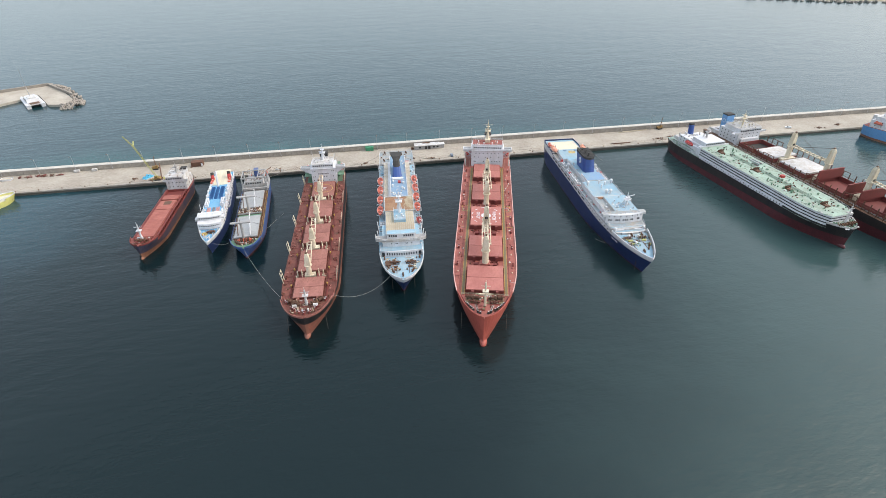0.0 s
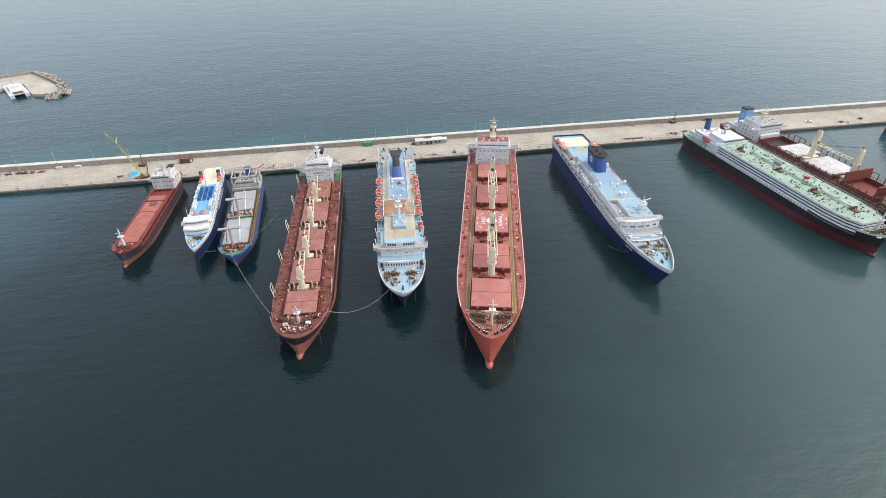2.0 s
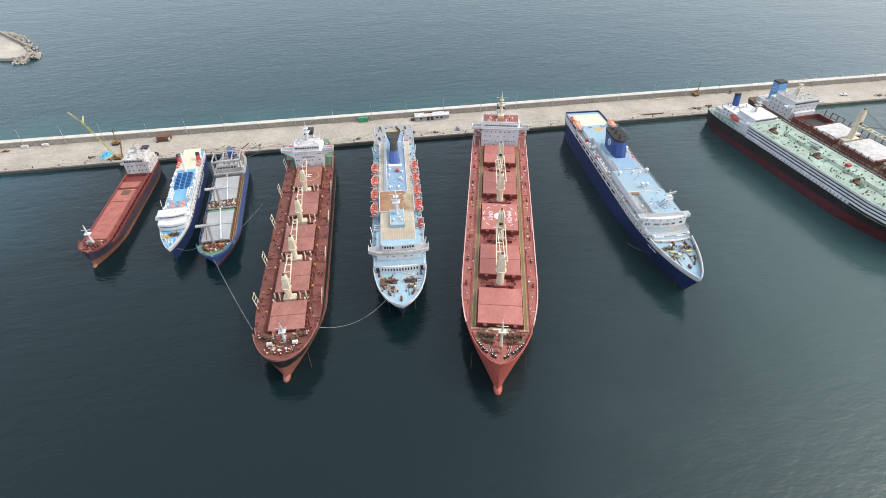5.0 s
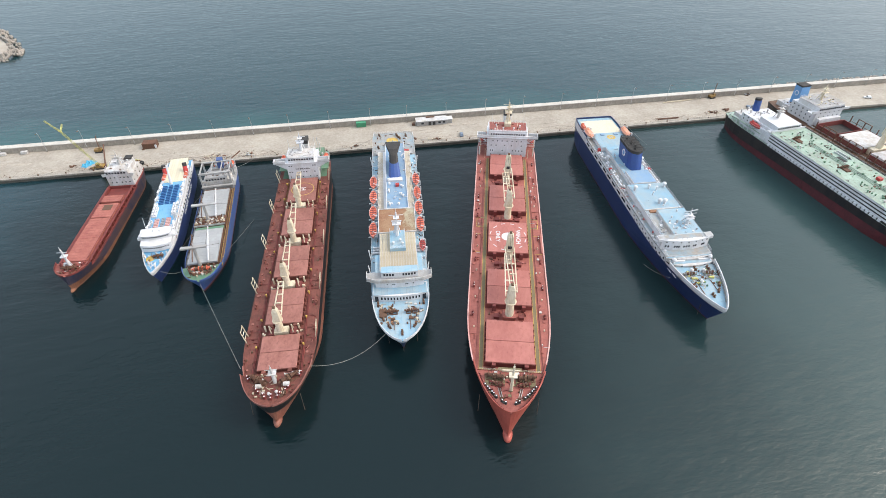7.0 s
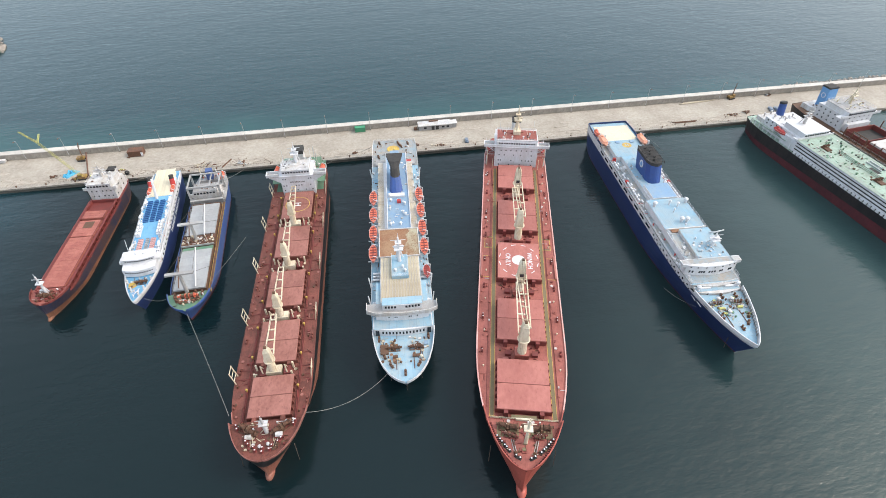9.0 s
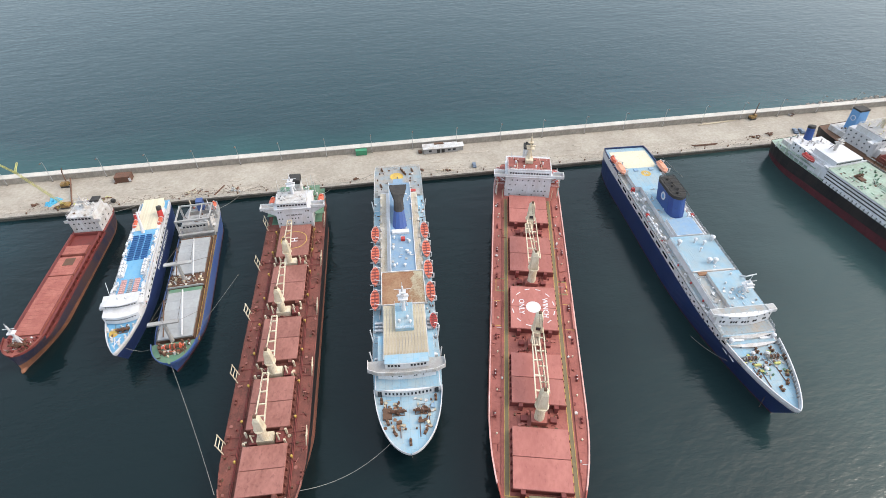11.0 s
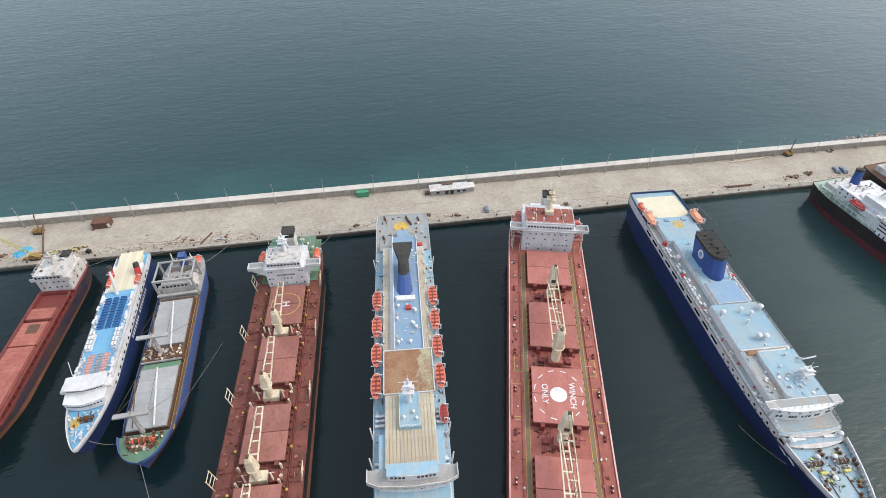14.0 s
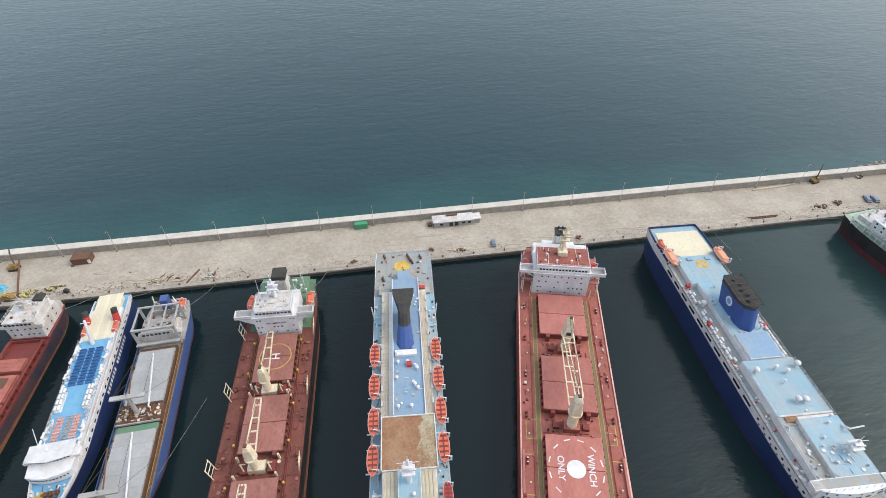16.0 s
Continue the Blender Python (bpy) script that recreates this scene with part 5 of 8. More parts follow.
    # aft deck
    part("landing_disc", rods(((8.0, -0.5, 13.0), (8.0, -0.5, 13.06), 3.0), n=28), "yellow", ship, "faded yellow painted disc")
    block("aft_hatch", ship, 12.5, 18.5, -2.2, 2.0, 13.0, 15.0, "mid_blue")
    block("side_locker", ship, 19.5, 23.8, -8.8, -5.0, 13.0, 14.6, "grey"), block("side_locker", ship, 19.5, 23.8, 6.0, 9.0, 13.0, 14.6, "grey")
    part("bench", boxes((20.5, 22.0, 5.0, 7.4, 14.6, 15.0)), "red", ship)
    for x, y in ((3, -7), (4, 6.5), (5, 2.5), (6.5, 3.3), (3.2, 1.8), (15, -7.5)):
        bitts(ship, x, y, 13.05, 20, "dark_steel")
    # foredeck gear
    for y in (-3.3, 3.6):
        winch(ship, 123.6, y, 10.8, 0, "dark_steel", 0.85)
        part("anchor_windlass", rods(((127.0, y * 0.9 - 0.8, 11.4), (127.0, y * 0.9 + 0.8, 11.4), 0.5), n=10), "dark_steel", ship)
        part("chain", boxes((127.5, 131.5, y * 0.8 - 0.12, y * 0.8 + 0.12, 10.78, 10.95)), "rust", ship)
    part("hatch", boxes((122.2, 125.6, -7.6, -5.0, 10.8, 11.4)), "dark_steel", ship)
    part("blue_hatch", boxes((121.4, 122.8, 6.4, 7.6, 10.8, 11.2)), "mid_blue", ship)
    vent(ship, 127.5, 5.2, 10.8, 0.5, 1.0, "cream"), vent(ship, 129, -1.2, 10.8, 0.4, 0.6, "dark_steel")
    for x, y, t in ((130, -4.2, 30), (130, 4.4, -30), (133, 0, 0), (119.6, -8, 0), (119.6, 8, 0), (126.5, -6.3, 20)):
        bitts(ship, x, y, 10.8, t, "dark_steel")
    clutter(ship, 119, 129, -7.5, -1.5, 10.78, 60, 71, ("rust", "dark_steel", "tan_deck", "rust_deck"))
    clutter(ship, 119, 129, 1.8, 7.5, 10.78, 40, 72, ("rust", "dark_steel", "tan_deck", "white_old"))
    clutter(ship, 2, 23, -9, 9, 13.05, 34, 73, ("dark_steel", "grey", "white_old", "rust"))
    clutter(ship, 22, 72, -3.4, 4.6, 18.0, 30, 74, ("white", "white", "grey"))
    for s in (1, -1):
        clutter(ship, 26, 111, s * 8.9 - 1.2, s * 8.9 + 1.2, 13.84, 70, 75 + s, ("white", "white", "grey", "dark_steel"))
    anchor(ship, 131.5, 0, 6.5)
    anchor(ship, 127.5, 5, 6), anchor(ship, 127.5, -5, 6)


white_ferry()


# ---- blue-hulled ferry ----
def blue_ferry():
    ship, L = ship_at("ferry", (125.5, 322), (121.2, 181.8), "navy blue hulled ferry with light blue decks and large funnel", "ferry")
    h = Hull(ship, L, 20.8, 12.3, 10.9, 112, z_stern=12.9, poop=20, entry=0.66, stern=0.93, run=0.07, power=2.4, blunt=1.3, rake=6.5, fine=0.54, wl_stern=0.8)
    h.band("boot_topping", -2, 0.3, "boot_dark", steps=2)
    h.band("hull", 0.3, 9.5, "navy_hull", "navy blue hull sides")
    h.band("upper_hull", 9.5, None, "white", "white upper hull plating", steps=2)
    h.plate("foredeck", 116, L - 0.3, 10.3, "sky_deck", 0.2)
    h.plate("side_deck", 20, 112, 12.2, "sky_deck_worn", 0.3, "worn grey blue side deck")
    h.plate("aft_deck", 0.3, 20, 12.9, "sky_deck", 0.1)
    h.bulwark("bulwark", 115, L - 0.05, 1.2, "white", z=10.9, thick=0.3)
    h.bulwark("aft_bulwark", 0.2, 20, 0.9, "navy_hull", z=12.9, thick=0.25, closed=True)
    railing("railing", ship, h.edge(20, 111, 12.3, 0.25, 1), "white", 1.1, 3), railing("railing", ship, h.edge(20, 111, 12.3, 0.25, -1), "white", 1.1, 3)
    for s in (1, -1):
        for x in range(24, 84, 6):
            y = h.point(x, 9.9, 1)[1]
            # dark strip on the plating, painting the shade inside an open slot
            piece("side_opening", "slot", lambda: boxes((-1.9, 1.9, -0.06, 0.06, -0.45, 0.45)), "glass", ship, pose(x, s * (y + 0.02), 10.9))
        for x in range(84, 112, 3):
            y = h.point(x, 11.0, 1)[1]
            window(ship, x, s * (y - 0.02), 11.0, 90 * s, 0.8, 0.7)
            window(ship, x + 1.2, s * (h.point(x + 1.2, 10.0, 1)[1] - 0.02), 10.0, 90 * s, 0.6, 0.5)
    # aft
    part("cream_deck", prism(bmesh.new(), [(3.5, -8.4), (17, -8.6), (17, -5), (18.5, -3), (18.5, 6), (16, 9.4), (3.5, 9.0)], 13.0, 13.12), "cream_deck", ship, "cream coated aft deck")
    part("landing_disc", rods(((23.5, 1.2, 14.2), (23.5, 1.2, 14.23), 2.2), n=28), "yellow", ship, "worn yellow painted disc")
    part("disc_mark", boxes((22.6, 24.4, 0.5, 0.8, 14.23, 14.25), (22.6, 24.4, 1.6, 1.9, 14.23, 14.25), (23.35, 23.65, 0.8, 1.6, 14.23, 14.25)), "sky_deck", ship)
    block("aft_house", ship, 19, 33, -7.2, 8.0, 11.0, 14.15, "white")
    part("aft_house_deck", boxes((18.9, 33, -7.2, 8.0, 14.15, 14.2)), "sky_deck", ship)
    for y in (-2.5, 4.5):
        part("skylight", boxes((20, 21.6, y - 0.9, y + 0.9, 14.2, 14.6)), "mid_blue", ship)
    lifeboat(ship, 19.5, -9.2, 14.2, 9.0, 3.4, "pale_orange"), lifeboat(ship, 20.5, 9.8, 14.2, 9.0, 3.4, "pale_orange")
    lifeboat(ship, 11.8, -9.6, 13.6, 5.0, 2.2, "orange")
    # mid
    block("casing", ship, 33, 67.2, -5.0, 6.4, 11.0, 14.2, "white")
    part("casing_deck", boxes((33, 57, -4.9, 6.3, 14.2, 14.28)), "sky_deck", ship)
    bm = bmesh.new()
    block("casing_top", ship, 57, 67.0, -4.6, 6.0, 14.2, 15.6, "white")
    part("casing_roof", boxes((57.1, 66.8, -4.4, 5.8, 15.6, 15.68)), "mid_blue", ship, "blue casing roof")
    base = [(41, -1.2), (42, -1.9), (52, -1.9), (54.6, -1.0), (55.8, 0.8), (56, 1.5), (55.8, 2.2), (54.6, 4.0), (52, 4.9), (42, 4.9), (41, 4.2)]
    prism(bm, base, 14.2, 21.6, [(x - 2.6, y) for x, y in base])
    funnel = part("funnel", bm, "funnel_blue", ship, "large navy blue funnel with a round white emblem")
    part("funnel_top", prism(bmesh.new(), [(x - 2.6, y) for x, y in base], 21.6, 22.8, [(x - 2.9, y) for x, y in base]), "soot_shade", funnel, "black funnel top")
    for i in range(5):
        part("exhaust_pipe", rods(((41 + 2.4 * i, 1.5 + (i % 2) * 1.2 - 0.6, 22.4), (40.5 + 2.4 * i, 1.5 + (i % 2) * 1.2 - 0.6, 23.4), 0.5), n=10), "soot_shade", funnel)
    part("cage", boxes(*[(38.6 + 2.3 * i, 38.75 + 2.3 * i, -1.6, 4.6, 23.5, 23.65) for i in range(7)], *[(38.6, 52.5, y, y + 0.15, 23.5, 23.65) for y in (-1.6, 1.4, 4.45)], *[(38.6 + 4.6 * i, 38.75 + 4.6 * i, y, y + 0.15, 22.75, 23.5) for i in range(4) for y in (-1.6, 4.45)]), "soot_shade", funnel, "black steel cage round the funnel mouth")
    for s, y in ((1, 4.93), (-1, -1.93)):
        e = part("emblem", rods(((0, 0, 0), (0, 0, 0.06), 1.7), n=24), "white", funnel)
        e.matrix_basis = pose(46.0, y, 18.8, -90 * s)
        e = part("emblem_band", rods(((0, 0, 0.05), (0, 0, 0.1), 1.0), n=20), "funnel_sky", funnel)
        e.matrix_basis = pose(46.0, y, 18.8, -90 * s)
    upper = block("upper_house", ship, 67.2, 107, -7.6, 8.6, 11.0, 15.0, "white")
    part("upper_deck", boxes((67.2, 86, -7.5, 8.5, 15.0, 15.1)), "sky_deck", ship, "light blue upper deck")
    for i in range(int((8.5 + 7.5) / 0.8)):
        piece("deck_seam", "seam_bf", lambda: boxes((0, 16, -0.03, 0.03, 0, 0.02)), "grey", ship, pose(68, -7.2 + 0.8 * i, 15.1))
    part("kerb", boxes((86, 86.5, -7.5, 8.5, 15.0, 15.6)), "white_old", ship)
    part("kerb_rust", boxes((86.6, 88.2, -6.0, -2.5, 15.0, 15.4)), "rust_deck", ship)
    block("roof_house", ship, 88, 106.5, -3.6, 8.2, 15.0, 16.4, "white_old")
    part("roof_deck", boxes((88, 106.4, -3.5, 8.1, 16.4, 16.5)), "sky_deck", ship, "stained light blue roof deck")
    for i in range(14):
        piece("deck_seam", "seam_roof", lambda: boxes((0, 10, -0.04, 0.04, 0, 0.03)), "white_old", ship, pose(95.5, -3.2 + 0.8 * i, 16.5))
    part("low_deck", boxes((86.6, 106.4, -7.4, -3.7, 15.0, 15.1)), "sky_deck_worn", ship)
    bridge = block("bridge_front", ship, 104.4, 107.2, -9.6, 9.6, 11.9, 16.6, "white", 1.6)
    for s in (1, -1):
        part("bridge_wing", boxes((104.6, 107.1, min(s * 8, s * 11.0), max(s * 8, s * 11.0), 15.6, 16.9)), "white", ship)
        part("wing_deck", boxes((104.8, 106.9, min(s * 8, s * 10.8), max(s * 8, s * 10.8), 16.9, 16.94)), "grey", ship)
    for i, y in enumerate((-8, -7, -4.6, -3.8, -3, -1, 0, 1, 3, 3.8, 6.6, 7.4)):
        window(bridge, 107.2 + 1.6 * (1 - (y / 10) ** 2), y, 13.9, 0, 0.6, 0.9)
    for y in (-8, -5.6, -2.6, 0.4, 3.4, 6.2, 8.2):
        window(bridge, 107.2 + 1.6 * (1 - (y / 10) ** 2), y, 15.9, 0, 0.45, 0.45)
    part("bridge_visor", boxes((104.6, 106.9, -9.2, 9.2, 16.6, 16.68)), "sky_deck_worn", ship)
    t1 = block("front_tier", ship, 100, 112.4, -9.2, 9.2, 10.3, 12.0, "white_old", 1.6)
    part("tier_deck", boxes((107, 112.6, -8.8, 8.8, 12.0, 12.08)), "sky_deck", ship)
    t2 = block("front_tier", ship, 110, 115.4, -8.2, 8.2, 10.2, 11.2, "white_old", 1.4)
    for i in range(16):
        for s in (1, -1):
            x = 116.5 + 1.25 * i
            y = h.point(x, 10.9, 1)[1] - 0.35
            if y > 0.6:
                piece("bulwark_stay", "stay_white", lambda: boxes((-0.08, 0.08, -0.45, 0.05, 0, 1.4)), "white_old", ship, pose(x, s * y, 10.35, 0, 0, 0 if s > 0 else 180))
    railing("railing", ship, [(107.4, -8.6, 12.08), (112.2, -8.6, 12.08), (113.6, 0, 12.08), (112.2, 8.6, 12.08), (107.4, 8.6, 12.08)], "white")
    for i in range(9):
        piece("canopy_strut", "canopy_strut", lambda: boxes((0, 0.12, -0.06, 0.06, 0, 1.1)), "white", ship, pose(107.6, -8 + 2 * i, 16.6))
    part("tier_deck", boxes((113.2, 115.4, -7.8, 7.8, 11.2, 11.28)), "sky_deck", ship)
    for y in (-7, -6.2, -5.4, 5.2, 6.0, 6.8):
        window(t1, 112.4 + 1.6 * (1 - (y / 9.2) ** 2), y, 11.5, 0, 0.55, 0.6)
    for y in (-4.5, 0, 4.5):
        window(t2, 115.4 + 1.4 * (1 - (y / 8.2) ** 2), y, 10.8, 0, 0.6, 0.5)
    part("stairway", boxes((113.6, 114.4, -7.5, -2.5, 11.28, 11.7), (113.6, 114.4, 3, 7, 11.28, 11.8)), "white", ship)
    for x, y, r in ((71.5, -6.0, 0.9), (71, 0.5, 0.6), (72.6, 3.2, 0.6), (70.5, 7.6, 0.9), (82.0, 0.5, 0.9), (82.4, 2.6, 0.9), (76, 0.2, 0.4), (114.5, -7.2, 0.9), (114, 7.4, 0.8), (55, 5.5, 0.4)):
        vent(ship, x, y, 14.25 if x < 60 else (15.1 if x < 100 else 11.0), r, 2.0)
    for x in range(36, 66, 2):
        for s in (1, -1):
            if x not in (42, 44, 50):
                canister(ship, x, s * 8.9, 12.25, 0)
            if x % 4 == 0:
                canister(ship, x + 1, s * 7.8, 12.25, 0)
    for x, y in ((32, -8), (50, -8.9), (52, 9.2)):
        part("red_locker", boxes((x, x + 1.3, y - 0.6, y + 0.6, 12.25, 13.4)), "red", ship)
    vent(ship, 42, -7.2, 12.25, 0.9, 2.4), vent(ship, 45, 8.4, 12.25, 0.9, 2.4)
    radar_mast(ship, 98, 4.6, 16.5, 5.5, "white")
    part("crane_arm", rods(((91, 7.4, 16.5), (93, 7.4, 18.2), 0.3), ((93, 7.4, 18.2), (93, 11.0, 19.0), 0.22), n=8), "white", ship)
    for x, y in ((86, 0), (90, 4), (94, 0), (101, -1), (88, 6)):
        vent(ship, x, y, 16.5, 0.4, 0.8)
    railing("railing", ship, [(68, -7.5, 15.1), (106, -7.5, 15.1)], "white"), railing("railing", ship, [(68, 8.5, 15.1), (106, 8.5, 15.1)], "white")
    for y in (-3.6, 3.8):
        winch(ship, 120.8, y, 10.35, 0, "grey", 0.85)
        part("windlass", rods(((123.5, y * 0.9 - 0.9, 11.2), (123.5, y * 0.9 + 0.9, 11.2), 0.42), n=10), "yellow_green", ship)
        part("chain", boxes((124.5, 131, y * 0.75 - 0.12, y * 0.75 + 0.12, 10.33, 10.5)), "dark_steel", ship)
    for x, y in ((119, -2), (119.5, 2.6), (125, -1)):
        vent(ship, x, y, 10.35, 0.7, 1.0)
    for x, y, t in ((127, -4.6, 25), (127, 4.6, -25), (132, 0, 0), (121.5, -7.4, 10), (121.5, 7.4, -10), (130, 3, -30), (118, 0, 0), (118, 5, 0)):
        bitts(ship, x, y, 10.35, t, "dark_steel")
    for x in (101, 104):
        y = h.point(x + 14, 8, 1)[1]
        part("hull_mark", boxes((x + 12.5, x + 15.5, -y - 0.12, -y + 0.1, 7.9, 8.2)), "white", ship)
    clutter(ship, 118, 128, -6.5, 6.5, 10.32, 90, 81, ("grey", "dark_steel", "yellow_green", "white_old", "dark_green", "rust"), h)
    clutter(ship, 34, 56, -4.5, 6, 14.28, 22, 82, ("white", "grey"))
    clutter(ship, 96, 104, -3.2, 7.8, 16.5, 22, 83, ("white", "grey", "white_old"))
    clutter(ship, 87, 106, -7.2, -4, 15.1, 20, 84, ("white", "grey"))
    for s in (1, -1):
        clutter(ship, 24, 110, s * 8.8 - 0.9, s * 8.8 + 0.9, 12.25, 60, 85 + s, ("white", "white", "grey", "red"))
    anchor(ship, 131, -2.6, 6), anchor(ship, 131, 2.6, 6)


blue_ferry()


# ---- small red coaster ----
def wheelhouse(ship, x0, x1, w, z0, z1, colour, wing, roof="white_old", tiers=3):
    """Accommodation block of a coaster with a bridge and its wings on top."""
    house = part("deckhouse", boxes((x0, x1, -w, w, z0, z1 - 2.6)), colour, ship)
    br = part("bridge", boxes((x0 + 2, x1 + 0.3, -w + 0.6, w - 0.6, z1 - 2.6, z1), (x1 - 2.6, x1 + 0.2, -wing, wing, z1 - 2.8, z1 - 2.55), (x1 - 0.1, x1 + 0.2, -wing, wing, z1 - 2.55, z1 - 1.5)), colour, ship)
    part("bridge_roof", boxes((x0 + 1.8, x1 + 0.4, -w + 0.5, w - 0.5, z1, z1 + 0.12)), roof, br)
    n = int((2 * w - 1.6) / 1.3)
    for i in range(n):
        window(br, x1 + 0.32, -w + 1.2 + 1.3 * i, z1 - 1.0, 0, 0.9, 0.8)
    for t in range(tiers - 1):
        for y in (-0.7, -0.35, 0.1, 0.4, 0.72):
            window(house, x1 + 0.02, y * w, z0 + 1.8 + 2.6 * t, 0, 0.55, 0.6)
        for s in (1, -1):
            for k in (0.25, 0.55, 0.85):
                window(house, x0 + (x1 - x0) * k, s * (w + 0.02), z0 + 1.8 + 2.6 * t, 90 * s, 0.55, 0.6)
    return house


def red_coaster():
    ship, L = ship_at("coaster", (-113.6, 319), (-115.8, 239), "small coaster with dark blue hull and faded red hatches", "cargo ship")
    h = Hull(ship, L, 13.2, 5.0, 7.2, 71.5, z_stern=6.0, poop=16, entry=0.86, stern=0.8, run=0.1, power=2.4, blunt=1.9, rake=-0.5, fine=0.74, wl_stern=0.5)
    h.bulb("boot_rust", 0.9, 3.6, 0.2)
    line = lambda x: 0.8 + 2.4 * (x / L) ** 3
    h.band("boot_topping", -2, line, "boot_rust", "rust orange boot topping", steps=2)
    h.band("hull", line, None, "dark_blue_hull", "worn dark blue hull sides")
    h.plate("main_deck", 0.3, 71.5, None, "rust_red", 0.05)
    h.plate("forecastle_deck", 71.5, L - 0.3, 7.1, "red_deck", 0.1)
    h.bulwark("bulwark", 16, 71.5, 0.9, "rust_red", thick=0.2)
    h.bulwark("fore_bulwark", 71.5, L - 0.05, 0.8, "rust_red", z=7.2, thick=0.18)
    part("hold", boxes((17.5, 71, -5.2, -4.9, 5.0, 6.9), (17.5, 71, 4.9, 5.2, 5.0, 6.9), (17.2, 17.5, -5.2, 5.2, 5, 6.9), (71, 71.3, -5.2, 5.2, 5, 6.9), (17.5, 71, -4.9, 4.9, 5.0, 5.6)), "rust_red", ship, "dark red hatch coaming")
    for x0, x1 in ((25.4, 30.4), (32.0, 42.2), (42.7, 56.7), (56.75, 70.8)):
        part("hatch_cover", boxes((x0, x1, -4.5, 4.5, 5.6, 7.2), (x0 + 0.3, x1 - 0.3, -4.2, 4.2, 7.2, 7.26)), "pink_hatch", ship)
        n = round((x1 - x0) / 1.75)
        for i in range(1, n):
            piece("cover_joint", "cover_joint", lambda: boxes((-0.05, 0.05, -4.4, 4.4, 0, 0.04)), "red_deck", ship, pose(x0 + (x1 - x0) * i / n, 0, 7.25))
        for s in (1, -1):
            part("cover_edge", boxes((x0, x1, s * 4.35 - 0.1, s * 4.35 + 0.1, 7.2, 7.36)), "rust_red", ship)
    for s in (1, -1):
        part("coaming_rail", boxes((17.5, 71.2, s * 5.6 - 0.3, s * 5.6 + 0.3, 6.7, 6.92)), "rust_red", ship, "dark red coaming ledge")
    part("hatch_grating", boxes((33, 37, -1.6, 2.2, 7.26, 7.3)), "dark_steel", ship)
    for x in range(19, 71, 3):
        for s in (1, -1):
            piece("coaming_stay", "stay_s1", lambda: boxes((-0.12, 0.12, -0.45, 0.45, 0, 1.7)), "rust_red", ship, pose(x, s * 5.5, 5.05))
    wheelhouse(ship, 3.5, 15.5, 5.6, 6.0, 14.0, "white_old", 7.0)
    part("poop_house", boxes((0.8, 9, -5, 5, 6, 8.6)), "white_old", ship)
    funnel = part("funnel", boxes((3.5, 6.5, 1.2, 4.2, 8.6, 14.6)), "white_old", ship)
    part("funnel_top", boxes((3.4, 6.6, 1.1, 4.3, 14.6, 15.3)), "soot_shade", funnel)
    radar_mast(ship, 9.5, 0, 14.1, 5.5)
    for x, y in ((6, -3), (8, 3), (12, 4), (11, -3.5), (2.5, 2.2)):
        vent(ship, x, y, 14.1 if x > 6.5 else 8.6, 0.45, 1.3, "white_old")
    railing("railing", ship, [(15.6, -5, 14.1), (15.6, 5, 14.1), (5.6, 5, 14.1), (5.6, -5, 14.1), (15.6, -5, 14.1)], "white_old")
    foremast(ship, 74.3, 0, 7.1, 9.0, "white")
    winch(ship, 75.6, 0, 7.1, 0, "rust", 1.0)
    for x, y, t in ((73, -4.2, 20), (73, 4.2, -20), (77, -1.6, 30), (77, 1.6, -30), (75.2, 3.0, 0)):
        bitts(ship, x, y, 7.1, t, "rust_red")
    part("locker", boxes((72.2, 73.2, -3, -1.4, 7.1, 8.0)), "zinc", ship)
    clutter(ship, 72, 78, -4, 4, 7.12, 40, 91, ("rust_red", "rust", "dark_steel", "white_old"))
    clutter(ship, 4.5, 15, -4.8, 4.8, 14.1, 26, 92, ("white_old", "white_old", "grey", "dark_steel"))
    clutter(ship, 1, 8, -4.6, 4.6, 8.6, 18, 93, ("white_old", "grey", "rust"))
    clutter(ship, 18, 70, 5.9, 6.3, 5.05, 26, 94, ("red", "rust_red", "dark_steel")), clutter(ship, 18, 70, -6.3, -5.9, 5.05, 26, 95, ("red", "rust_red", "dark_steel"))


red_coaster()


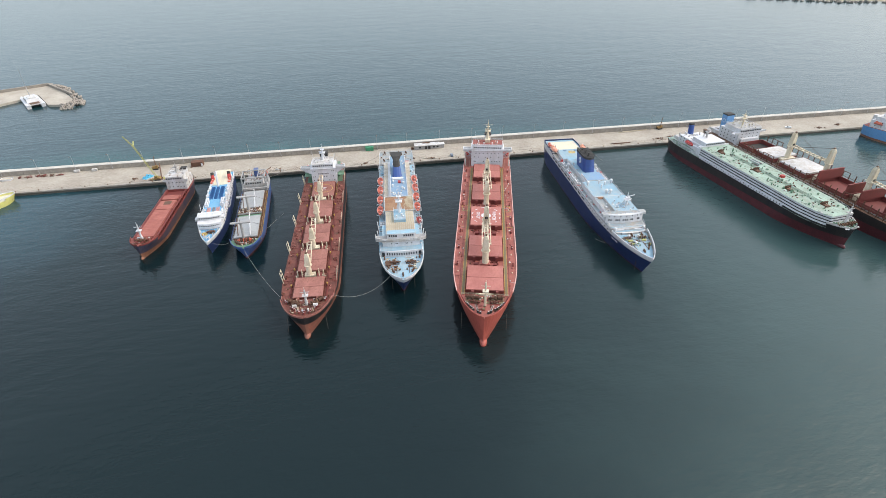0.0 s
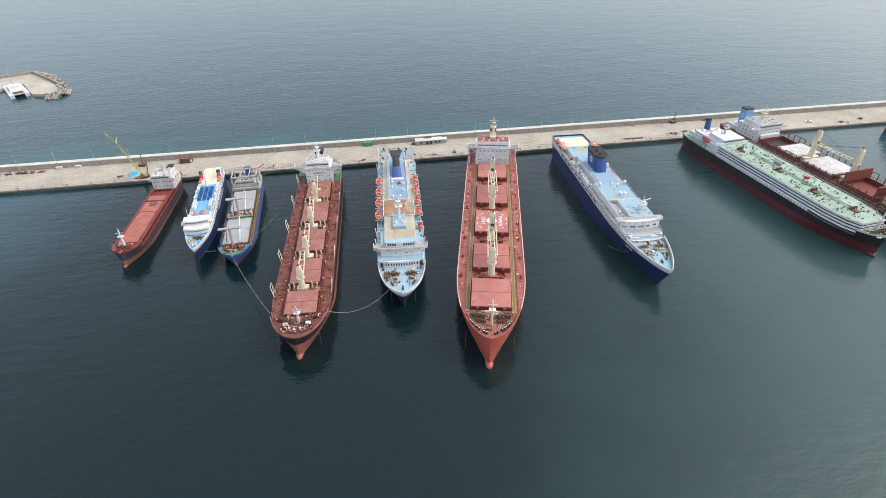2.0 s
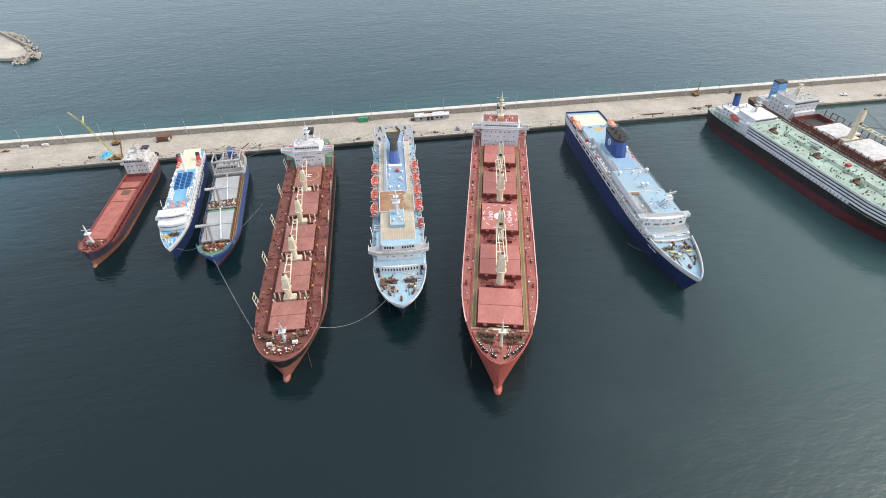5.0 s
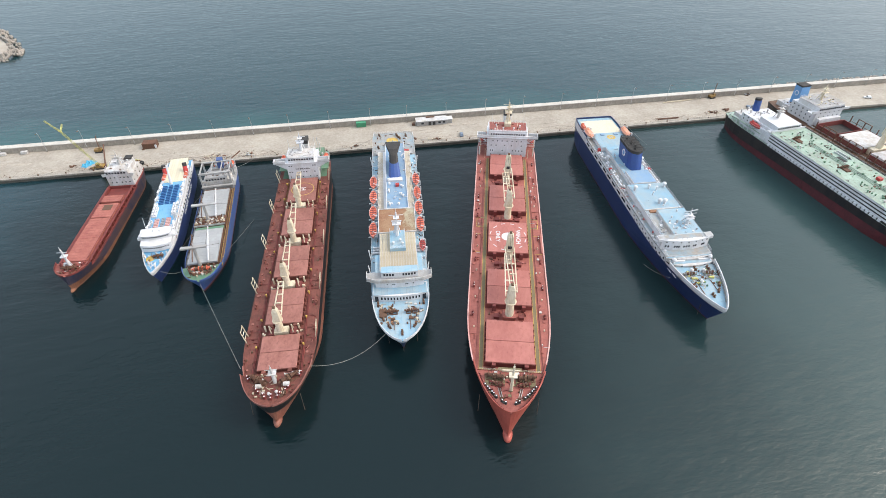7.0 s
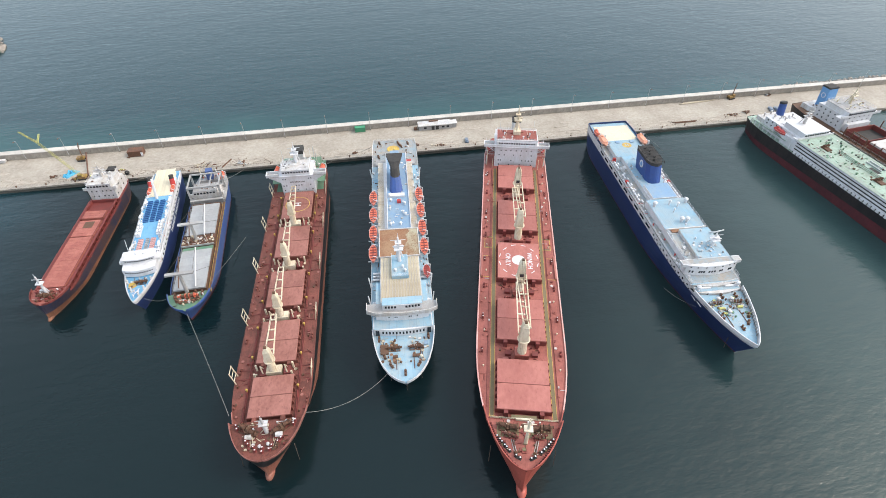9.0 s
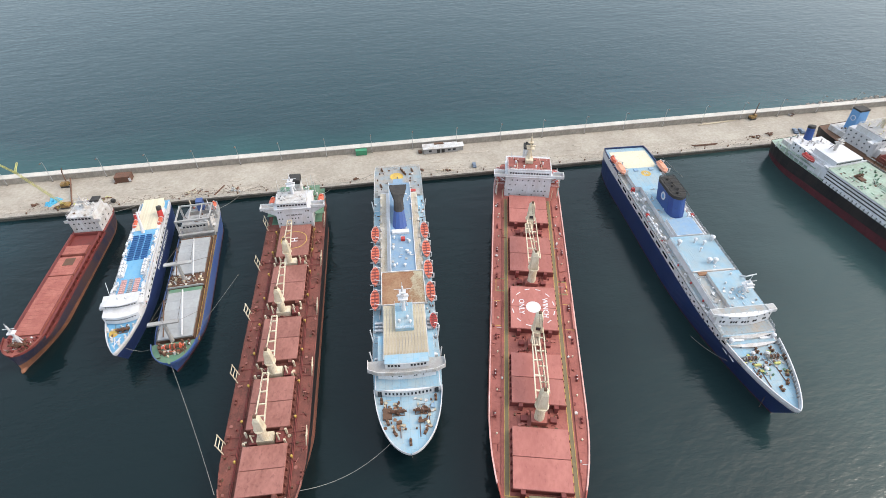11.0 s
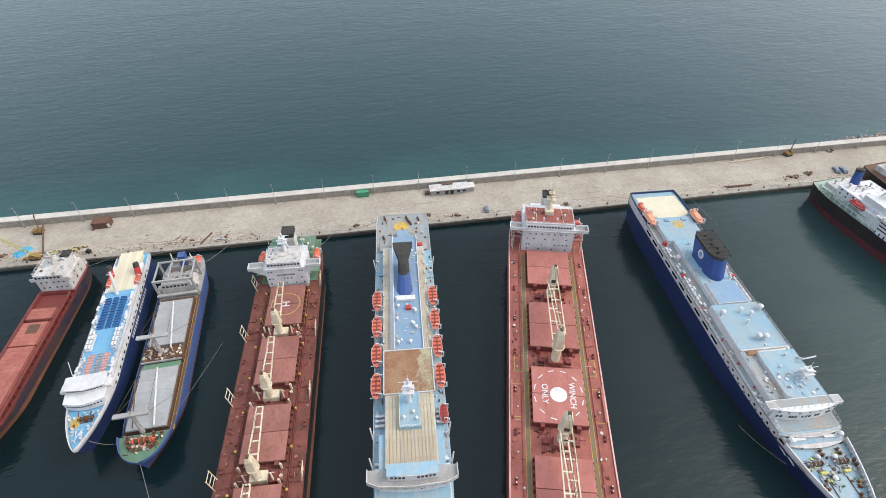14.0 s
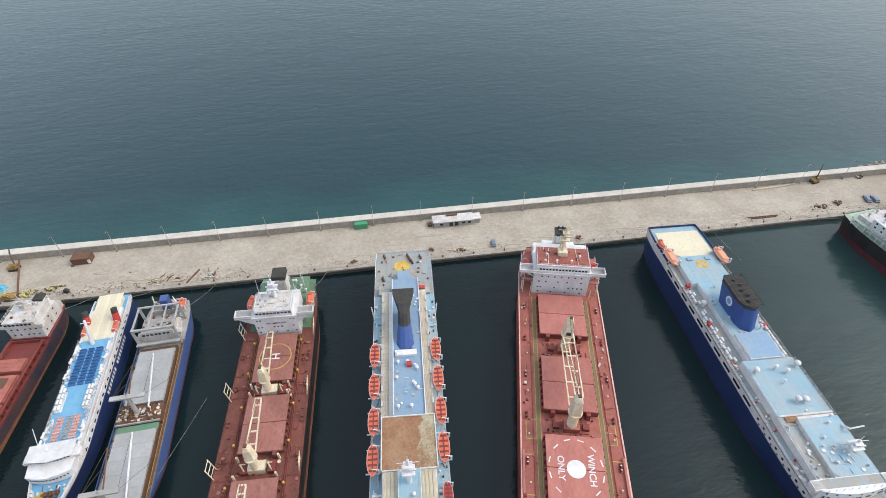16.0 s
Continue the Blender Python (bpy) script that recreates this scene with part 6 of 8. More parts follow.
# ---- small white ferry ----
def small_ferry():
    ship, L = ship_at("ferry", (-89.4, 317), (-82.4, 233.8), "small white ferry with bright blue decks and red funnels", "ferry")
    ship.matrix_basis = ship.matrix_basis @ Matrix.Diagonal((1, 0.82, 0.86, 1))
    h = Hull(ship, L, 14.6, 10.4, 10.2, 69, entry=0.74, stern=0.92, run=0.08, power=2.0, blunt=1.2, rake=5.0, fine=0.55, wl_stern=0.8)
    h.band("hull", -2, 8.4, "navy_hull", "navy blue hull sides")
    h.band("upper_hull", 8.4, None, "white", "white upper hull plating", steps=2)
    h.plate("foredeck", 69, L - 0.3, 9.9, "bright_blue", 0.15, "bright blue foredeck")
    h.plate("side_deck", 0.3, 69, 10.3, "bright_blue", 0.1)
    h.bulwark("bulwark", 66, L - 0.05, 1.0, "white", z=10.2, thick=0.25)
    # row of plain marks where the hull carries its large lettering
    for i in range(16):
        if i == 8:
            continue
        x = 18.0 + 1.5 * i
        for k in (1, -1):
            y = h.point(x, 6.6, 1)[1] * k
            piece("hull_mark", "hull_mark", lambda: boxes((-0.42, 0.42, -0.08, 0.08, 0, 1.5)), "white", ship, pose(x, y, 5.8))
    h.bulwark("side_bulwark", 2, 66, 0.9, "white", z=10.4, thick=0.35)
    block("passenger_house", ship, 8, 66, -6.4, 6.4, 10.3, 12.4, "white")
    part("sun_deck", boxes((22, 62, -6.3, 6.3, 12.4, 12.5)), "bright_blue", ship, "bright blue sun deck")
    part("aft_deck", boxes((0.8, 22, -5.0, 5.0, 12.4, 12.52), (2, 8, -4.8, 4.8, 10.3, 12.4)), "cream_deck", ship, "cream coated aft deck")
    planks(ship, 1.0, 21.8, -4.9, 4.9, 12.52, 8, "cream_deck")
    # dark blue bench rows
    for y0, y1, n in ((-4.4, -2.0, 5), (-1.2, 0.8, 4), (1.6, 4.0, 5)):
        for i in range(11):
            piece("bench", ("bench", y1 - y0), lambda: boxes((0, 0.75, 0, y1 - y0, 0, 0.5), (0, 0.15, 0, y1 - y0, 0.5, 1.0)), "solar", ship, pose(26 + 1.3 * i, y0, 12.5))
    for y0, c in ((-3.8, "pink_edge"), (-0.4, "grey_hatch"), (1.8, "pink_edge")):
        for i in range(7):
            for j in range(3 if c != "grey_hatch" else 2):
                piece("deck_chair", ("deck_chair", c), lambda: boxes((0, 0.7, 0, 0.6, 0, 0.45), (0, 0.12, 0, 0.6, 0.45, 0.9)), c, ship, pose(51 + 1.1 * i, y0 + 0.8 * j, 12.5))
    for s in (1, -1):
        part("liferaft_rack", boxes((42, 49, s * 4.6 - 1.0, s * 4.6 + 1.0, 12.5, 13.2)), "white", ship)
        for x in range(42, 50, 2):
            canister(ship, x, s * 4.2, 13.2, 0), canister(ship, x, s * 5.3, 13.2, 0)
        for x in (56, 58.5, 61, 36, 30):
            canister(ship, x, s * 6.4, 12.5, 0)
            vent(ship, x + 1, s * 6.2, 12.5, 0.5, 1.4)
        f = part("funnel", rods(((14.6, s * 5.6, 10.4), (12.8, s * 5.6, 15.4), 1.35, 1.2), n=14), "red", ship, "red raked funnel")
        part("funnel_top", rods(((12.8, s * 5.6, 15.4), (12.2, s * 5.6, 17.0), 1.22, 1.15), n=14), "soot_shade", f)
        railing("railing", ship, h.edge(3, 64, 10.4, 0.3, s), "white", 1.1, 2.5)
        railing("railing", ship, [(22, s * 6.3, 12.5), (62, s * 6.3, 12.5)], "white")
        for x in range(10, 64, 3):
            window(ship, x, s * (h.point(x, 8.8, 1)[1] - 0.02), 9.4, 90 * s, 1.3, 0.7)
    lifeboat(ship, 17.4, 5.8, 11.4, 5.0, 2.2, "orange"), lifeboat(ship, 17.4, -5.8, 11.4, 5.0, 2.2, "orange")
    m = part("mast", rods(((23.5, -0.8, 12.5), (20.5, -0.8, 22.0), 0.8, 0.45), n=10), "white", ship, "white raked mast")
    part("crosstree", rods(((20.8, -2.6, 21.0), (20.8, 1.0, 21.0), 0.15)), "white", m)
    # bridge
    b1 = block("bridge_house", ship, 62, 68.6, -7.0, 7.0, 10.3, 13.6, "white", 1.4)
    part("bridge_roof", prism(bmesh.new(), [(65.2, -7.2), (68.8, -6.8), (70.2, 0), (68.8, 6.8), (65.2, 7.2)], 13.6, 13.8), "white", b1)
    b2 = block("wheelhouse", ship, 61.5, 65.2, -6.6, 6.6, 13.6, 16.0, "white", 0.8)
    part("wheelhouse_roof", prism(bmesh.new(), [(60.8, -7.2), (65.6, -7.2), (66.6, 0), (65.6, 7.2), (60.8, 7.2)], 16.0, 16.25), "white", b2)
    for i in range(12):
        y = -5.5 + i
        window(b2, 65.2 + 0.8 * (1 - (y / 6.6) ** 2), y, 15.1, 0, 0.75, 0.6)
        window(b1, 68.6 + 1.4 * (1 - (y / 7) ** 2), y, 12.4, 0, 0.6, 0.6)
    for s in (1, -1):
        part("bridge_wing", boxes((62.4, 65.0, min(s * 6.6, s * 8.6), max(s * 6.6, s * 8.6), 13.5, 14.6)), "white", ship)
        part("stair", boxes((24, 27.5, s * 5.9 - 0.4, s * 5.9 + 0.4, 12.5, 13.4)), "white", ship)
        for x in (33.5, 39.5, 53.5):
            part("deck_locker", boxes((x, x + 2.2, s * 5.8 - 0.35, s * 5.8 + 0.35, 12.5, 13.5)), "white", ship)
    part("antenna", rods(((60.5, -5, 16.2), (57.5, -5.8, 20.0), 0.1), n=5), "white", ship)
    vent(ship, 63, -1, 16.25, 0.5, 0.7), vent(ship, 63.4, 2, 16.25, 0.4, 0.6)
    part("landing_disc", rods(((73.6, -2.6, 9.9), (73.6, -2.6, 9.98), 1.9), n=24), "yellow", ship, "yellow painted disc")
    winch(ship, 73.2, 1.0, 9.95, 0, "dark_steel", 0.9)
    part("fore_boom", rods(((76, 0.6, 10), (80.5, -0.6, 11.2), 0.16), ((80.5, -0.6, 9.9), (80.5, -0.6, 12.2), 0.15), ((76, -1.5, 10.3), (80.5, -0.6, 10.3), 0.1), n=6), "white", ship)
    for x, y in ((76.5, -2.6), (76.5, 2.6), (72, 4.8), (72, -5.2), (79, 0.8)):
        bitts(ship, x, y, 9.95, 20, "white_old")
    clutter(ship, 70.5, 78, -4, 4, 9.95, 24, 101, ("white_old", "dark_steel", "white"))
    for s in (1, -1):
        clutter(ship, 22, 62, s * 5.5 - 0.7, s * 5.5 + 0.7, 12.5, 70, 102 + s, ("white", "white", "zinc"))
        clutter(ship, 4, 64, s * 6.8 - 0.2, s * 6.8 + 0.2, 10.35, 40, 105 + s, ("white", "white", "orange"))
    anchor(ship, 76, 1, 5)


small_ferry()


# ---- blue and grey cargo ship ----
def grey_cargo():
    ship, L = ship_at("cargo_ship", (-69.5, 314), (-64.7, 229), "general cargo ship with royal blue hull and grey hatches", "cargo ship")
    h = Hull(ship, L, 15.4, 4.8, 6.8, 76, z_stern=6.2, poop=19, entry=0.84, stern=0.8, run=0.1, power=2.4, blunt=1.9, rake=2.0, fine=0.7, wl_stern=0.5)
    h.band("boot_topping", -2, 0.8, "boot_dark", steps=1)
    h.band("hull", 0.8, None, "blue_hull", "royal blue hull sides")
    h.plate("main_deck", 0.3, 76, None, "grey", 0.05)
    h.plate("forecastle_deck", 76, L - 0.3, 6.7, "dark_green", 0.1, "green painted forecastle deck")
    h.bulwark("bulwark", 19, 76, 0.9, "blue_hull", thick=0.2)
    h.bulwark("fore_bulwark", 76, L - 0.05, 0.9, "blue_hull", z=6.8, thick=0.25)
    part("walkway", boxes((20, 75, 6.2, 7.2, 4.85, 5.3)), "yellow", ship, "rusty yellow side walkway")
    part("walkway_rust", boxes((20, 75, 6.35, 7.05, 5.3, 5.34)), "rust", ship)
    for x0, x1 in ((21.5, 43.5), (50.8, 74.5)):
        part("hatch_coaming", boxes((x0, x1, -5.9, 5.9, 4.8, 6.6)), "dark_steel", ship)
        a = x0 + (2.2 if x0 > 40 else 1.6)
        n = 5
        w = (x1 - a) / n
        for i in range(n):
            part("hatch_cover", boxes((a + w * i + 0.02, a + w * (i + 1) - 0.02, -5.6, 5.6, 6.6, 7.3)), "grey_hatch", ship)
    part("winch_platform", boxes((44.2, 50.2, -6.4, 6.2, 4.8, 7.4)), "rust", ship, "cluttered rusty winch platform")
    part("gap_deck", boxes((50.6, 53.0, -5.8, 5.8, 6.6, 6.7)), "dark_green", ship, "dark green strip ahead of the hatch")
    part("platform_edge", boxes((50.2, 50.5, -6.4, 6.2, 7.0, 7.7)), "grey", ship)
    rnd = random.Random(4)
    for i in range(16):
        x, y = rnd.uniform(44.8, 49.6), rnd.uniform(-5.8, 5.6)
        part("deck_gear", boxes((x - rnd.uniform(0.2, 0.7), x + 0.4, y - rnd.uniform(0.2, 0.6), y + 0.4, 7.4, 7.4 + rnd.uniform(0.3, 1.0))), rnd.choice(["rust", "dark_steel", "tan_deck"]), ship)
    for x in (47.0, 75.2):
        z = 7.4 if x < 60 else 6.7
        m = part("mast", rods(((x, -0.8, z), (x - 0.4, -0.8, 15.5), 0.7, 0.5), n=10), "grey", ship, "grey cargo mast")
        part("crosstree", boxes((x - 1.1, x + 0.3, -5.6, 4.0, 15.3, 15.9)), "grey", m)
        part("masthead", rods(((x - 0.4, -0.8, 15.9), (x - 0.4, -0.8, 17.4), 0.15)), "grey", m)
        part("boom", rods(((x - 1, 2.4, z + 1.2), (x - 20, 0.6, 10.4), 0.26), n=6), "white", m, "white derrick boom")
        part("boom", rods(((x - 1, -3.4, z + 1.5), (x - 17, -5.6, 9.4), 0.22), n=6), "dark_steel", m)
        part("stay_wire", rods(((x - 0.4, 3.6, 15.6), (x - 19.5, 0.6, 10.5), 0.06), ((x - 0.4, 3.6, 15.6), (x - 14, 7.2, 5.6), 0.06), ((x - 0.4, -5.2, 15.6), (x - 14, -7.2, 5.6), 0.06), ((x - 0.4, -5.2, 15.6), (x - 17, -5.6, 9.6), 0.06), n=4), "chain", m)
    wheelhouse(ship, 10.5, 18.2, 5.6, 6.2, 11.0, "white_old", 7.2, "grey", 1)
    bm = boxes((19.2, 19.9, -6.8, -6.1, 5, 14.2), (19.2, 19.9, 6.1, 6.8, 5, 14.2), (19.2, 19.9, -6.8, 6.8, 13.6, 14.4), (9, 19.2, -6.7, -6.2, 13.7, 14.2), (9, 19.2, 6.2, 6.7, 13.7, 14.2), (19.9, 21.0, -6.9, 6.9, 7.6, 8.0), (9, 9.6, -6.8, -6.1, 6, 14.2), (9, 9.6, 6.1, 6.8, 6, 14.2), (9, 9.5, -6.8, 6.8, 13.7, 14.3), (9.6, 19.2, -1.9, -1.5, 13.7, 14.1), (9.6, 19.2, 2.4, 2.8, 13.7, 14.1))
    part("gantry_frame", bm, "grey", ship, "grey steel gantry frame")
    part("poop_house", boxes((1, 6, -5, 5, 6.2, 8.4)), "grey", ship)
    part("funnel", boxes((3, 6, -1.0, 1.6, 8.4, 13.0)), "blue_hull", ship)
    part("fin", prism(bmesh.new(), [(3, 3.4), (5.5, 3.2), (5.5, 3.8)], 8.4, 13.5, [(4.6, 3.5), (5.0, 3.5), (5.0, 3.6)]), "white", ship)
    lifeboat(ship, 6, 5.8, 9.0, 5.0, 2.1, "orange")
    part("crane_arm", rods(((3, -3.5, 8.4), (5, -3.2, 11.2), 0.35), ((5, -3.2, 11.2), (2.4, -4.2, 12.2), 0.25), n=8), "tan_deck", ship)
    winch(ship, 78.6, 0.2, 6.75, 0, "orange", 1.15)
    for x, y, t in ((77.2, -4.6, 0), (77.2, 4.8, 0), (80.5, -2.6, 40), (80.5, 2.6, -40), (79, 3.8, 20), (79, -4, 20), (76.8, 2.6, 0)):
        bitts(ship, x, y, 6.75, t, "rust")
    clutter(ship, 76.5, 82, -4, 4, 6.75, 50, 111, ("rust", "dark_steel", "white_old", "cream"))
    clutter(ship, 44.5, 50, -6, 6, 7.4, 70, 112, ("rust", "dark_steel", "white_old", "cream", "grey"))
    clutter(ship, 20, 76, -7.1, -6.2, 4.9, 60, 113, ("dark_steel", "rust", "grey"))
    clutter(ship, 1.5, 5.8, -4.8, 4.8, 8.45, 24, 114, ("grey", "white_old", "dark_steel", "orange"))
    clutter(ship, 12.6, 18, -4.8, 4.8, 11.12, 24, 115, ("grey", "white_old", "dark_steel", "rust"))
    clutter(ship, 6.3, 10.2, -5.6, 5.6, 6.3, 34, 116, ("grey", "white_old", "dark_steel", "tan_deck", "orange"))
    for x, y in ((77.4, -3.2), (77.6, 3.6), (81, 0.8), (80, -1.2), (78, 5.2)):
        vent(ship, x, y, 6.75, 0.35, 0.8, "white_old")


grey_cargo()


# ---- livestock carrier ----
def livestock_carrier():
    ship, L = ship_at("livestock_carrier", (213.5, 325.5), (229.8, 190), "livestock carrier with white tiered pens and green roof deck", "cargo ship")
    h = Hull(ship, L, 21.4, 8.6, 11.5, 128, entry=0.84, stern=0.75, run=0.1, power=2.2, rake=1.5, fine=0.72, wl_stern=0.45)
    line = lambda x: 2.4 + 3.4 * (x / L)
    h.band("boot_topping", -2, line, "boot_dark", "dark red boot topping", steps=3)
    h.band("hull", line, None, "black_hull", "black hull sides", steps=3)
    h.bulb("boot_dark", 1.3, 5.5, 0.5)
    h.plate("main_deck", 0.3, 128, None, "green_deck", 0.05)
    h.plate("forecastle_deck", 128, L - 0.3, 11.4, "green_deck", 0.1)
    h.bulwark("fore_bulwark", 128, L - 0.05, 1.0, "white_old", z=11.4, thick=0.25)
    outline = [(36, -10.6), (112, -10.6), (122, -9.2), (128.5, -6.6), (128.5, 6.6), (122, 9.2), (112, 10.6), (36, 10.6)]
    inner = [(x - (0.15 if x > 100 else -0.15), y * 0.986) for x, y in outline]
    # solid black core: the shade inside the open pens, put in as colour
    part("pen_core", prism(bmesh.new(), inner, 8.7, 14.9), "soot_shade", ship, "solid black core painted as shade inside the open pens")
    for z0, z1 in ((9.75, 10.65), (11.3, 12.15), (12.8, 13.65), (14.25, 15.0)):
        part("pen_rail", prism(bmesh.new(), outline, z0, z1), "white", ship, "white pen side panel")
    for i in range(33):
        for s in (1, -1):
            piece("pen_pillar", "pillar", lambda: prism(bmesh.new(), [(-0.75, -0.1), (0.75, -0.1), (0.75, 0.1), (0.4, 0.3), (-0.4, 0.3), (-0.75, 0.1)], 0, 1.15), "white", ship, pose(37.5 + 2.05 * i, s * 10.58, 8.6, 0, 0, 0 if s > 0 else 180))
    part("roof_deck", prism(bmesh.new(), [(x, y * 0.995) for x, y in outline], 15.0, 15.12), "green_deck", ship, "pale green roof deck with pipes")
    rnd = random.Random(9)
    for i in range(42):
        x, y = rnd.uniform(38, 126), rnd.uniform(-8.5, 8.5) * (1 if i < 34 else 0.6)
        vent(ship, x, y, 15.1, rnd.choice([0.4, 0.6]), rnd.choice([0.7, 1.1]), rnd.choice(["dark_green", "dark_green", "green_deck", "white_old"]))
    for x, y in ((46, -3.5), (74, -2.5), (98, -3.5), (118, 0)):
        part("manifold", boxes((x - 2.2, x + 2.2, y - 1.2, y + 1.2, 15.12, 15.7)), "rust", ship)
        winch(ship, x - 1, y + 0.4, 15.6, 0, "rust", 0.7)
    for y in (-0.8, 0.2, 1.4):
        part("pipe", rods(((50, y, 15.4), (118, y, 15.4), 0.16), n=6), "green_deck", ship)
    part("dark_grating", boxes((64, 69, 1.8, 4.2, 15.12, 15.2)), "soot_shade", ship)
    part("frame", boxes((60, 68, 4.8, 5.2, 15.1, 15.8), (60, 68, 7, 7.4, 15.1, 15.8)), "zinc", ship)
    part("red_box", boxes((84, 86, 4, 6, 15.1, 16.4)), "red", ship)
    railing("railing", ship, [(36, -10.4, 15.1), (112, -10.4, 15.1), (122, -9, 15.1), (128, -6.4, 15.1)], "white_old", 1.0, 4)
    railing("railing", ship, [(36, 10.4, 15.1), (112, 10.4, 15.1), (122, 9, 15.1), (128, 6.4, 15.1)], "white_old", 1.0, 4)
    house = part("deckhouse", boxes((12, 35.5, -8.2, 8.2, 8.7, 15.0), (26, 35.5, -9.6, 9.6, 8.7, 13.6)), "white", ship)
    br = part("bridge", boxes((23, 35.8, -7.0, 7.0, 15.0, 17.5), (33, 36, -10.4, 10.4, 14.8, 15.1), (35.7, 36, -10.4, 10.4, 15.1, 16.0)), "white", ship)
    part("bridge_roof", boxes((22.8, 36, -7.1, 7.1, 17.5, 17.65)), "white", br)
    for i in range(10):
        window(br, 35.85, -6.3 + 1.4 * i, 16.6, 0, 0.95, 0.8)
    for z in (10.4, 12.4, 14.2):
        for x in (14, 17, 20, 23):
            for s in (1, -1):
                window(house, x, s * 8.22, z, 90 * s, 0.7, 0.7)
    funnel = part("funnel", rods(((12.5, 0, 10), (11.3, 0, 20.6), 2.0, 1.7), n=16), "funnel_blue", ship, "dark blue funnel")
    part("funnel_top", rods(((11.3, 0, 20.6), (11.1, 0, 21.6), 1.75, 1.7), n=16), "soot_shade", funnel)
    radar_mast(ship, 27, 0, 17.65, 7.0)
    for s in (1, -1):
        lifeboat(ship, 24, s * 9.6, 12.6, 7.5, 2.6, "red")
        part("gallery", boxes((6, 30, min(s * 8.6, s * 10.2), max(s * 8.6, s * 10.2), 11.0, 11.2)), "green_deck", ship)
        for x in range(6, 36, 3):
            piece("gallery_post", "gpost", lambda: boxes((-0.15, 0.15, -0.15, 0.15, 0, 2.4)), "white", ship, pose(x, s * 10.1, 8.7))
        railing("railing", ship, [(6, s * 10.1, 11.2), (30, s * 10.1, 11.2)], "white")
    part("poop_house", boxes((5, 12, -6.5, 6.5, 8.7, 12.0)), "white_old", ship)
    for x, y in ((7, -4), (8, 3.5), (6, 1), (14, -5), (16, 4), (18, -2)):
        vent(ship, x, y, 12.0 if x < 12 else 15.0, 0.6, 1.6, "white_old")
    clutter(ship, 40, 126, -9, 9, 15.12, 170, 121, ("dark_green", "dark_green", "dark_steel", "white_old", "rust", "soot_shade"))
    clutter(ship, 129, 136, -4, 4, 11.4, 40, 122, ("white_old", "dark_green", "dark_steel", "white"))
    clutter(ship, 2, 12, -7, 7, 8.75, 30, 123, ("white_old", "grey", "dark_steel")), clutter(ship, 13, 22, -7.6, 7.6, 15.0, 30, 124, ("white_old", "grey", "white"))
    foremast(ship, 131, 0, 11.4, 10.0, "white_old")
    winch(ship, 132.5, -2.4, 11.4, 0, "dark_steel"), winch(ship, 132.5, 2.4, 11.4, 0, "dark_steel")
    for x, y in ((130, -5), (130, 5), (135, -1.8), (135, 1.8), (133, 4), (133, -4.2)):
        bitts(ship, x, y, 11.4, 20, "dark_green")


livestock_carrier()


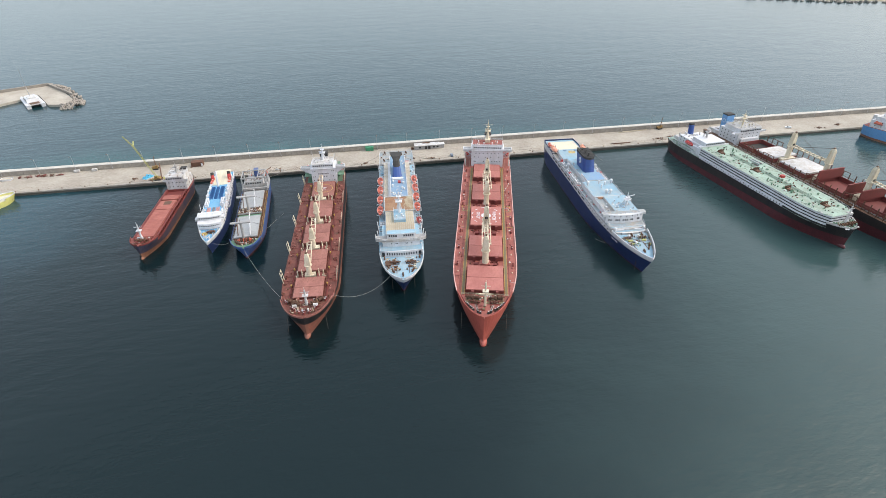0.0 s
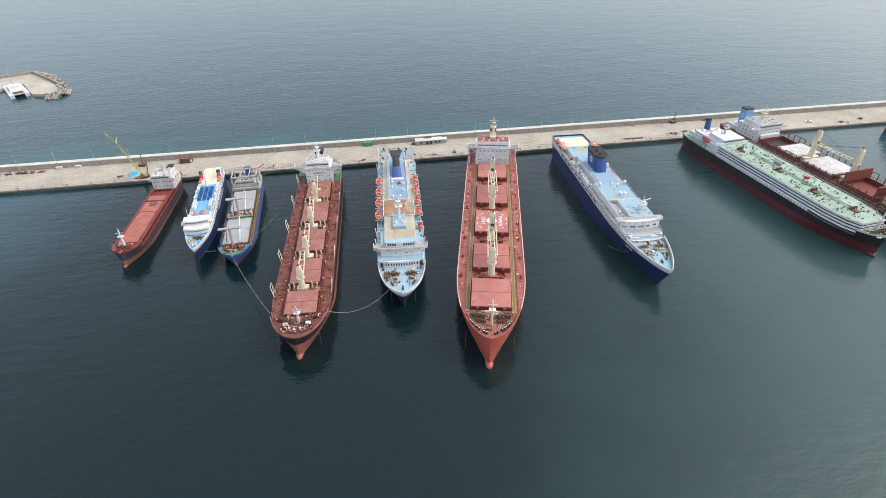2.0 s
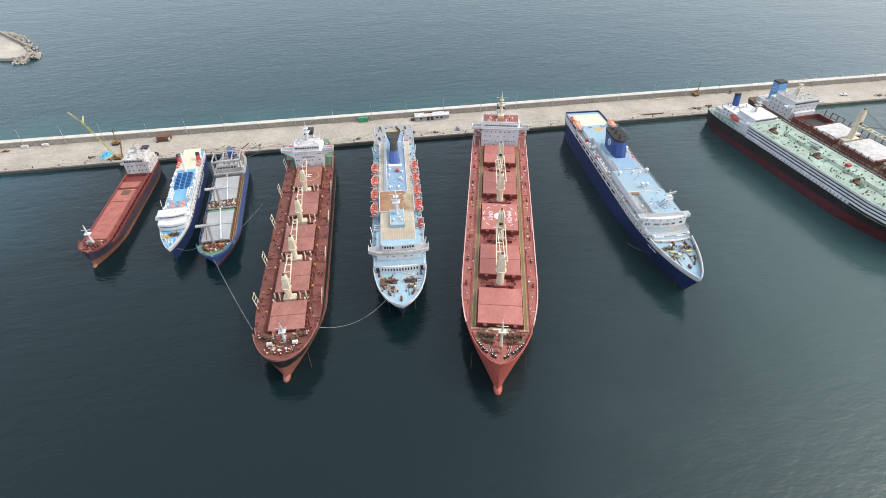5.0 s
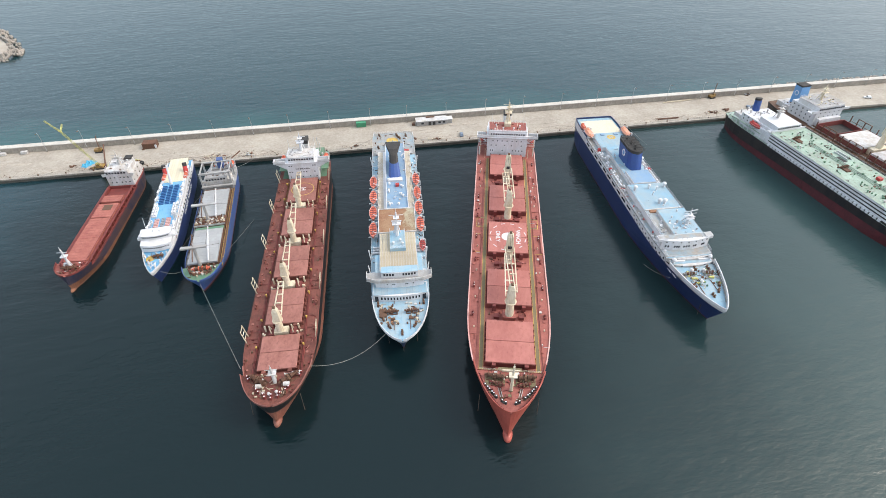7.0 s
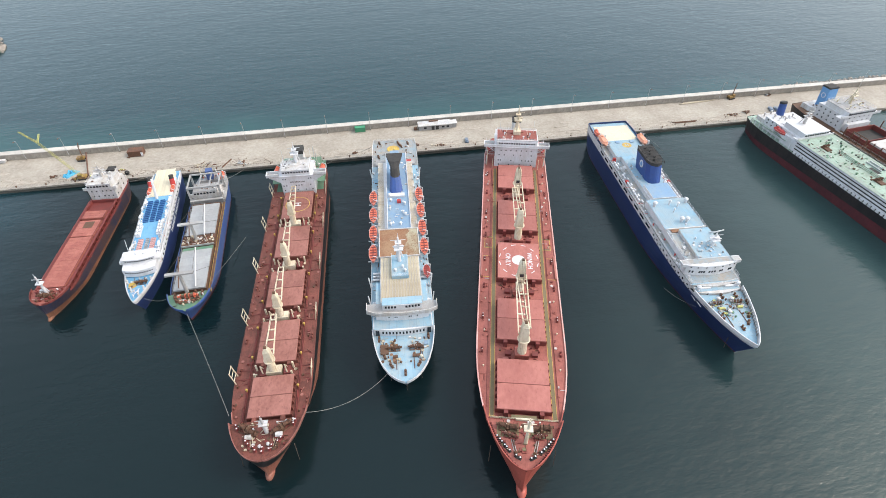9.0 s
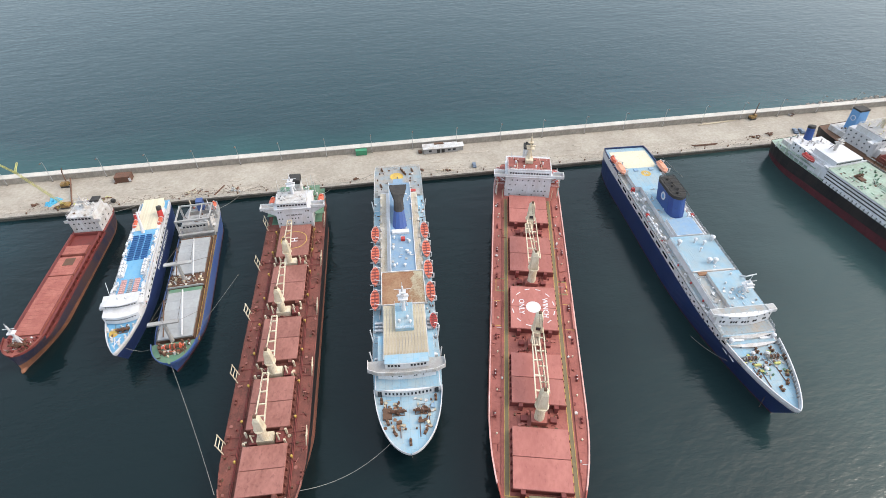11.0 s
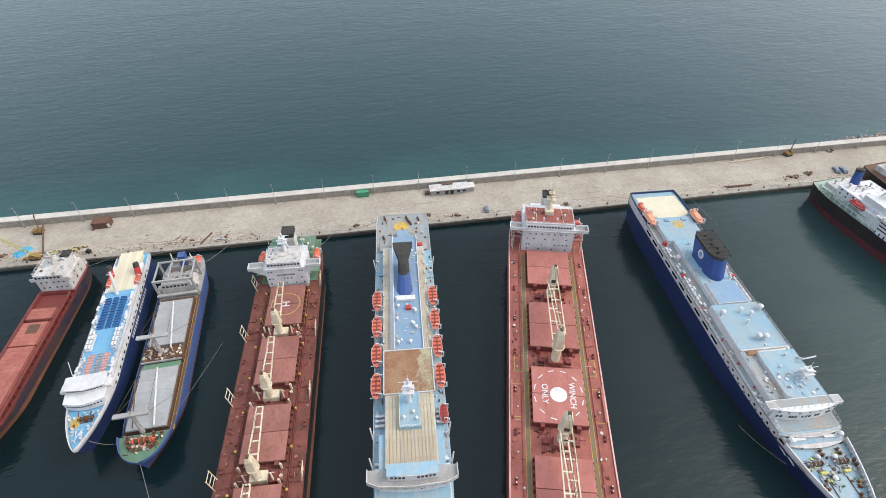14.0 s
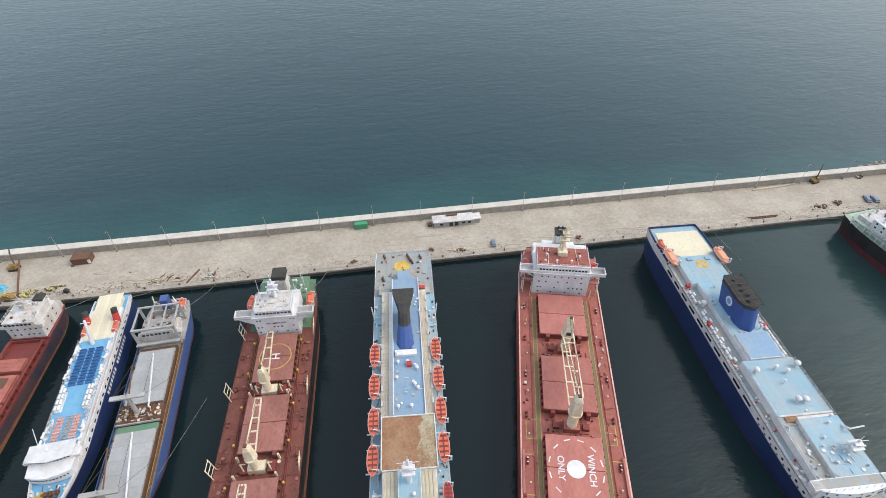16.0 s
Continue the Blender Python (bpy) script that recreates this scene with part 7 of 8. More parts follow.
# ---- black bulk carrier behind it ----
def black_bulker():
    ship, L = ship_at("bulk_carrier", (246, 333), (268, 165), "black hulled bulk carrier with open red holds and cream cranes", "cargo ship")
    h = Hull(ship, L, 25, 10.0, 12.4, 154, entry=0.82, stern=0.8, run=0.1, power=2.3, rake=0, fine=0.7, wl_stern=0.5)
    h.band("boot_topping", -2, 5.4, "boot_dark", "dark red boot topping", steps=3)
    h.band("hull", 5.4, None, "black_hull", "black hull sides", steps=3)
    h.plate("main_deck", 0.3, 154, None, "dark_steel", 0.05)
    h.plate("forecastle_deck", 154, L - 0.3, 12.3, "brown_deck", 0.1)
    for x0, x1, shut in ((34, 46, False), (48, 62, True), (67, 86, True), (92, 112, False), (118, 134, False), (138, 152, False)):
        part("hatch_coaming", boxes((x0, x1, -9, -8.6, 10, 12.6), (x0, x1, 8.6, 9, 10, 12.6), (x0, x0 + 0.4, -8.6, 8.6, 10, 12.6), (x1 - 0.4, x1, -8.6, 8.6, 10, 12.6)), "rust_red", ship)
        if shut:
            for k in range(2):
                a, b = x0 + (x1 - x0) * k / 2, x0 + (x1 - x0) * (k + 1) / 2
                part("hatch_cover", boxes((a + 0.05, b - 0.05, -8.9, 8.9, 12.6, 13.5)), "white_old", ship, "white hatch cover panel")
        else:
            # floor sits at deck level; black in the aftmost paints its shaded depth
            part("hold_floor", boxes((x0 + 0.4, x1 - 0.4, -8.6, 8.6, 10.02, 10.1)), "soot_shade" if x0 < 40 else "rust_red", ship, "dark open cargo hold")
            for e in (x0 + 0.6, x1 - 1.4):
                if x0 > 40:
                    part("folded_cover", boxes((e, e + 0.8, -8.8, 8.8, 12.6, 18.2)), "rust_red", ship, "upright folded dark red hatch cover")
    for x, j in ((63.2, 1), (89.6, -1), (115, 1), (136, -1)):
        part("crane_foundation", boxes((x - 1.8, x + 1.8, -5, 5, 10, 13)), "cream", ship)
        deck_crane(ship, x, 0, 13, 29, j, 23, r=1.5, gap=3.2)
    for x in range(36, 152, 4):
        for s in (1, -1):
            piece("stanchion", "stan9", lambda: boxes((-0.2, 0.2, -0.2, 0.2, 0, 5.2)), "rust", ship, pose(x, s * 11.4, 10))
    for s in (1, -1):
        for z in (11.2, 12.4, 15):
            if z < 15:
                part("rail", boxes((36, 152, s * 11.4 - 0.08, s * 11.4 + 0.08, z, z + 0.16)), "rust", ship)
        for x in (40, 56, 88, 112):
            part("stanchion_bar", boxes((x, x + 8, s * 11.4 - 0.12, s * 11.4 + 0.12, 15.0, 15.3)), "rust", ship)
        part("pipe", rods(((30, s * 10, 10.5), (152, s * 10, 10.5), 0.25), n=6), "zinc", ship)
    house = part("deckhouse", boxes((14, 31, -8.6, 8.6, 10, 17.4), (31, 33, -7, 7, 10, 14)), "white", ship)
    br = part("bridge", boxes((17, 31.4, -8.0, 8.0, 17.4, 19.9), (28, 31.4, -12.4, 12.4, 17.2, 17.5), (31.2, 31.5, -12.4, 12.4, 17.5, 18.5)), "white", ship)
    part("bridge_roof", boxes((16.8, 31.5, -8.1, 8.1, 19.9, 20.05)), "grey", br)
    clutter(ship, 18, 30, -7, 7, 20.05, 30, 131, ("cream", "white_old", "dark_steel", "tan_deck"))
    clutter(ship, 5, 13, -7, 7, 12.6, 24, 132, ("white_old", "dark_steel", "grey"))
    for i in range(12):
        window(br, 31.45, -7.7 + 1.4 * i, 19.0, 0, 1.0, 0.85)
    for z in (11.6, 13.8, 16):
        for s in (1, -1):
            for x in (16, 19, 22, 25, 28):
                window(house, x, s * 8.62, z, 90 * s, 0.7, 0.7)
        for y in (-6, -3, 0, 3, 6):
            window(house, 31.02, y, z + 0.8, 0, 0.6, 0.6)
    part("poop_house", boxes((4, 14, -7.5, 7.5, 10, 12.6)), "white_old", ship)
    funnel = part("funnel", prism(bmesh.new(), [(8, -3.2), (13, -3.2), (13, 3.2), (8, 3.2)], 12.0, 22.6, [(7.2, -2.8), (11.8, -2.8), (11.8, 2.8), (7.2, 2.8)]), "funnel_sky", ship, "sky blue funnel with a round white emblem")
    part("funnel_top", boxes((7.1, 11.9, -2.9, 2.9, 22.6, 23.4)), "soot_shade", funnel)
    for s in (1, -1):
        e = part("emblem", ring(0, 0, 0, 1.0, 0.35), "white", funnel)
        e.matrix_basis = pose(9.9, s * 3.05, 18.8, -90 * s)
    radar_mast(ship, 23, 0, 20.05, 8.0, "cream")
    for x, y in ((19, 5), (20, -5), (26, 3), (27, -4)):
        vent(ship, x, y, 20.05, 0.5, 1.3, "cream")
    railing("railing", ship, [(31.3, -7.9, 20.05), (31.3, 7.9, 20.05), (17, 7.9, 20.05), (17, -7.9, 20.05), (31.3, -7.9, 20.05)], "white")


black_bulker()


# ---- blue coaster farther along the quay ----
def blue_coaster():
    ship, L = ship_at("coaster", (364, 326), (396, 246), "blue hulled coaster with white deckhouse and red hatches", "cargo ship")
    h = Hull(ship, L, 16, 6.5, 8.5, 77, z_stern=8.2, poop=18, entry=0.84, stern=0.8, run=0.1)
    h.band("boot_topping", -2, 1.5, "boot_rust", steps=2)
    h.band("hull", 1.5, None, "funnel_sky", "weathered blue hull sides", steps=3)
    h.plate("main_deck", 0.3, 77, None, "red_deck", 0.05)
    h.plate("forecastle_deck", 77, L - 0.3, 8.4, "red_deck", 0.1)
    for x0, x1 in ((20, 44), (48, 74)):
        hatch(ship, x0, x1, 11, 6.5, 9.0, "red_hatch", "rust_red", lug=False)
    wheelhouse(ship, 4, 17, 6.6, 8.2, 16.0, "white", 8.0)
    part("funnel", boxes((2, 5, -1.6, 1.6, 8.2, 15.5)), "white_old", ship)
    radar_mast(ship, 11, 0, 16.1, 6)
    lifeboat(ship, 9, -7.2, 11, 5.5, 2.2, "orange")
    for x, y in ((7, 3), (9, -3), (13, 4)):
        vent(ship, x, y, 16.1, 0.5, 1.3)


blue_coaster()


def cream_boat():
    ship, L = ship_at("work_boat", (-226, 300), (-211.5, 320), "pale yellow work boat moored against the quay", "boat")
    h = Hull(ship, L, 9, 3.2, 4.2, 17, entry=0.6, stern=0.8, run=0.1, rake=2)
    h.band("hull", -1, None, "yellow_green", steps=3)
    h.plate("deck", 0.3, L - 0.3, 3.2, "cream_deck", 0.1)
    h.bulwark("bulwark", 12, L - 0.05, 0.6, "white", z=4.2, thick=0.2)
    part("cabin", boxes((4, 11, -2.8, 2.8, 3.2, 6)), "white", ship)


cream_boat()


# ---- things on the quay ----
def on_pier(x, y, z=2.0, turn=0.0):
    return PIER @ pose(x, y, z, 0, 0, turn)


def lamp_post(x, y=26.3):
    t = thing("street_lamp", on_pier(x, y), "slim galvanised lamp post standing by the breakwater wall", "street lamp", "lamps along the breakwater")
    part("base", boxes((-0.35, 0.35, -0.35, 0.35, 0, 0.6)), "concrete_edge", t)
    part("pole", rods(((0, 0, 0.4), (0, 0, 10.4), 0.13, 0.08), n=8), "zinc", t)
    part("arm", rods(((0, 0, 10.3), (0, -0.4, 10.9), 0.07), ((0, -0.4, 10.9), (0, -1.6, 11.1), 0.06), n=6), "zinc", t)
    part("lamp_head", boxes((-0.22, 0.22, -2.3, -1.4, 11.0, 11.2)), "dark_steel", t)
    return t


first = lamp_post(-146.8)
for x in (-256, -233, -211, -189, -167, -122.5, -101.3, -80, -59.5, -39.3, -17, 6, 27, 50, 73.4, 96.3, 119.9, 142.1, 165, 188, 211, 234, 258, 281, 304, 327, 350, 374, 398):
    copy_thing(first, on_pier(x, 26.3))


def site_office():
    t = thing("site_office", on_pier(32, 20.4), "long grey prefabricated office with a white flat roof", "cabin")
    body = part("wall", boxes((0, 17.5, 0, 4.4, 0, 2.8), (17.5, 20.6, 0.6, 4.0, 0, 2.6)), "grey", t)
    part("roof", boxes((-0.4, 17.8, -0.5, 4.8, 2.8, 3.05), (17.8, 21.0, 0.2, 4.4, 2.6, 2.8)), "white_old", t)
    part("roof_unit", boxes((5.8, 10.8, 3.4, 4.4, 3.05, 3.6)), "dark_steel", t)
    # black slabs paint the shade of the two open doorways
    for x in (6.8, 9.2):
        part("door", boxes((x, x + 1.6, -0.08, 0.02, 0.05, 2.2)), "soot_shade", t)
    for x in (2.6, 12.4, 15.0):
        part("window", boxes((x, x + 1.5, -0.07, 0.02, 1.0, 2.0)), "glass", t)
    part("plinth", boxes((-0.2, 17.7, -0.3, 4.5, 0, 0.15)), "concrete_edge", t)
    part("air_unit", boxes((-2.6, -0.8, 1.0, 2.6, 0, 1.3)), "dark_steel", t)
    for i in range(18):
        piece("roof_rib", "rib", lambda: boxes((-0.05, 0.05, -0.4, 4.7, 0, 0.06)), "zinc", t, pose(0.3 + i, 0, 3.05))


site_office()


def container(name, m, l, w, h, colour, label):
    t = thing(name, m, label, "container")
    part("body", boxes((0, l, 0, w, 0.15, h)), colour, t)
    for i in range(int(l / 0.6)):
        for y in (-0.05, w - 0.03):
            piece("corrugation", ("corr", colour, h), lambda: boxes((0, 0.3, 0, 0.08, 0.2, h - 0.1)), colour, t, pose(0.15 + 0.6 * i, y, 0))
    part("roof", boxes((-0.06, l + 0.06, -0.08, w + 0.08, h, h + 0.12)), colour, t)
    return t


g = container("storage_container", on_pier(-2.2, 24.6), 5.5, 2.3, 2.6, "green_paint", "green steel storage box against the breakwater wall")
r = container("container", on_pier(-116.5, 19.6), 7.0, 4.4, 3.0, "rust", "rusty brown steel hut with a white door panel")
part("door_panel", boxes((6.2, 7.12, -0.12, 0.3, 0.5, 2.4)), "white", r)
part("skid", boxes((-0.6, 0.6, -0.6, 0.2, 0, 0.5)), "dark_steel", r)


def car(m, colour, label, l=4.3, w=1.75):
    t = thing("car", m, label, "car")
    bm = bmesh.new()
    prism(bm, [(-l / 2, -w / 2 + 0.1), (-l / 2 + 0.2, -w / 2), (l / 2 - 0.25, -w / 2), (l / 2, -w / 2 + 0.25), (l / 2, w / 2 - 0.25), (l / 2 - 0.25, w / 2), (-l / 2 + 0.2, w / 2), (-l / 2, w / 2 - 0.1)], 0.3, 0.9)
    prism(bm, [(-l * 0.42, -w * 0.46), (l * 0.2, -w * 0.46), (l * 0.2, w * 0.46), (-l * 0.42, w * 0.46)], 0.9, 1.45, [(-l * 0.34, -w * 0.38), (l * 0.06, -w * 0.38), (l * 0.06, w * 0.38), (-l * 0.34, w * 0.38)])
    part("body", bm, colour, t)
    part("windscreen", prism(bmesh.new(), [(l * 0.1, -w * 0.4), (l * 0.215, -w * 0.4), (l * 0.215, w * 0.4), (l * 0.1, w * 0.4)], 0.95, 1.4, [(l * 0.04, -w * 0.36), (l * 0.08, -w * 0.36), (l * 0.08, w * 0.36), (l * 0.04, w * 0.36)]), "glass", t)
    for sx in (-0.3, 0.3):
        for sy in (-1, 1):
            part("wheel", rods(((sx * l, sy * (w / 2 - 0.12), 0.32), (sx * l, sy * (w / 2 + 0.02), 0.32), 0.32), n=14), "tyre", t)
    return t


car(on_pier(55.3, 5.8, turn=85), "car_blue", "dark blue grey car parked near the quay edge")
car(on_pier(314, 9.3, turn=160), "car_white", "white car parked on the quay")
car(on_pier(233, 9.2, turn=70), "car_blue", "grey blue pickup parked on the quay", 5.4, 2.0)
car(on_pier(236.4, 8.6, turn=75), "car_blue", "grey blue van parked beside a pickup", 5.6, 2.1)


def excavator(m, boom, label):
    """Tracks, body, cab, and a boom through the given points."""
    t = thing("excavator", m, label, "excavator")
    for s in (-1, 1):
        part("track", boxes((-1.8, 1.8, s * 1.1 - 0.3, s * 1.1 + 0.3, 0, 0.8)), "tyre", t)
    part("body", boxes((-1.9, 1.4, -1.3, 1.3, 0.9, 2.0)), "old_yellow", t)
    part("cab", boxes((0.2, 1.6, -1.25, -0.1, 1.4, 2.9)), "old_yellow", t)
    bm = bmesh.new()
    for p, q in zip(boom, boom[1:]):
        rod(bm, p, q, 0.3, 0.2, n=6)
    part("boom", bm, "dark_steel", t)
    return t


excavator(on_pier(-139, 21), [(0.5, 0.5, 1.6), (-0.8, 3.5, 5.5), (-0.4, 4.2, 7.5)], "old yellow excavator parked by the breakwater wall")
excavator(on_pier(218.4, 26.0, turn=10), [(0.5, 0, 1.6), (3.2, 2.0, 8.2)], "small excavator with a raised dark boom")


def beam(name, p, q, r, colour, label, category="beam"):
    t = thing(name, PIER @ Matrix.Translation(p), label, category)
    part("bar", rods(((0, 0, 0), tuple(Vector(q) - Vector(p)), r), n=8), colour, t)
    return t


beam("steel_beam", (-130.8, 3.4, 2.2), (-136.6, 22.8, 5.2), 0.35, "rust", "rusty steel boom propped on the quay", "beam")
beam("timber", (-68.5, 2.0, 2.2), (-65.0, 9.0, 2.2), 0.35, "rust", "weathered brown timber lying on the quay", "timber")
for y, x0, x1 in ((24.2, 184.9, 203), (25.0, 188, 208.3), (24.6, 186, 205), (5.2, 171, 185.2), (4.4, 172, 184)):
    beam("pipe", (x0, y, 2.25), (x1, y + (0.9 if y > 20 else -0.2), 2.25), 0.25, "tan_deck" if y > 20 else "rust", "long steel pipe lying along the quay", "pipe")


def yellow_boom():
    """A tall lattice crane on a carrier, its boom raised over the water, with a short back strut."""
    t = thing("mobile_crane", on_pier(-133.0, 3.8), "tall pale yellow lattice crane standing at the quay edge", "crane")
    for s in (-1, 1):
        part("track", boxes((-1.9, 1.9, s * 1.3 - 0.35, s * 1.3 + 0.35, 0, 0.8)), "tyre", t)
    part("carrier", boxes((-1.6, 1.6, -1.5, 1.5, 0.8, 1.9), (-1.5, 0.2, -1.4, 0.0, 1.9, 3.0)), "old_yellow", t)
    bm = bmesh.new()
    a, b, c, d = Vector((0, -0.5, 1.6)), Vector((-2.8, -12.5, 27.5)), Vector((-5.1, -16.2, 35.0)), Vector((-4.3, -6.3, 28.2))
    for p, q, w in ((a, b, 0.42), (b, c, 0.28), (b, d, 0.28)):
        side = (q - p).normalized().cross(Vector((0, 1, 0.3))).normalized() * w
        up = (q - p).normalized().cross(side).normalized() * w
        corners = [side + up, side - up, -side - up, -side + up]
        for o in corners:
            rod(bm, p + o, q + o * 0.7, 0.07, n=5)
        n = max(3, int((q - p).length / 1.3))
        for i in range(n):
            u, v = p.lerp(q, i / n), p.lerp(q, (i + 1) / n)
            for k in range(4):
                rod(bm, u + corners[k] * 0.9, v + corners[(k + 1) % 4] * 0.9, 0.035, n=4)
    part("boom", bm, "yellow_green", t)


yellow_boom()


def pile(x, y, rx, ry, h, colours, n, seed, label, name="scrap_pile", turn=0):
    """A heap of bent plates, bars and drums."""
    t = thing(name, on_pier(x, y, turn=turn), label, "scrap")
    rnd = random.Random(seed)
    for i in range(n):
        px, py = rnd.gauss(0, rx / 2.2), rnd.gauss(0, ry / 2.2)
        k = math.exp(-(px / rx) ** 2 - (py / ry) ** 2)
        bm = bmesh.new()
        if rnd.random() < 0.5:
            l = rnd.uniform(0.5, 1.8)
            box(bm, -l / 2, l / 2, -rnd.uniform(0.15, 0.6), 0.3, 0, rnd.uniform(0.1, 0.6))
        else:
            rod(bm, (-rnd.uniform(0.4, 1.6), 0, 0.2), (rnd.uniform(0.4, 1.6), rnd.uniform(-0.5, 0.5), rnd.uniform(0.1, 0.5)), rnd.uniform(0.07, 0.22), n=6)
        o = part("scrap_piece", bm, rnd.choice(colours), t)
        o.matrix_basis = pose(px, py, h * k * rnd.random(), 0, 0, rnd.uniform(0, 360))
    return t


pile(-127.4, 5.2, 3.2, 2.2, 1.2, ["rust", "dark_steel", "yellow_green"], 22, 1, "heap of dark rusty scrap metal near the quay edge")
pile(-120.2, 6.2, 3.6, 1.6, 1.0, ["yellow_green", "yellow_green", "rust", "dark_steel"], 20, 2, "heap of yellow and rusty scrap bars", turn=30)
pile(-136.5, 4.0, 1.2, 0.9, 0.6, ["old_yellow", "yellow_green", "rust"], 10, 3, "yellow scrap parts near the quay edge")
pile(-59.8, 4.6, 3.4, 2.2, 0.7, ["rust", "tan_deck", "zinc"], 18, 4, "scattered rusty debris on the quay")
pile(-78, 5.5, 6, 2.6, 0.3, ["rust", "tan_deck", "stone"], 22, 5, "scattered stones and rusty debris")
pile(-148.4, 7.0, 2.0, 0.9, 0.6, ["dark_steel", "rust"], 10, 6, "low dark heap of scrap steel", turn=30)
pile(-3.3, 3.6, 1.6, 0.8, 0.5, ["dark_steel", "rust"], 8, 7, "dark coil of steel scrap by the edge")
pile(217.6, 8.9, 2.4, 1.4, 1.0, ["rust", "dark_steel"], 14, 8, "heap of rusty machine parts")
pile(208, 7.5, 5.0, 1.6, 0.5, ["rust", "stone", "tan_deck"], 20, 9, "row of broken timber and rubble")
pile(336.5, 4.6, 3.0, 1.4, 0.7, ["rust", "dark_steel"], 12, 10, "dark rusty debris by the quay edge")
pile(354.8, 7.8, 2.2, 1.4, 1.2, ["dark_steel", "rust"], 12, 11, "dark machine parts on the quay")
pile(243, 26.0, 2.6, 0.8, 0.7, ["dark_steel", "zinc"], 12, 12, "long dark trailer parts by the wall")
pile(40, 4.2, 6.0, 0.8, 0.3, ["dark_steel", "rust", "tan_deck"], 16, 13, "low scattered debris along the quay edge")
pile(29.0, 6.0, 1.0, 0.8, 0.4, ["dark_steel", "rust"], 7, 14, "small dark heap of ropes")
pile(92, 4.0, 2.0, 0.8, 0.4, ["dark_steel", "rust"], 9, 15, "small dark debris by the edge")
for i, x in enumerate((-221, -216, -210.5, -207, -202, -197)):
    pile(x, 22.6, 1.6, 1.0, 0.9, ["rust", "dark_steel", "rust_red"], 10, 20 + i, "dark rusty machine part by the wall")
for x in (-190, -179.3):
    container("tank", on_pier(x, 24.8), 3.2, 1.6, 1.4, "white_old", "small white tank beside the breakwater wall")


def tyre_roll(x, y):
    t = thing("tyre", on_pier(x, y), "large black tyre fender lying on the quay", "tyre")
    bm = bmesh.new()
    n, k = 18, 8
    vs = [[bm.verts.new(((0.75 + 0.35 * math.cos(2 * math.pi * j / k)) * math.cos(2 * math.pi * i / n), 0.7 * math.sin(2 * math.pi * j / k), 1.1 + (0.75 + 0.35 * math.cos(2 * math.pi * j / k)) * math.sin(2 * math.pi * i / n))) for j in range(k)] for i in range(n)]
    for i in range(n):
        for j in range(k):
            bm.faces.new((vs[i][j], vs[(i + 1) % n][j], vs[(i + 1) % n][(j + 1) % k], vs[i][(j + 1) % k]))
    part("tread", bm, "tyre", t)


tyre_roll(-113.0, 3.8)


def blue_tarp():
    t = thing("tarpaulin", on_pier(-140.6, 8.6, turn=60), "crumpled bright blue tarpaulin over gear on the quay", "tarpaulin")
    bm = bmesh.new()
    n = 22
    g = []
    for i in range(n + 1):
        row = []
        for j in range(n + 1):
            u, v = i / n * 2 - 1, j / n * 2 - 1
            e = max(0.0, 1 - (u * u) ** 1.5) * max(0.0, 1 - (v * v) ** 1.5)
            k = noise.noise((u * 2.2, v * 2.2, 3.0)) * 0.9 + noise.noise((u * 6, v * 6, 1.0)) * 0.35
            row.append(bm.verts.new((u * 3.6 + 0.5 * noise.noise((v * 3, 0, 7)), v * 2.1 + 0.5 * noise.noise((u * 3, 5, 0)), max(0.02, e * (1.2 + 1.9 * k)))))
        g.append(row)
    for i in range(n):
        for j in range(n):
            bm.faces.new((g[i][j], g[i + 1][j], g[i + 1][j + 1], g[i][j + 1]))
    part("cover", bm, "tarp_blue", t)


blue_tarp()


def skiff(m):
    t = thing("boat", m, "small white boat laid up on the quay", "boat")
    h = Hull(t, 7.5, 2.8, 1.3, 1.5, 6.5, entry=0.55, stern=0.85, rake=0.8)
    h.band("hull", 0.05, None, "white", steps=3)
    h.plate("thwart_floor", 0.2, 7.2, 0.9, "tan_deck", 0.15)


skiff(on_pier(-231, 20.8))


# ---- mooring ropes ----
def rope(p, q, sag, r=0.09, label="pale mooring rope hanging between two ships", colour="rope"):
    p, q = Vector(p), Vector(q)
    n = 16
    pts = [p.lerp(q, i / n) - Vector((0, 0, 4 * sag * (i / n) * (1 - i / n))) for i in range(n + 1)]
    t = thing("mooring_rope", Matrix.Translation(p), label, "rope")
    part("strand", tube(bmesh.new(), [a - p for a in pts], r), colour, t)


rope((-65.0, 230.0, 5.5), (-42.0, 182.5, 10.6), 2.6, 0.075)
rope((-20.2, 180.5, 10.5), (4.2, 190.0, 10.8), 5.0, 0.075)
rope((-59.0, 244, 5.5), (-50.9, 276.4, -0.3), 0.2, 0.06, "taut mooring rope running into the water")
rope((-84.0, 239.5, 7.5), (-72.8, 236.2, 6.6), 2.0, 0.06)
rope((113.2, 204, 7), (111.2, 221.2, -0.3), 1.0, 0.06, "mooring rope running into the water")
rope((150.5, 330.5, 2.4), (155.6, 308.1, -0.3), 0.3, 0.06, "mooring rope running from the quay into the water")
rope((26.0, 319, 12.0), (45.0, 329.5, 2.3), 1.6, 0.06, "mooring rope from ship to quay")
rope((7.0, 320.5, 12.0), (-14.0, 329.0, 2.3), 1.8, 0.06, "mooring rope from ship to quay")
rope((-17.0, 312, 9.0), (-13.0, 329.5, 2.3), 1.0, 0.06, "mooring rope from ship to quay")
rope((-63.0, 310, 6.8), (-55.0, 328.5, 2.3), 0.8, 0.06, "mooring rope from ship to quay")
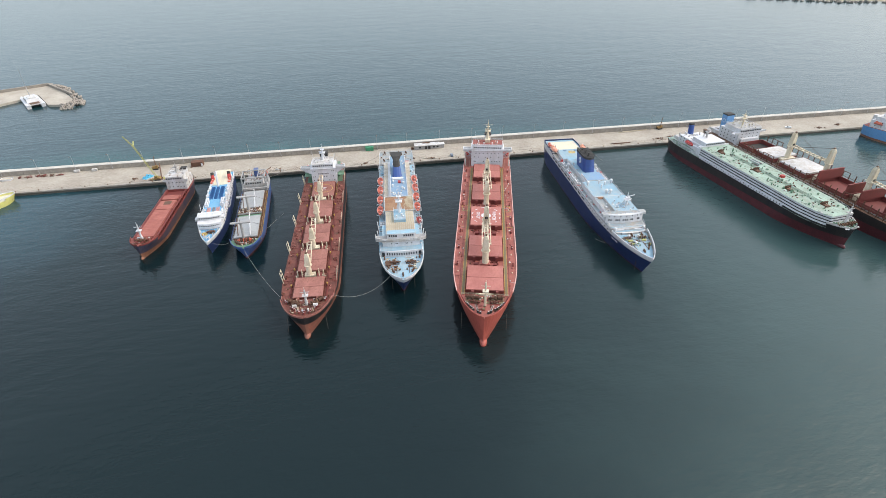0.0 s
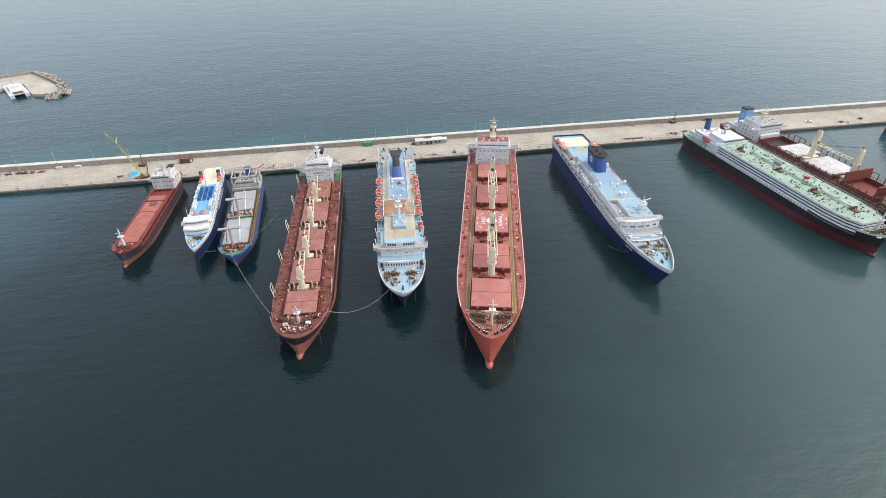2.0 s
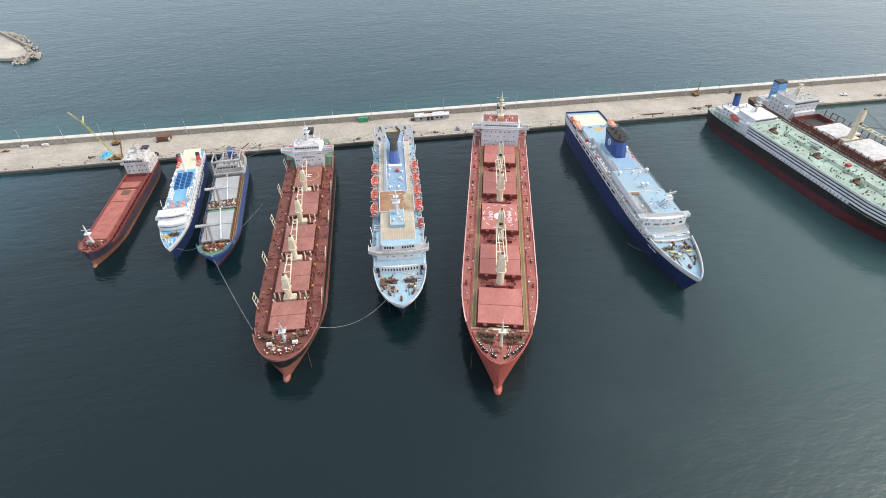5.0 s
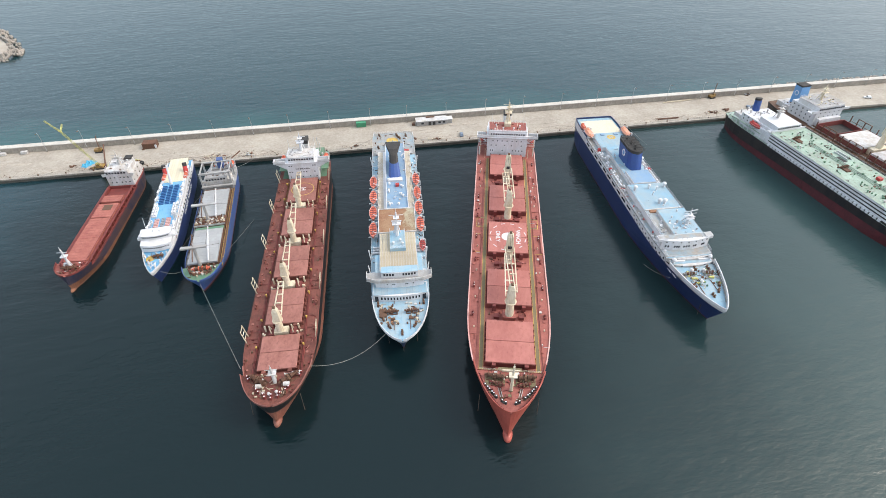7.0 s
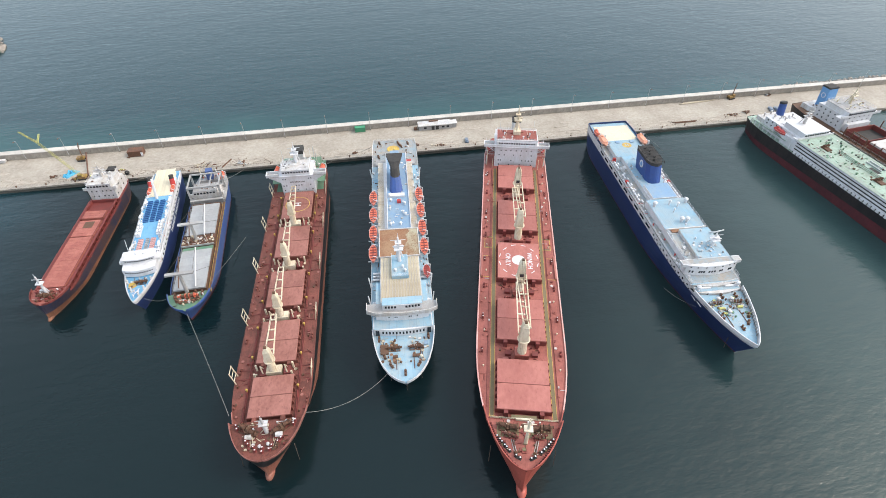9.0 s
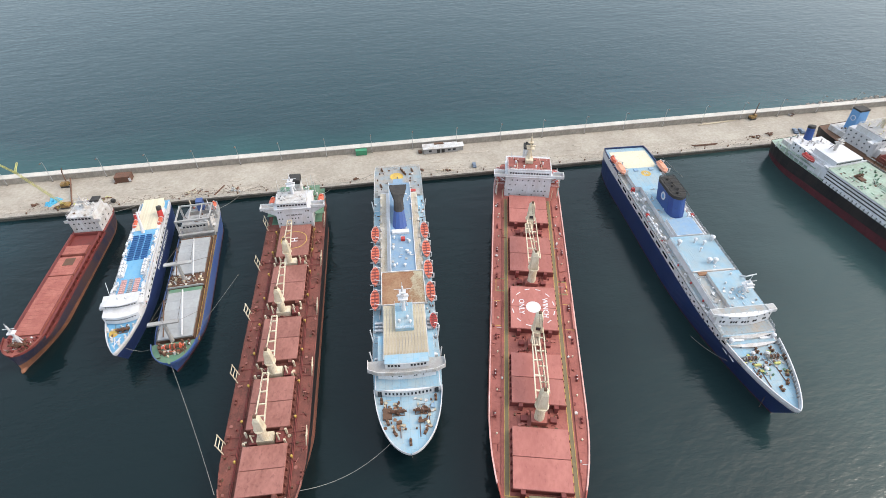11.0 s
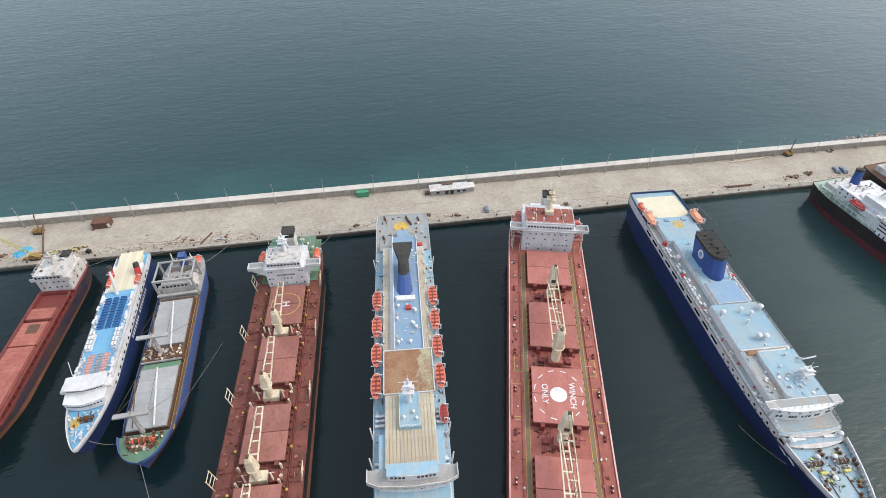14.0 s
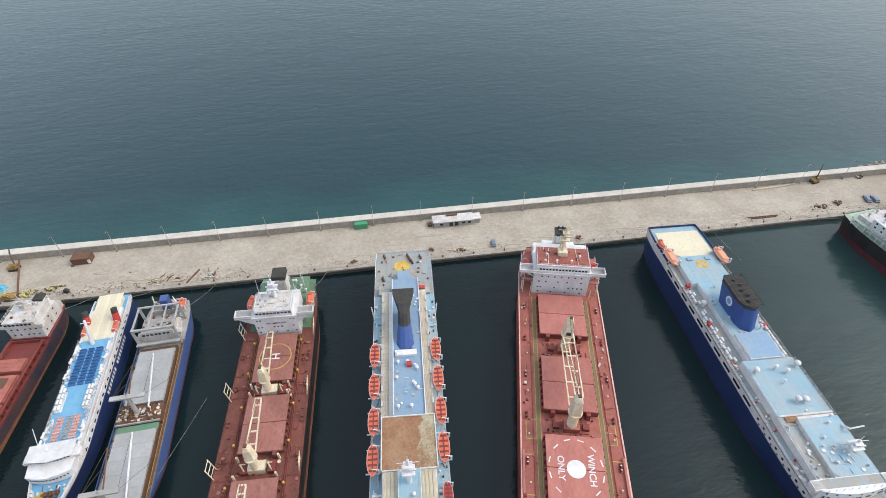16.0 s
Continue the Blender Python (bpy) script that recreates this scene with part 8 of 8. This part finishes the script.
rope((-83.5, 315, 9.5), (-73.0, 328.5, 2.3), 0.8, 0.06, "mooring rope from ship to quay")
rope((-108.5, 315, 6.5), (-99, 327.5, 2.3), 0.8, 0.06, "mooring rope from ship to quay")
rope((85.0, 314, 11), (92.0, 330.5, 2.3), 0.8, 0.06, "mooring rope from ship to quay")
rope((203.5, 322, 8.6), (195.0, 333, 2.3), 0.8, 0.06, "mooring rope from ship to quay")

# ---- wall lettering as plain bars ----
marks = thing("graffiti", on_pier(143, 26.99), "row of faded dark painted marks on the wall", "graffiti")
rnd = random.Random(3)
x = 0.0
while x < 34:
    w = rnd.uniform(0.5, 1.5)
    if rnd.random() < 0.85:
        part("mark", boxes((x, x + w, -0.03, 0.0, rnd.uniform(0.3, 0.7), rnd.uniform(1.5, 2.3))), rnd.choice(["dark_steel", "algae", "algae"]), marks)
    x += w + rnd.uniform(0.2, 0.6)


# ---- far mole with its yacht ----
def mole():
    out = [(-470, 478), (-335, 551), (-301, 568.5), (-287, 556), (-256, 514), (-262, 502), (-274, 504), (-296, 536), (-318, 511), (-470, 428)]
    m = part("mole", prism(bmesh.new(), out, -3, 2.0), "concrete")
    tagged(m, "pale concrete mole ending in armour rocks", "mole", kind="structure")
    wall_pts = [((-470, 478), (-335, 551)), ((-335, 551), (-301, 568.5)), ((-301, 568.5), (-262, 528))]
    bm = bmesh.new()
    for a, b in wall_pts:
        d = (Vector(b) - Vector(a)).normalized()
        n = Vector((d.y, -d.x)) * 1.6
        prism(bm, [a, b, (b[0] + n.x, b[1] + n.y), (a[0] + n.x, a[1] + n.y)], 1.9, 4.4)
    w = part("mole_wall", bm, "wall_face")
    tagged(w, "low concrete parapet on the mole", "wall", kind="structure")


mole()


def rock_mesh(seed):
    rnd = random.Random(seed)
    bm = bmesh.new()
    bmesh.ops.create_icosphere(bm, subdivisions=1, radius=1.0)
    for v in bm.verts:
        v.co *= rnd.uniform(0.7, 1.15)
    me = bpy.data.meshes.new("rock")
    bm.to_mesh(me)
    bm.free()
    me.materials.append(M["stone"])
    return me


ROCKS = [rock_mesh(i) for i in range(8)]


def armour(name, label, spots, seed):
    """Armour stones piled along a shore, each a part on a shared mesh."""
    rnd = random.Random(seed)
    t = thing(name, Matrix.Identity(4), label, "rocks")
    for x, y, z, r in spots:
        o = new("rock", rnd.choice(ROCKS))
        o.parent = t
        o.matrix_basis = pose(x, y, z, rnd.uniform(0, 360), rnd.uniform(0, 360), rnd.uniform(0, 360)) @ Matrix.Diagonal((r * rnd.uniform(0.8, 1.3), r, r * rnd.uniform(0.7, 1.0), 1))


rnd = random.Random(12)
spots = []
for i in range(300):
    x = 243 + 150 * (i + rnd.random()) / 300
    o = rnd.uniform(0, 1)
    p = PIER @ Vector((x, 30.8 + o * (4 + min(1, (x - 243) / 30) * 6), 3.0 - 3.0 * o + rnd.uniform(-0.3, 0.5)))
    spots.append((*p, rnd.uniform(0.8, 1.6)))
armour("armour_rocks", "pale armour stones piled outside the breakwater wall", spots, 1)
bm = bmesh.new()
for i in range(420):
    x = 393 + 230 * rnd.random()
    o = rnd.uniform(0, 1)
    p = PIER @ Vector((x, 30.8 + o * 10, 3.0 - 3.0 * o))
    bmesh.ops.create_icosphere(bm, subdivisions=1, radius=rnd.uniform(0.9, 1.7), matrix=Matrix.Translation(p) @ Matrix.Rotation(rnd.uniform(0, 6), 4, (0.3, 0.5, 0.8)) @ Matrix.Diagonal((1.3, 0.9, 0.8, 1)))
far = tagged(part("armour_rocks", bm, "stone"), "pale armour stones along the far breakwater", "rocks", kind="stuff")
spots = []
line = [(-470, 480), (-335, 553), (-301, 569), (-285, 557), (-256, 515), (-252, 502), (-262, 500)]
for i in range(300):
    k = 1.0 + 5.0 * (i / 300)
    j = min(int(k), len(line) - 2)
    a, b = Vector(line[j]), Vector(line[j + 1])
    c = a.lerp(b, k - j)
    d = (b - a).normalized()
    out = rnd.uniform(-1, 7 if j >= 2 else 3)
    c += Vector((-d.y, d.x)) * out
    spots.append((c.x, c.y, 2.6 - 0.38 * out + rnd.uniform(-0.3, 0.5), rnd.uniform(0.8, 1.5)))
armour("mole_rocks", "large pale armour stones round the tip of the mole", spots, 2)


def yacht():
    t, L = ship_at("yacht", (-283, 503), (-305, 535), "white catamaran yacht moored in the corner of the mole", "yacht")
    for s in (1, -1):
        bm = bmesh.new()
        prism(bm, [(0, s * 5.4 - 1.5), (30, s * 5.0 - 1.3), (37, s * 4.6), (30, s * 5.0 + 1.3), (0, s * 5.4 + 1.5)], -0.5, 3.0, [(-0.5, s * 5.4 - 1.8), (31, s * 5.0 - 1.6), (39, s * 4.6), (31, s * 5.0 + 1.6), (-0.5, s * 5.4 + 1.8)])
        part("hull", bm, "white", t)
    part("deck", boxes((1, 29, -5, 5, 2.3, 3.1)), "white_old", t)
    part("cabin", prism(bmesh.new(), [(8, -5), (24, -5), (29, -3), (29, 3), (24, 5), (8, 5)], 3.1, 5.6, [(9, -4.4), (22, -4.4), (26, -2.6), (26, 2.6), (22, 4.4), (9, 4.4)]), "white", t)
    part("cabin_window", prism(bmesh.new(), [(10, -5.02), (24, -5.02), (28.4, -3.0), (28.4, 3.0), (24, 5.02), (10, 5.02)], 3.9, 4.8, [(10, -4.75), (23, -4.75), (27.2, -2.8), (27.2, 2.8), (23, 4.75), (10, 4.75)]), "glass", t)
    part("flybridge", boxes((11, 18, -3, 3, 5.6, 6.6)), "white_old", t)
    part("cockpit", boxes((2, 8, -3.6, 3.6, 3.1, 3.3)), "dark_steel", t)
    part("mast", rods(((19, 0, 5.6), (18.4, 0, 30), 0.25, 0.12), n=8), "zinc", t)


yacht()


def far_shore():
    """Low rocky headland."""
    bm = bmesh.new()
    n, k = 60, 10
    g = []
    for i in range(n + 1):
        row = []
        u = i / n
        x = 690 + 700 * u
        shore = 930 - 95 * math.sin(min(1, u * 2.4) * math.pi / 2) + 14 * noise.noise((u * 9, 0, 0)) + 5 * noise.noise((u * 40, 3, 0))
        for j in range(k + 1):
            v = j / k
            z = -1 + 16 * v ** 0.8 + 5 * v * noise.noise((u * 12, v * 6, 2)) + 1.5 * noise.noise((u * 50, v * 20, 5))
            row.append(bm.verts.new((x + 60 * v, shore + 260 * v, z if j else -1.5)))
        g.append(row)
    for i in range(n):
        for j in range(k):
            bm.faces.new((g[i][j], g[i + 1][j], g[i + 1][j + 1], g[i][j + 1]))
    tagged(part("shore", bm, "scrub"), "low rocky scrub covered shore in the distance", "shore", kind="structure")
    bm = bmesh.new()
    r = random.Random(5)
    for i in range(420):
        u = r.random()
        x = 690 + 700 * u
        shore = 930 - 95 * math.sin(min(1, u * 2.4) * math.pi / 2) + 14 * noise.noise((u * 9, 0, 0)) + 5 * noise.noise((u * 40, 3, 0))
        bmesh.ops.create_icosphere(bm, subdivisions=1, radius=r.uniform(1.2, 3.2), matrix=Matrix.Translation((x, shore + r.uniform(-6, 12), r.uniform(-0.3, 1.2))) @ Matrix.Rotation(r.uniform(0, 6), 4, (0.4, 0.2, 0.8)) @ Matrix.Diagonal((1.4, 1, 0.6, 1)))
    tagged(part("shore_rocks", bm, "stone"), "pale rocks along the distant shore", "rocks", kind="stuff")


far_shore()

# ---- pieces of the quay and wall, shared meshes ----
rnd = random.Random(8)
for i in range(100):
    x = -246 + 5.1 * i
    piece("edge_block", ("edge", i % 3), lambda: boxes((0.03 + 0.05 * (i % 3), 5.04, 0.1, 2.3 + 0.25 * (i % 3), -0.7, 0.1)), "concrete_edge", quay, pose(x, rnd.uniform(-0.06, 0.06), 2.0 + rnd.uniform(-0.03, 0.05)))
for i in range(56):
    x = -260 + 12.0 * i
    piece("wall_panel", "panel", lambda: boxes((0.06, 11.94, -0.12, 0.1, 0, 2.6)), "wall_face", wall, pose(x, 27.0, 2.1))
for i in range(40):
    x = -240 + 13.0 * i
    def bollard():
        bm = rods(((0, 0, 0), (0, 0, 0.5), 0.3, 0.25), n=10)
        rod(bm, (0, 0, 0.5), (0, 0, 0.7), 0.42, 0.36, n=10)
        return bm
    o = piece("bollard", "bollard", bollard, "dark_steel", None, on_pier(x, 1.4, 2.1))
    tagged(o, "dark iron mooring bollard on the quay edge", "bollard", "bollards along the quay")


# ---- dirt and rubble on the apron ----
def stain(x, y, rx, ry, colour, seed):
    """A thin irregular patch of dirt lying on the concrete."""
    bm = bmesh.new()
    n = 36
    pts = []
    for i in range(n):
        t = 2 * math.pi * i / n
        k = 1 + 0.55 * noise.noise((2.2 * math.cos(t) + seed, 2.2 * math.sin(t), seed * 1.7)) + 0.3 * noise.noise((7 * math.cos(t), 7 * math.sin(t), seed))
        pts.append((rx * k * math.cos(t), max(min(ry * k * math.sin(t), 25.5 - y), 2.9 - y)))
    prism(bm, pts, -0.15, 0.003)
    ob = part("dirt_patch", bm, colour, quay)
    ob.matrix_basis = pose(x, y, 2.004 + 0.003 * (seed % 40 if seed < 200 else seed - 160))


rnd = random.Random(31)
for i in range(110):
    x = -240 + 500 * (i + rnd.random()) / 110
    near = rnd.random() < 0.75
    stain(x, rnd.uniform(4.0, 8.0) if near else rnd.uniform(10, 20), rnd.uniform(2, 7), rnd.uniform(0.5, 1.6), "dirt", i)
for i in range(14):
    stain(rnd.uniform(-150, -40), rnd.uniform(4.0, 7.5), rnd.uniform(2, 6), rnd.uniform(1.0, 2.4), "dirt", 200 + i)


def rubble(name, label, n, span, seed, size):
    bm = bmesh.new()
    r = random.Random(seed)
    for i in range(n):
        x = r.uniform(*span)
        y = 2.4 + abs(r.gauss(0, 2.6))
        s = r.uniform(*size)
        m = PIER @ Matrix.Translation((x, y, 2.0 + s * 0.4)) @ Matrix.Rotation(r.uniform(0, 6.3), 4, (r.random(), r.random(), r.random() + 0.1))
        q = [m @ Vector((a * s, b * s * 0.8, c * s * 0.6)) for a in (-1, 1) for b in (-1, 1) for c in (-1, 1)]
        v = [bm.verts.new(p) for p in q]
        for f in ((0, 1, 3, 2), (4, 6, 7, 5), (0, 4, 5, 1), (2, 3, 7, 6), (0, 2, 6, 4), (1, 5, 7, 3)):
            bm.faces.new([v[k] for k in f])
    return tagged(part(name, bm, "rubble"), label, "rubble", kind="stuff")


rubble("rubble", "small broken stones and scraps along the quay edge", 900, (-240, 260), 41, (0.05, 0.2))
rubble("rubble", "scattered rusty scraps beside the coasters", 260, (-150, -45), 42, (0.1, 0.3))
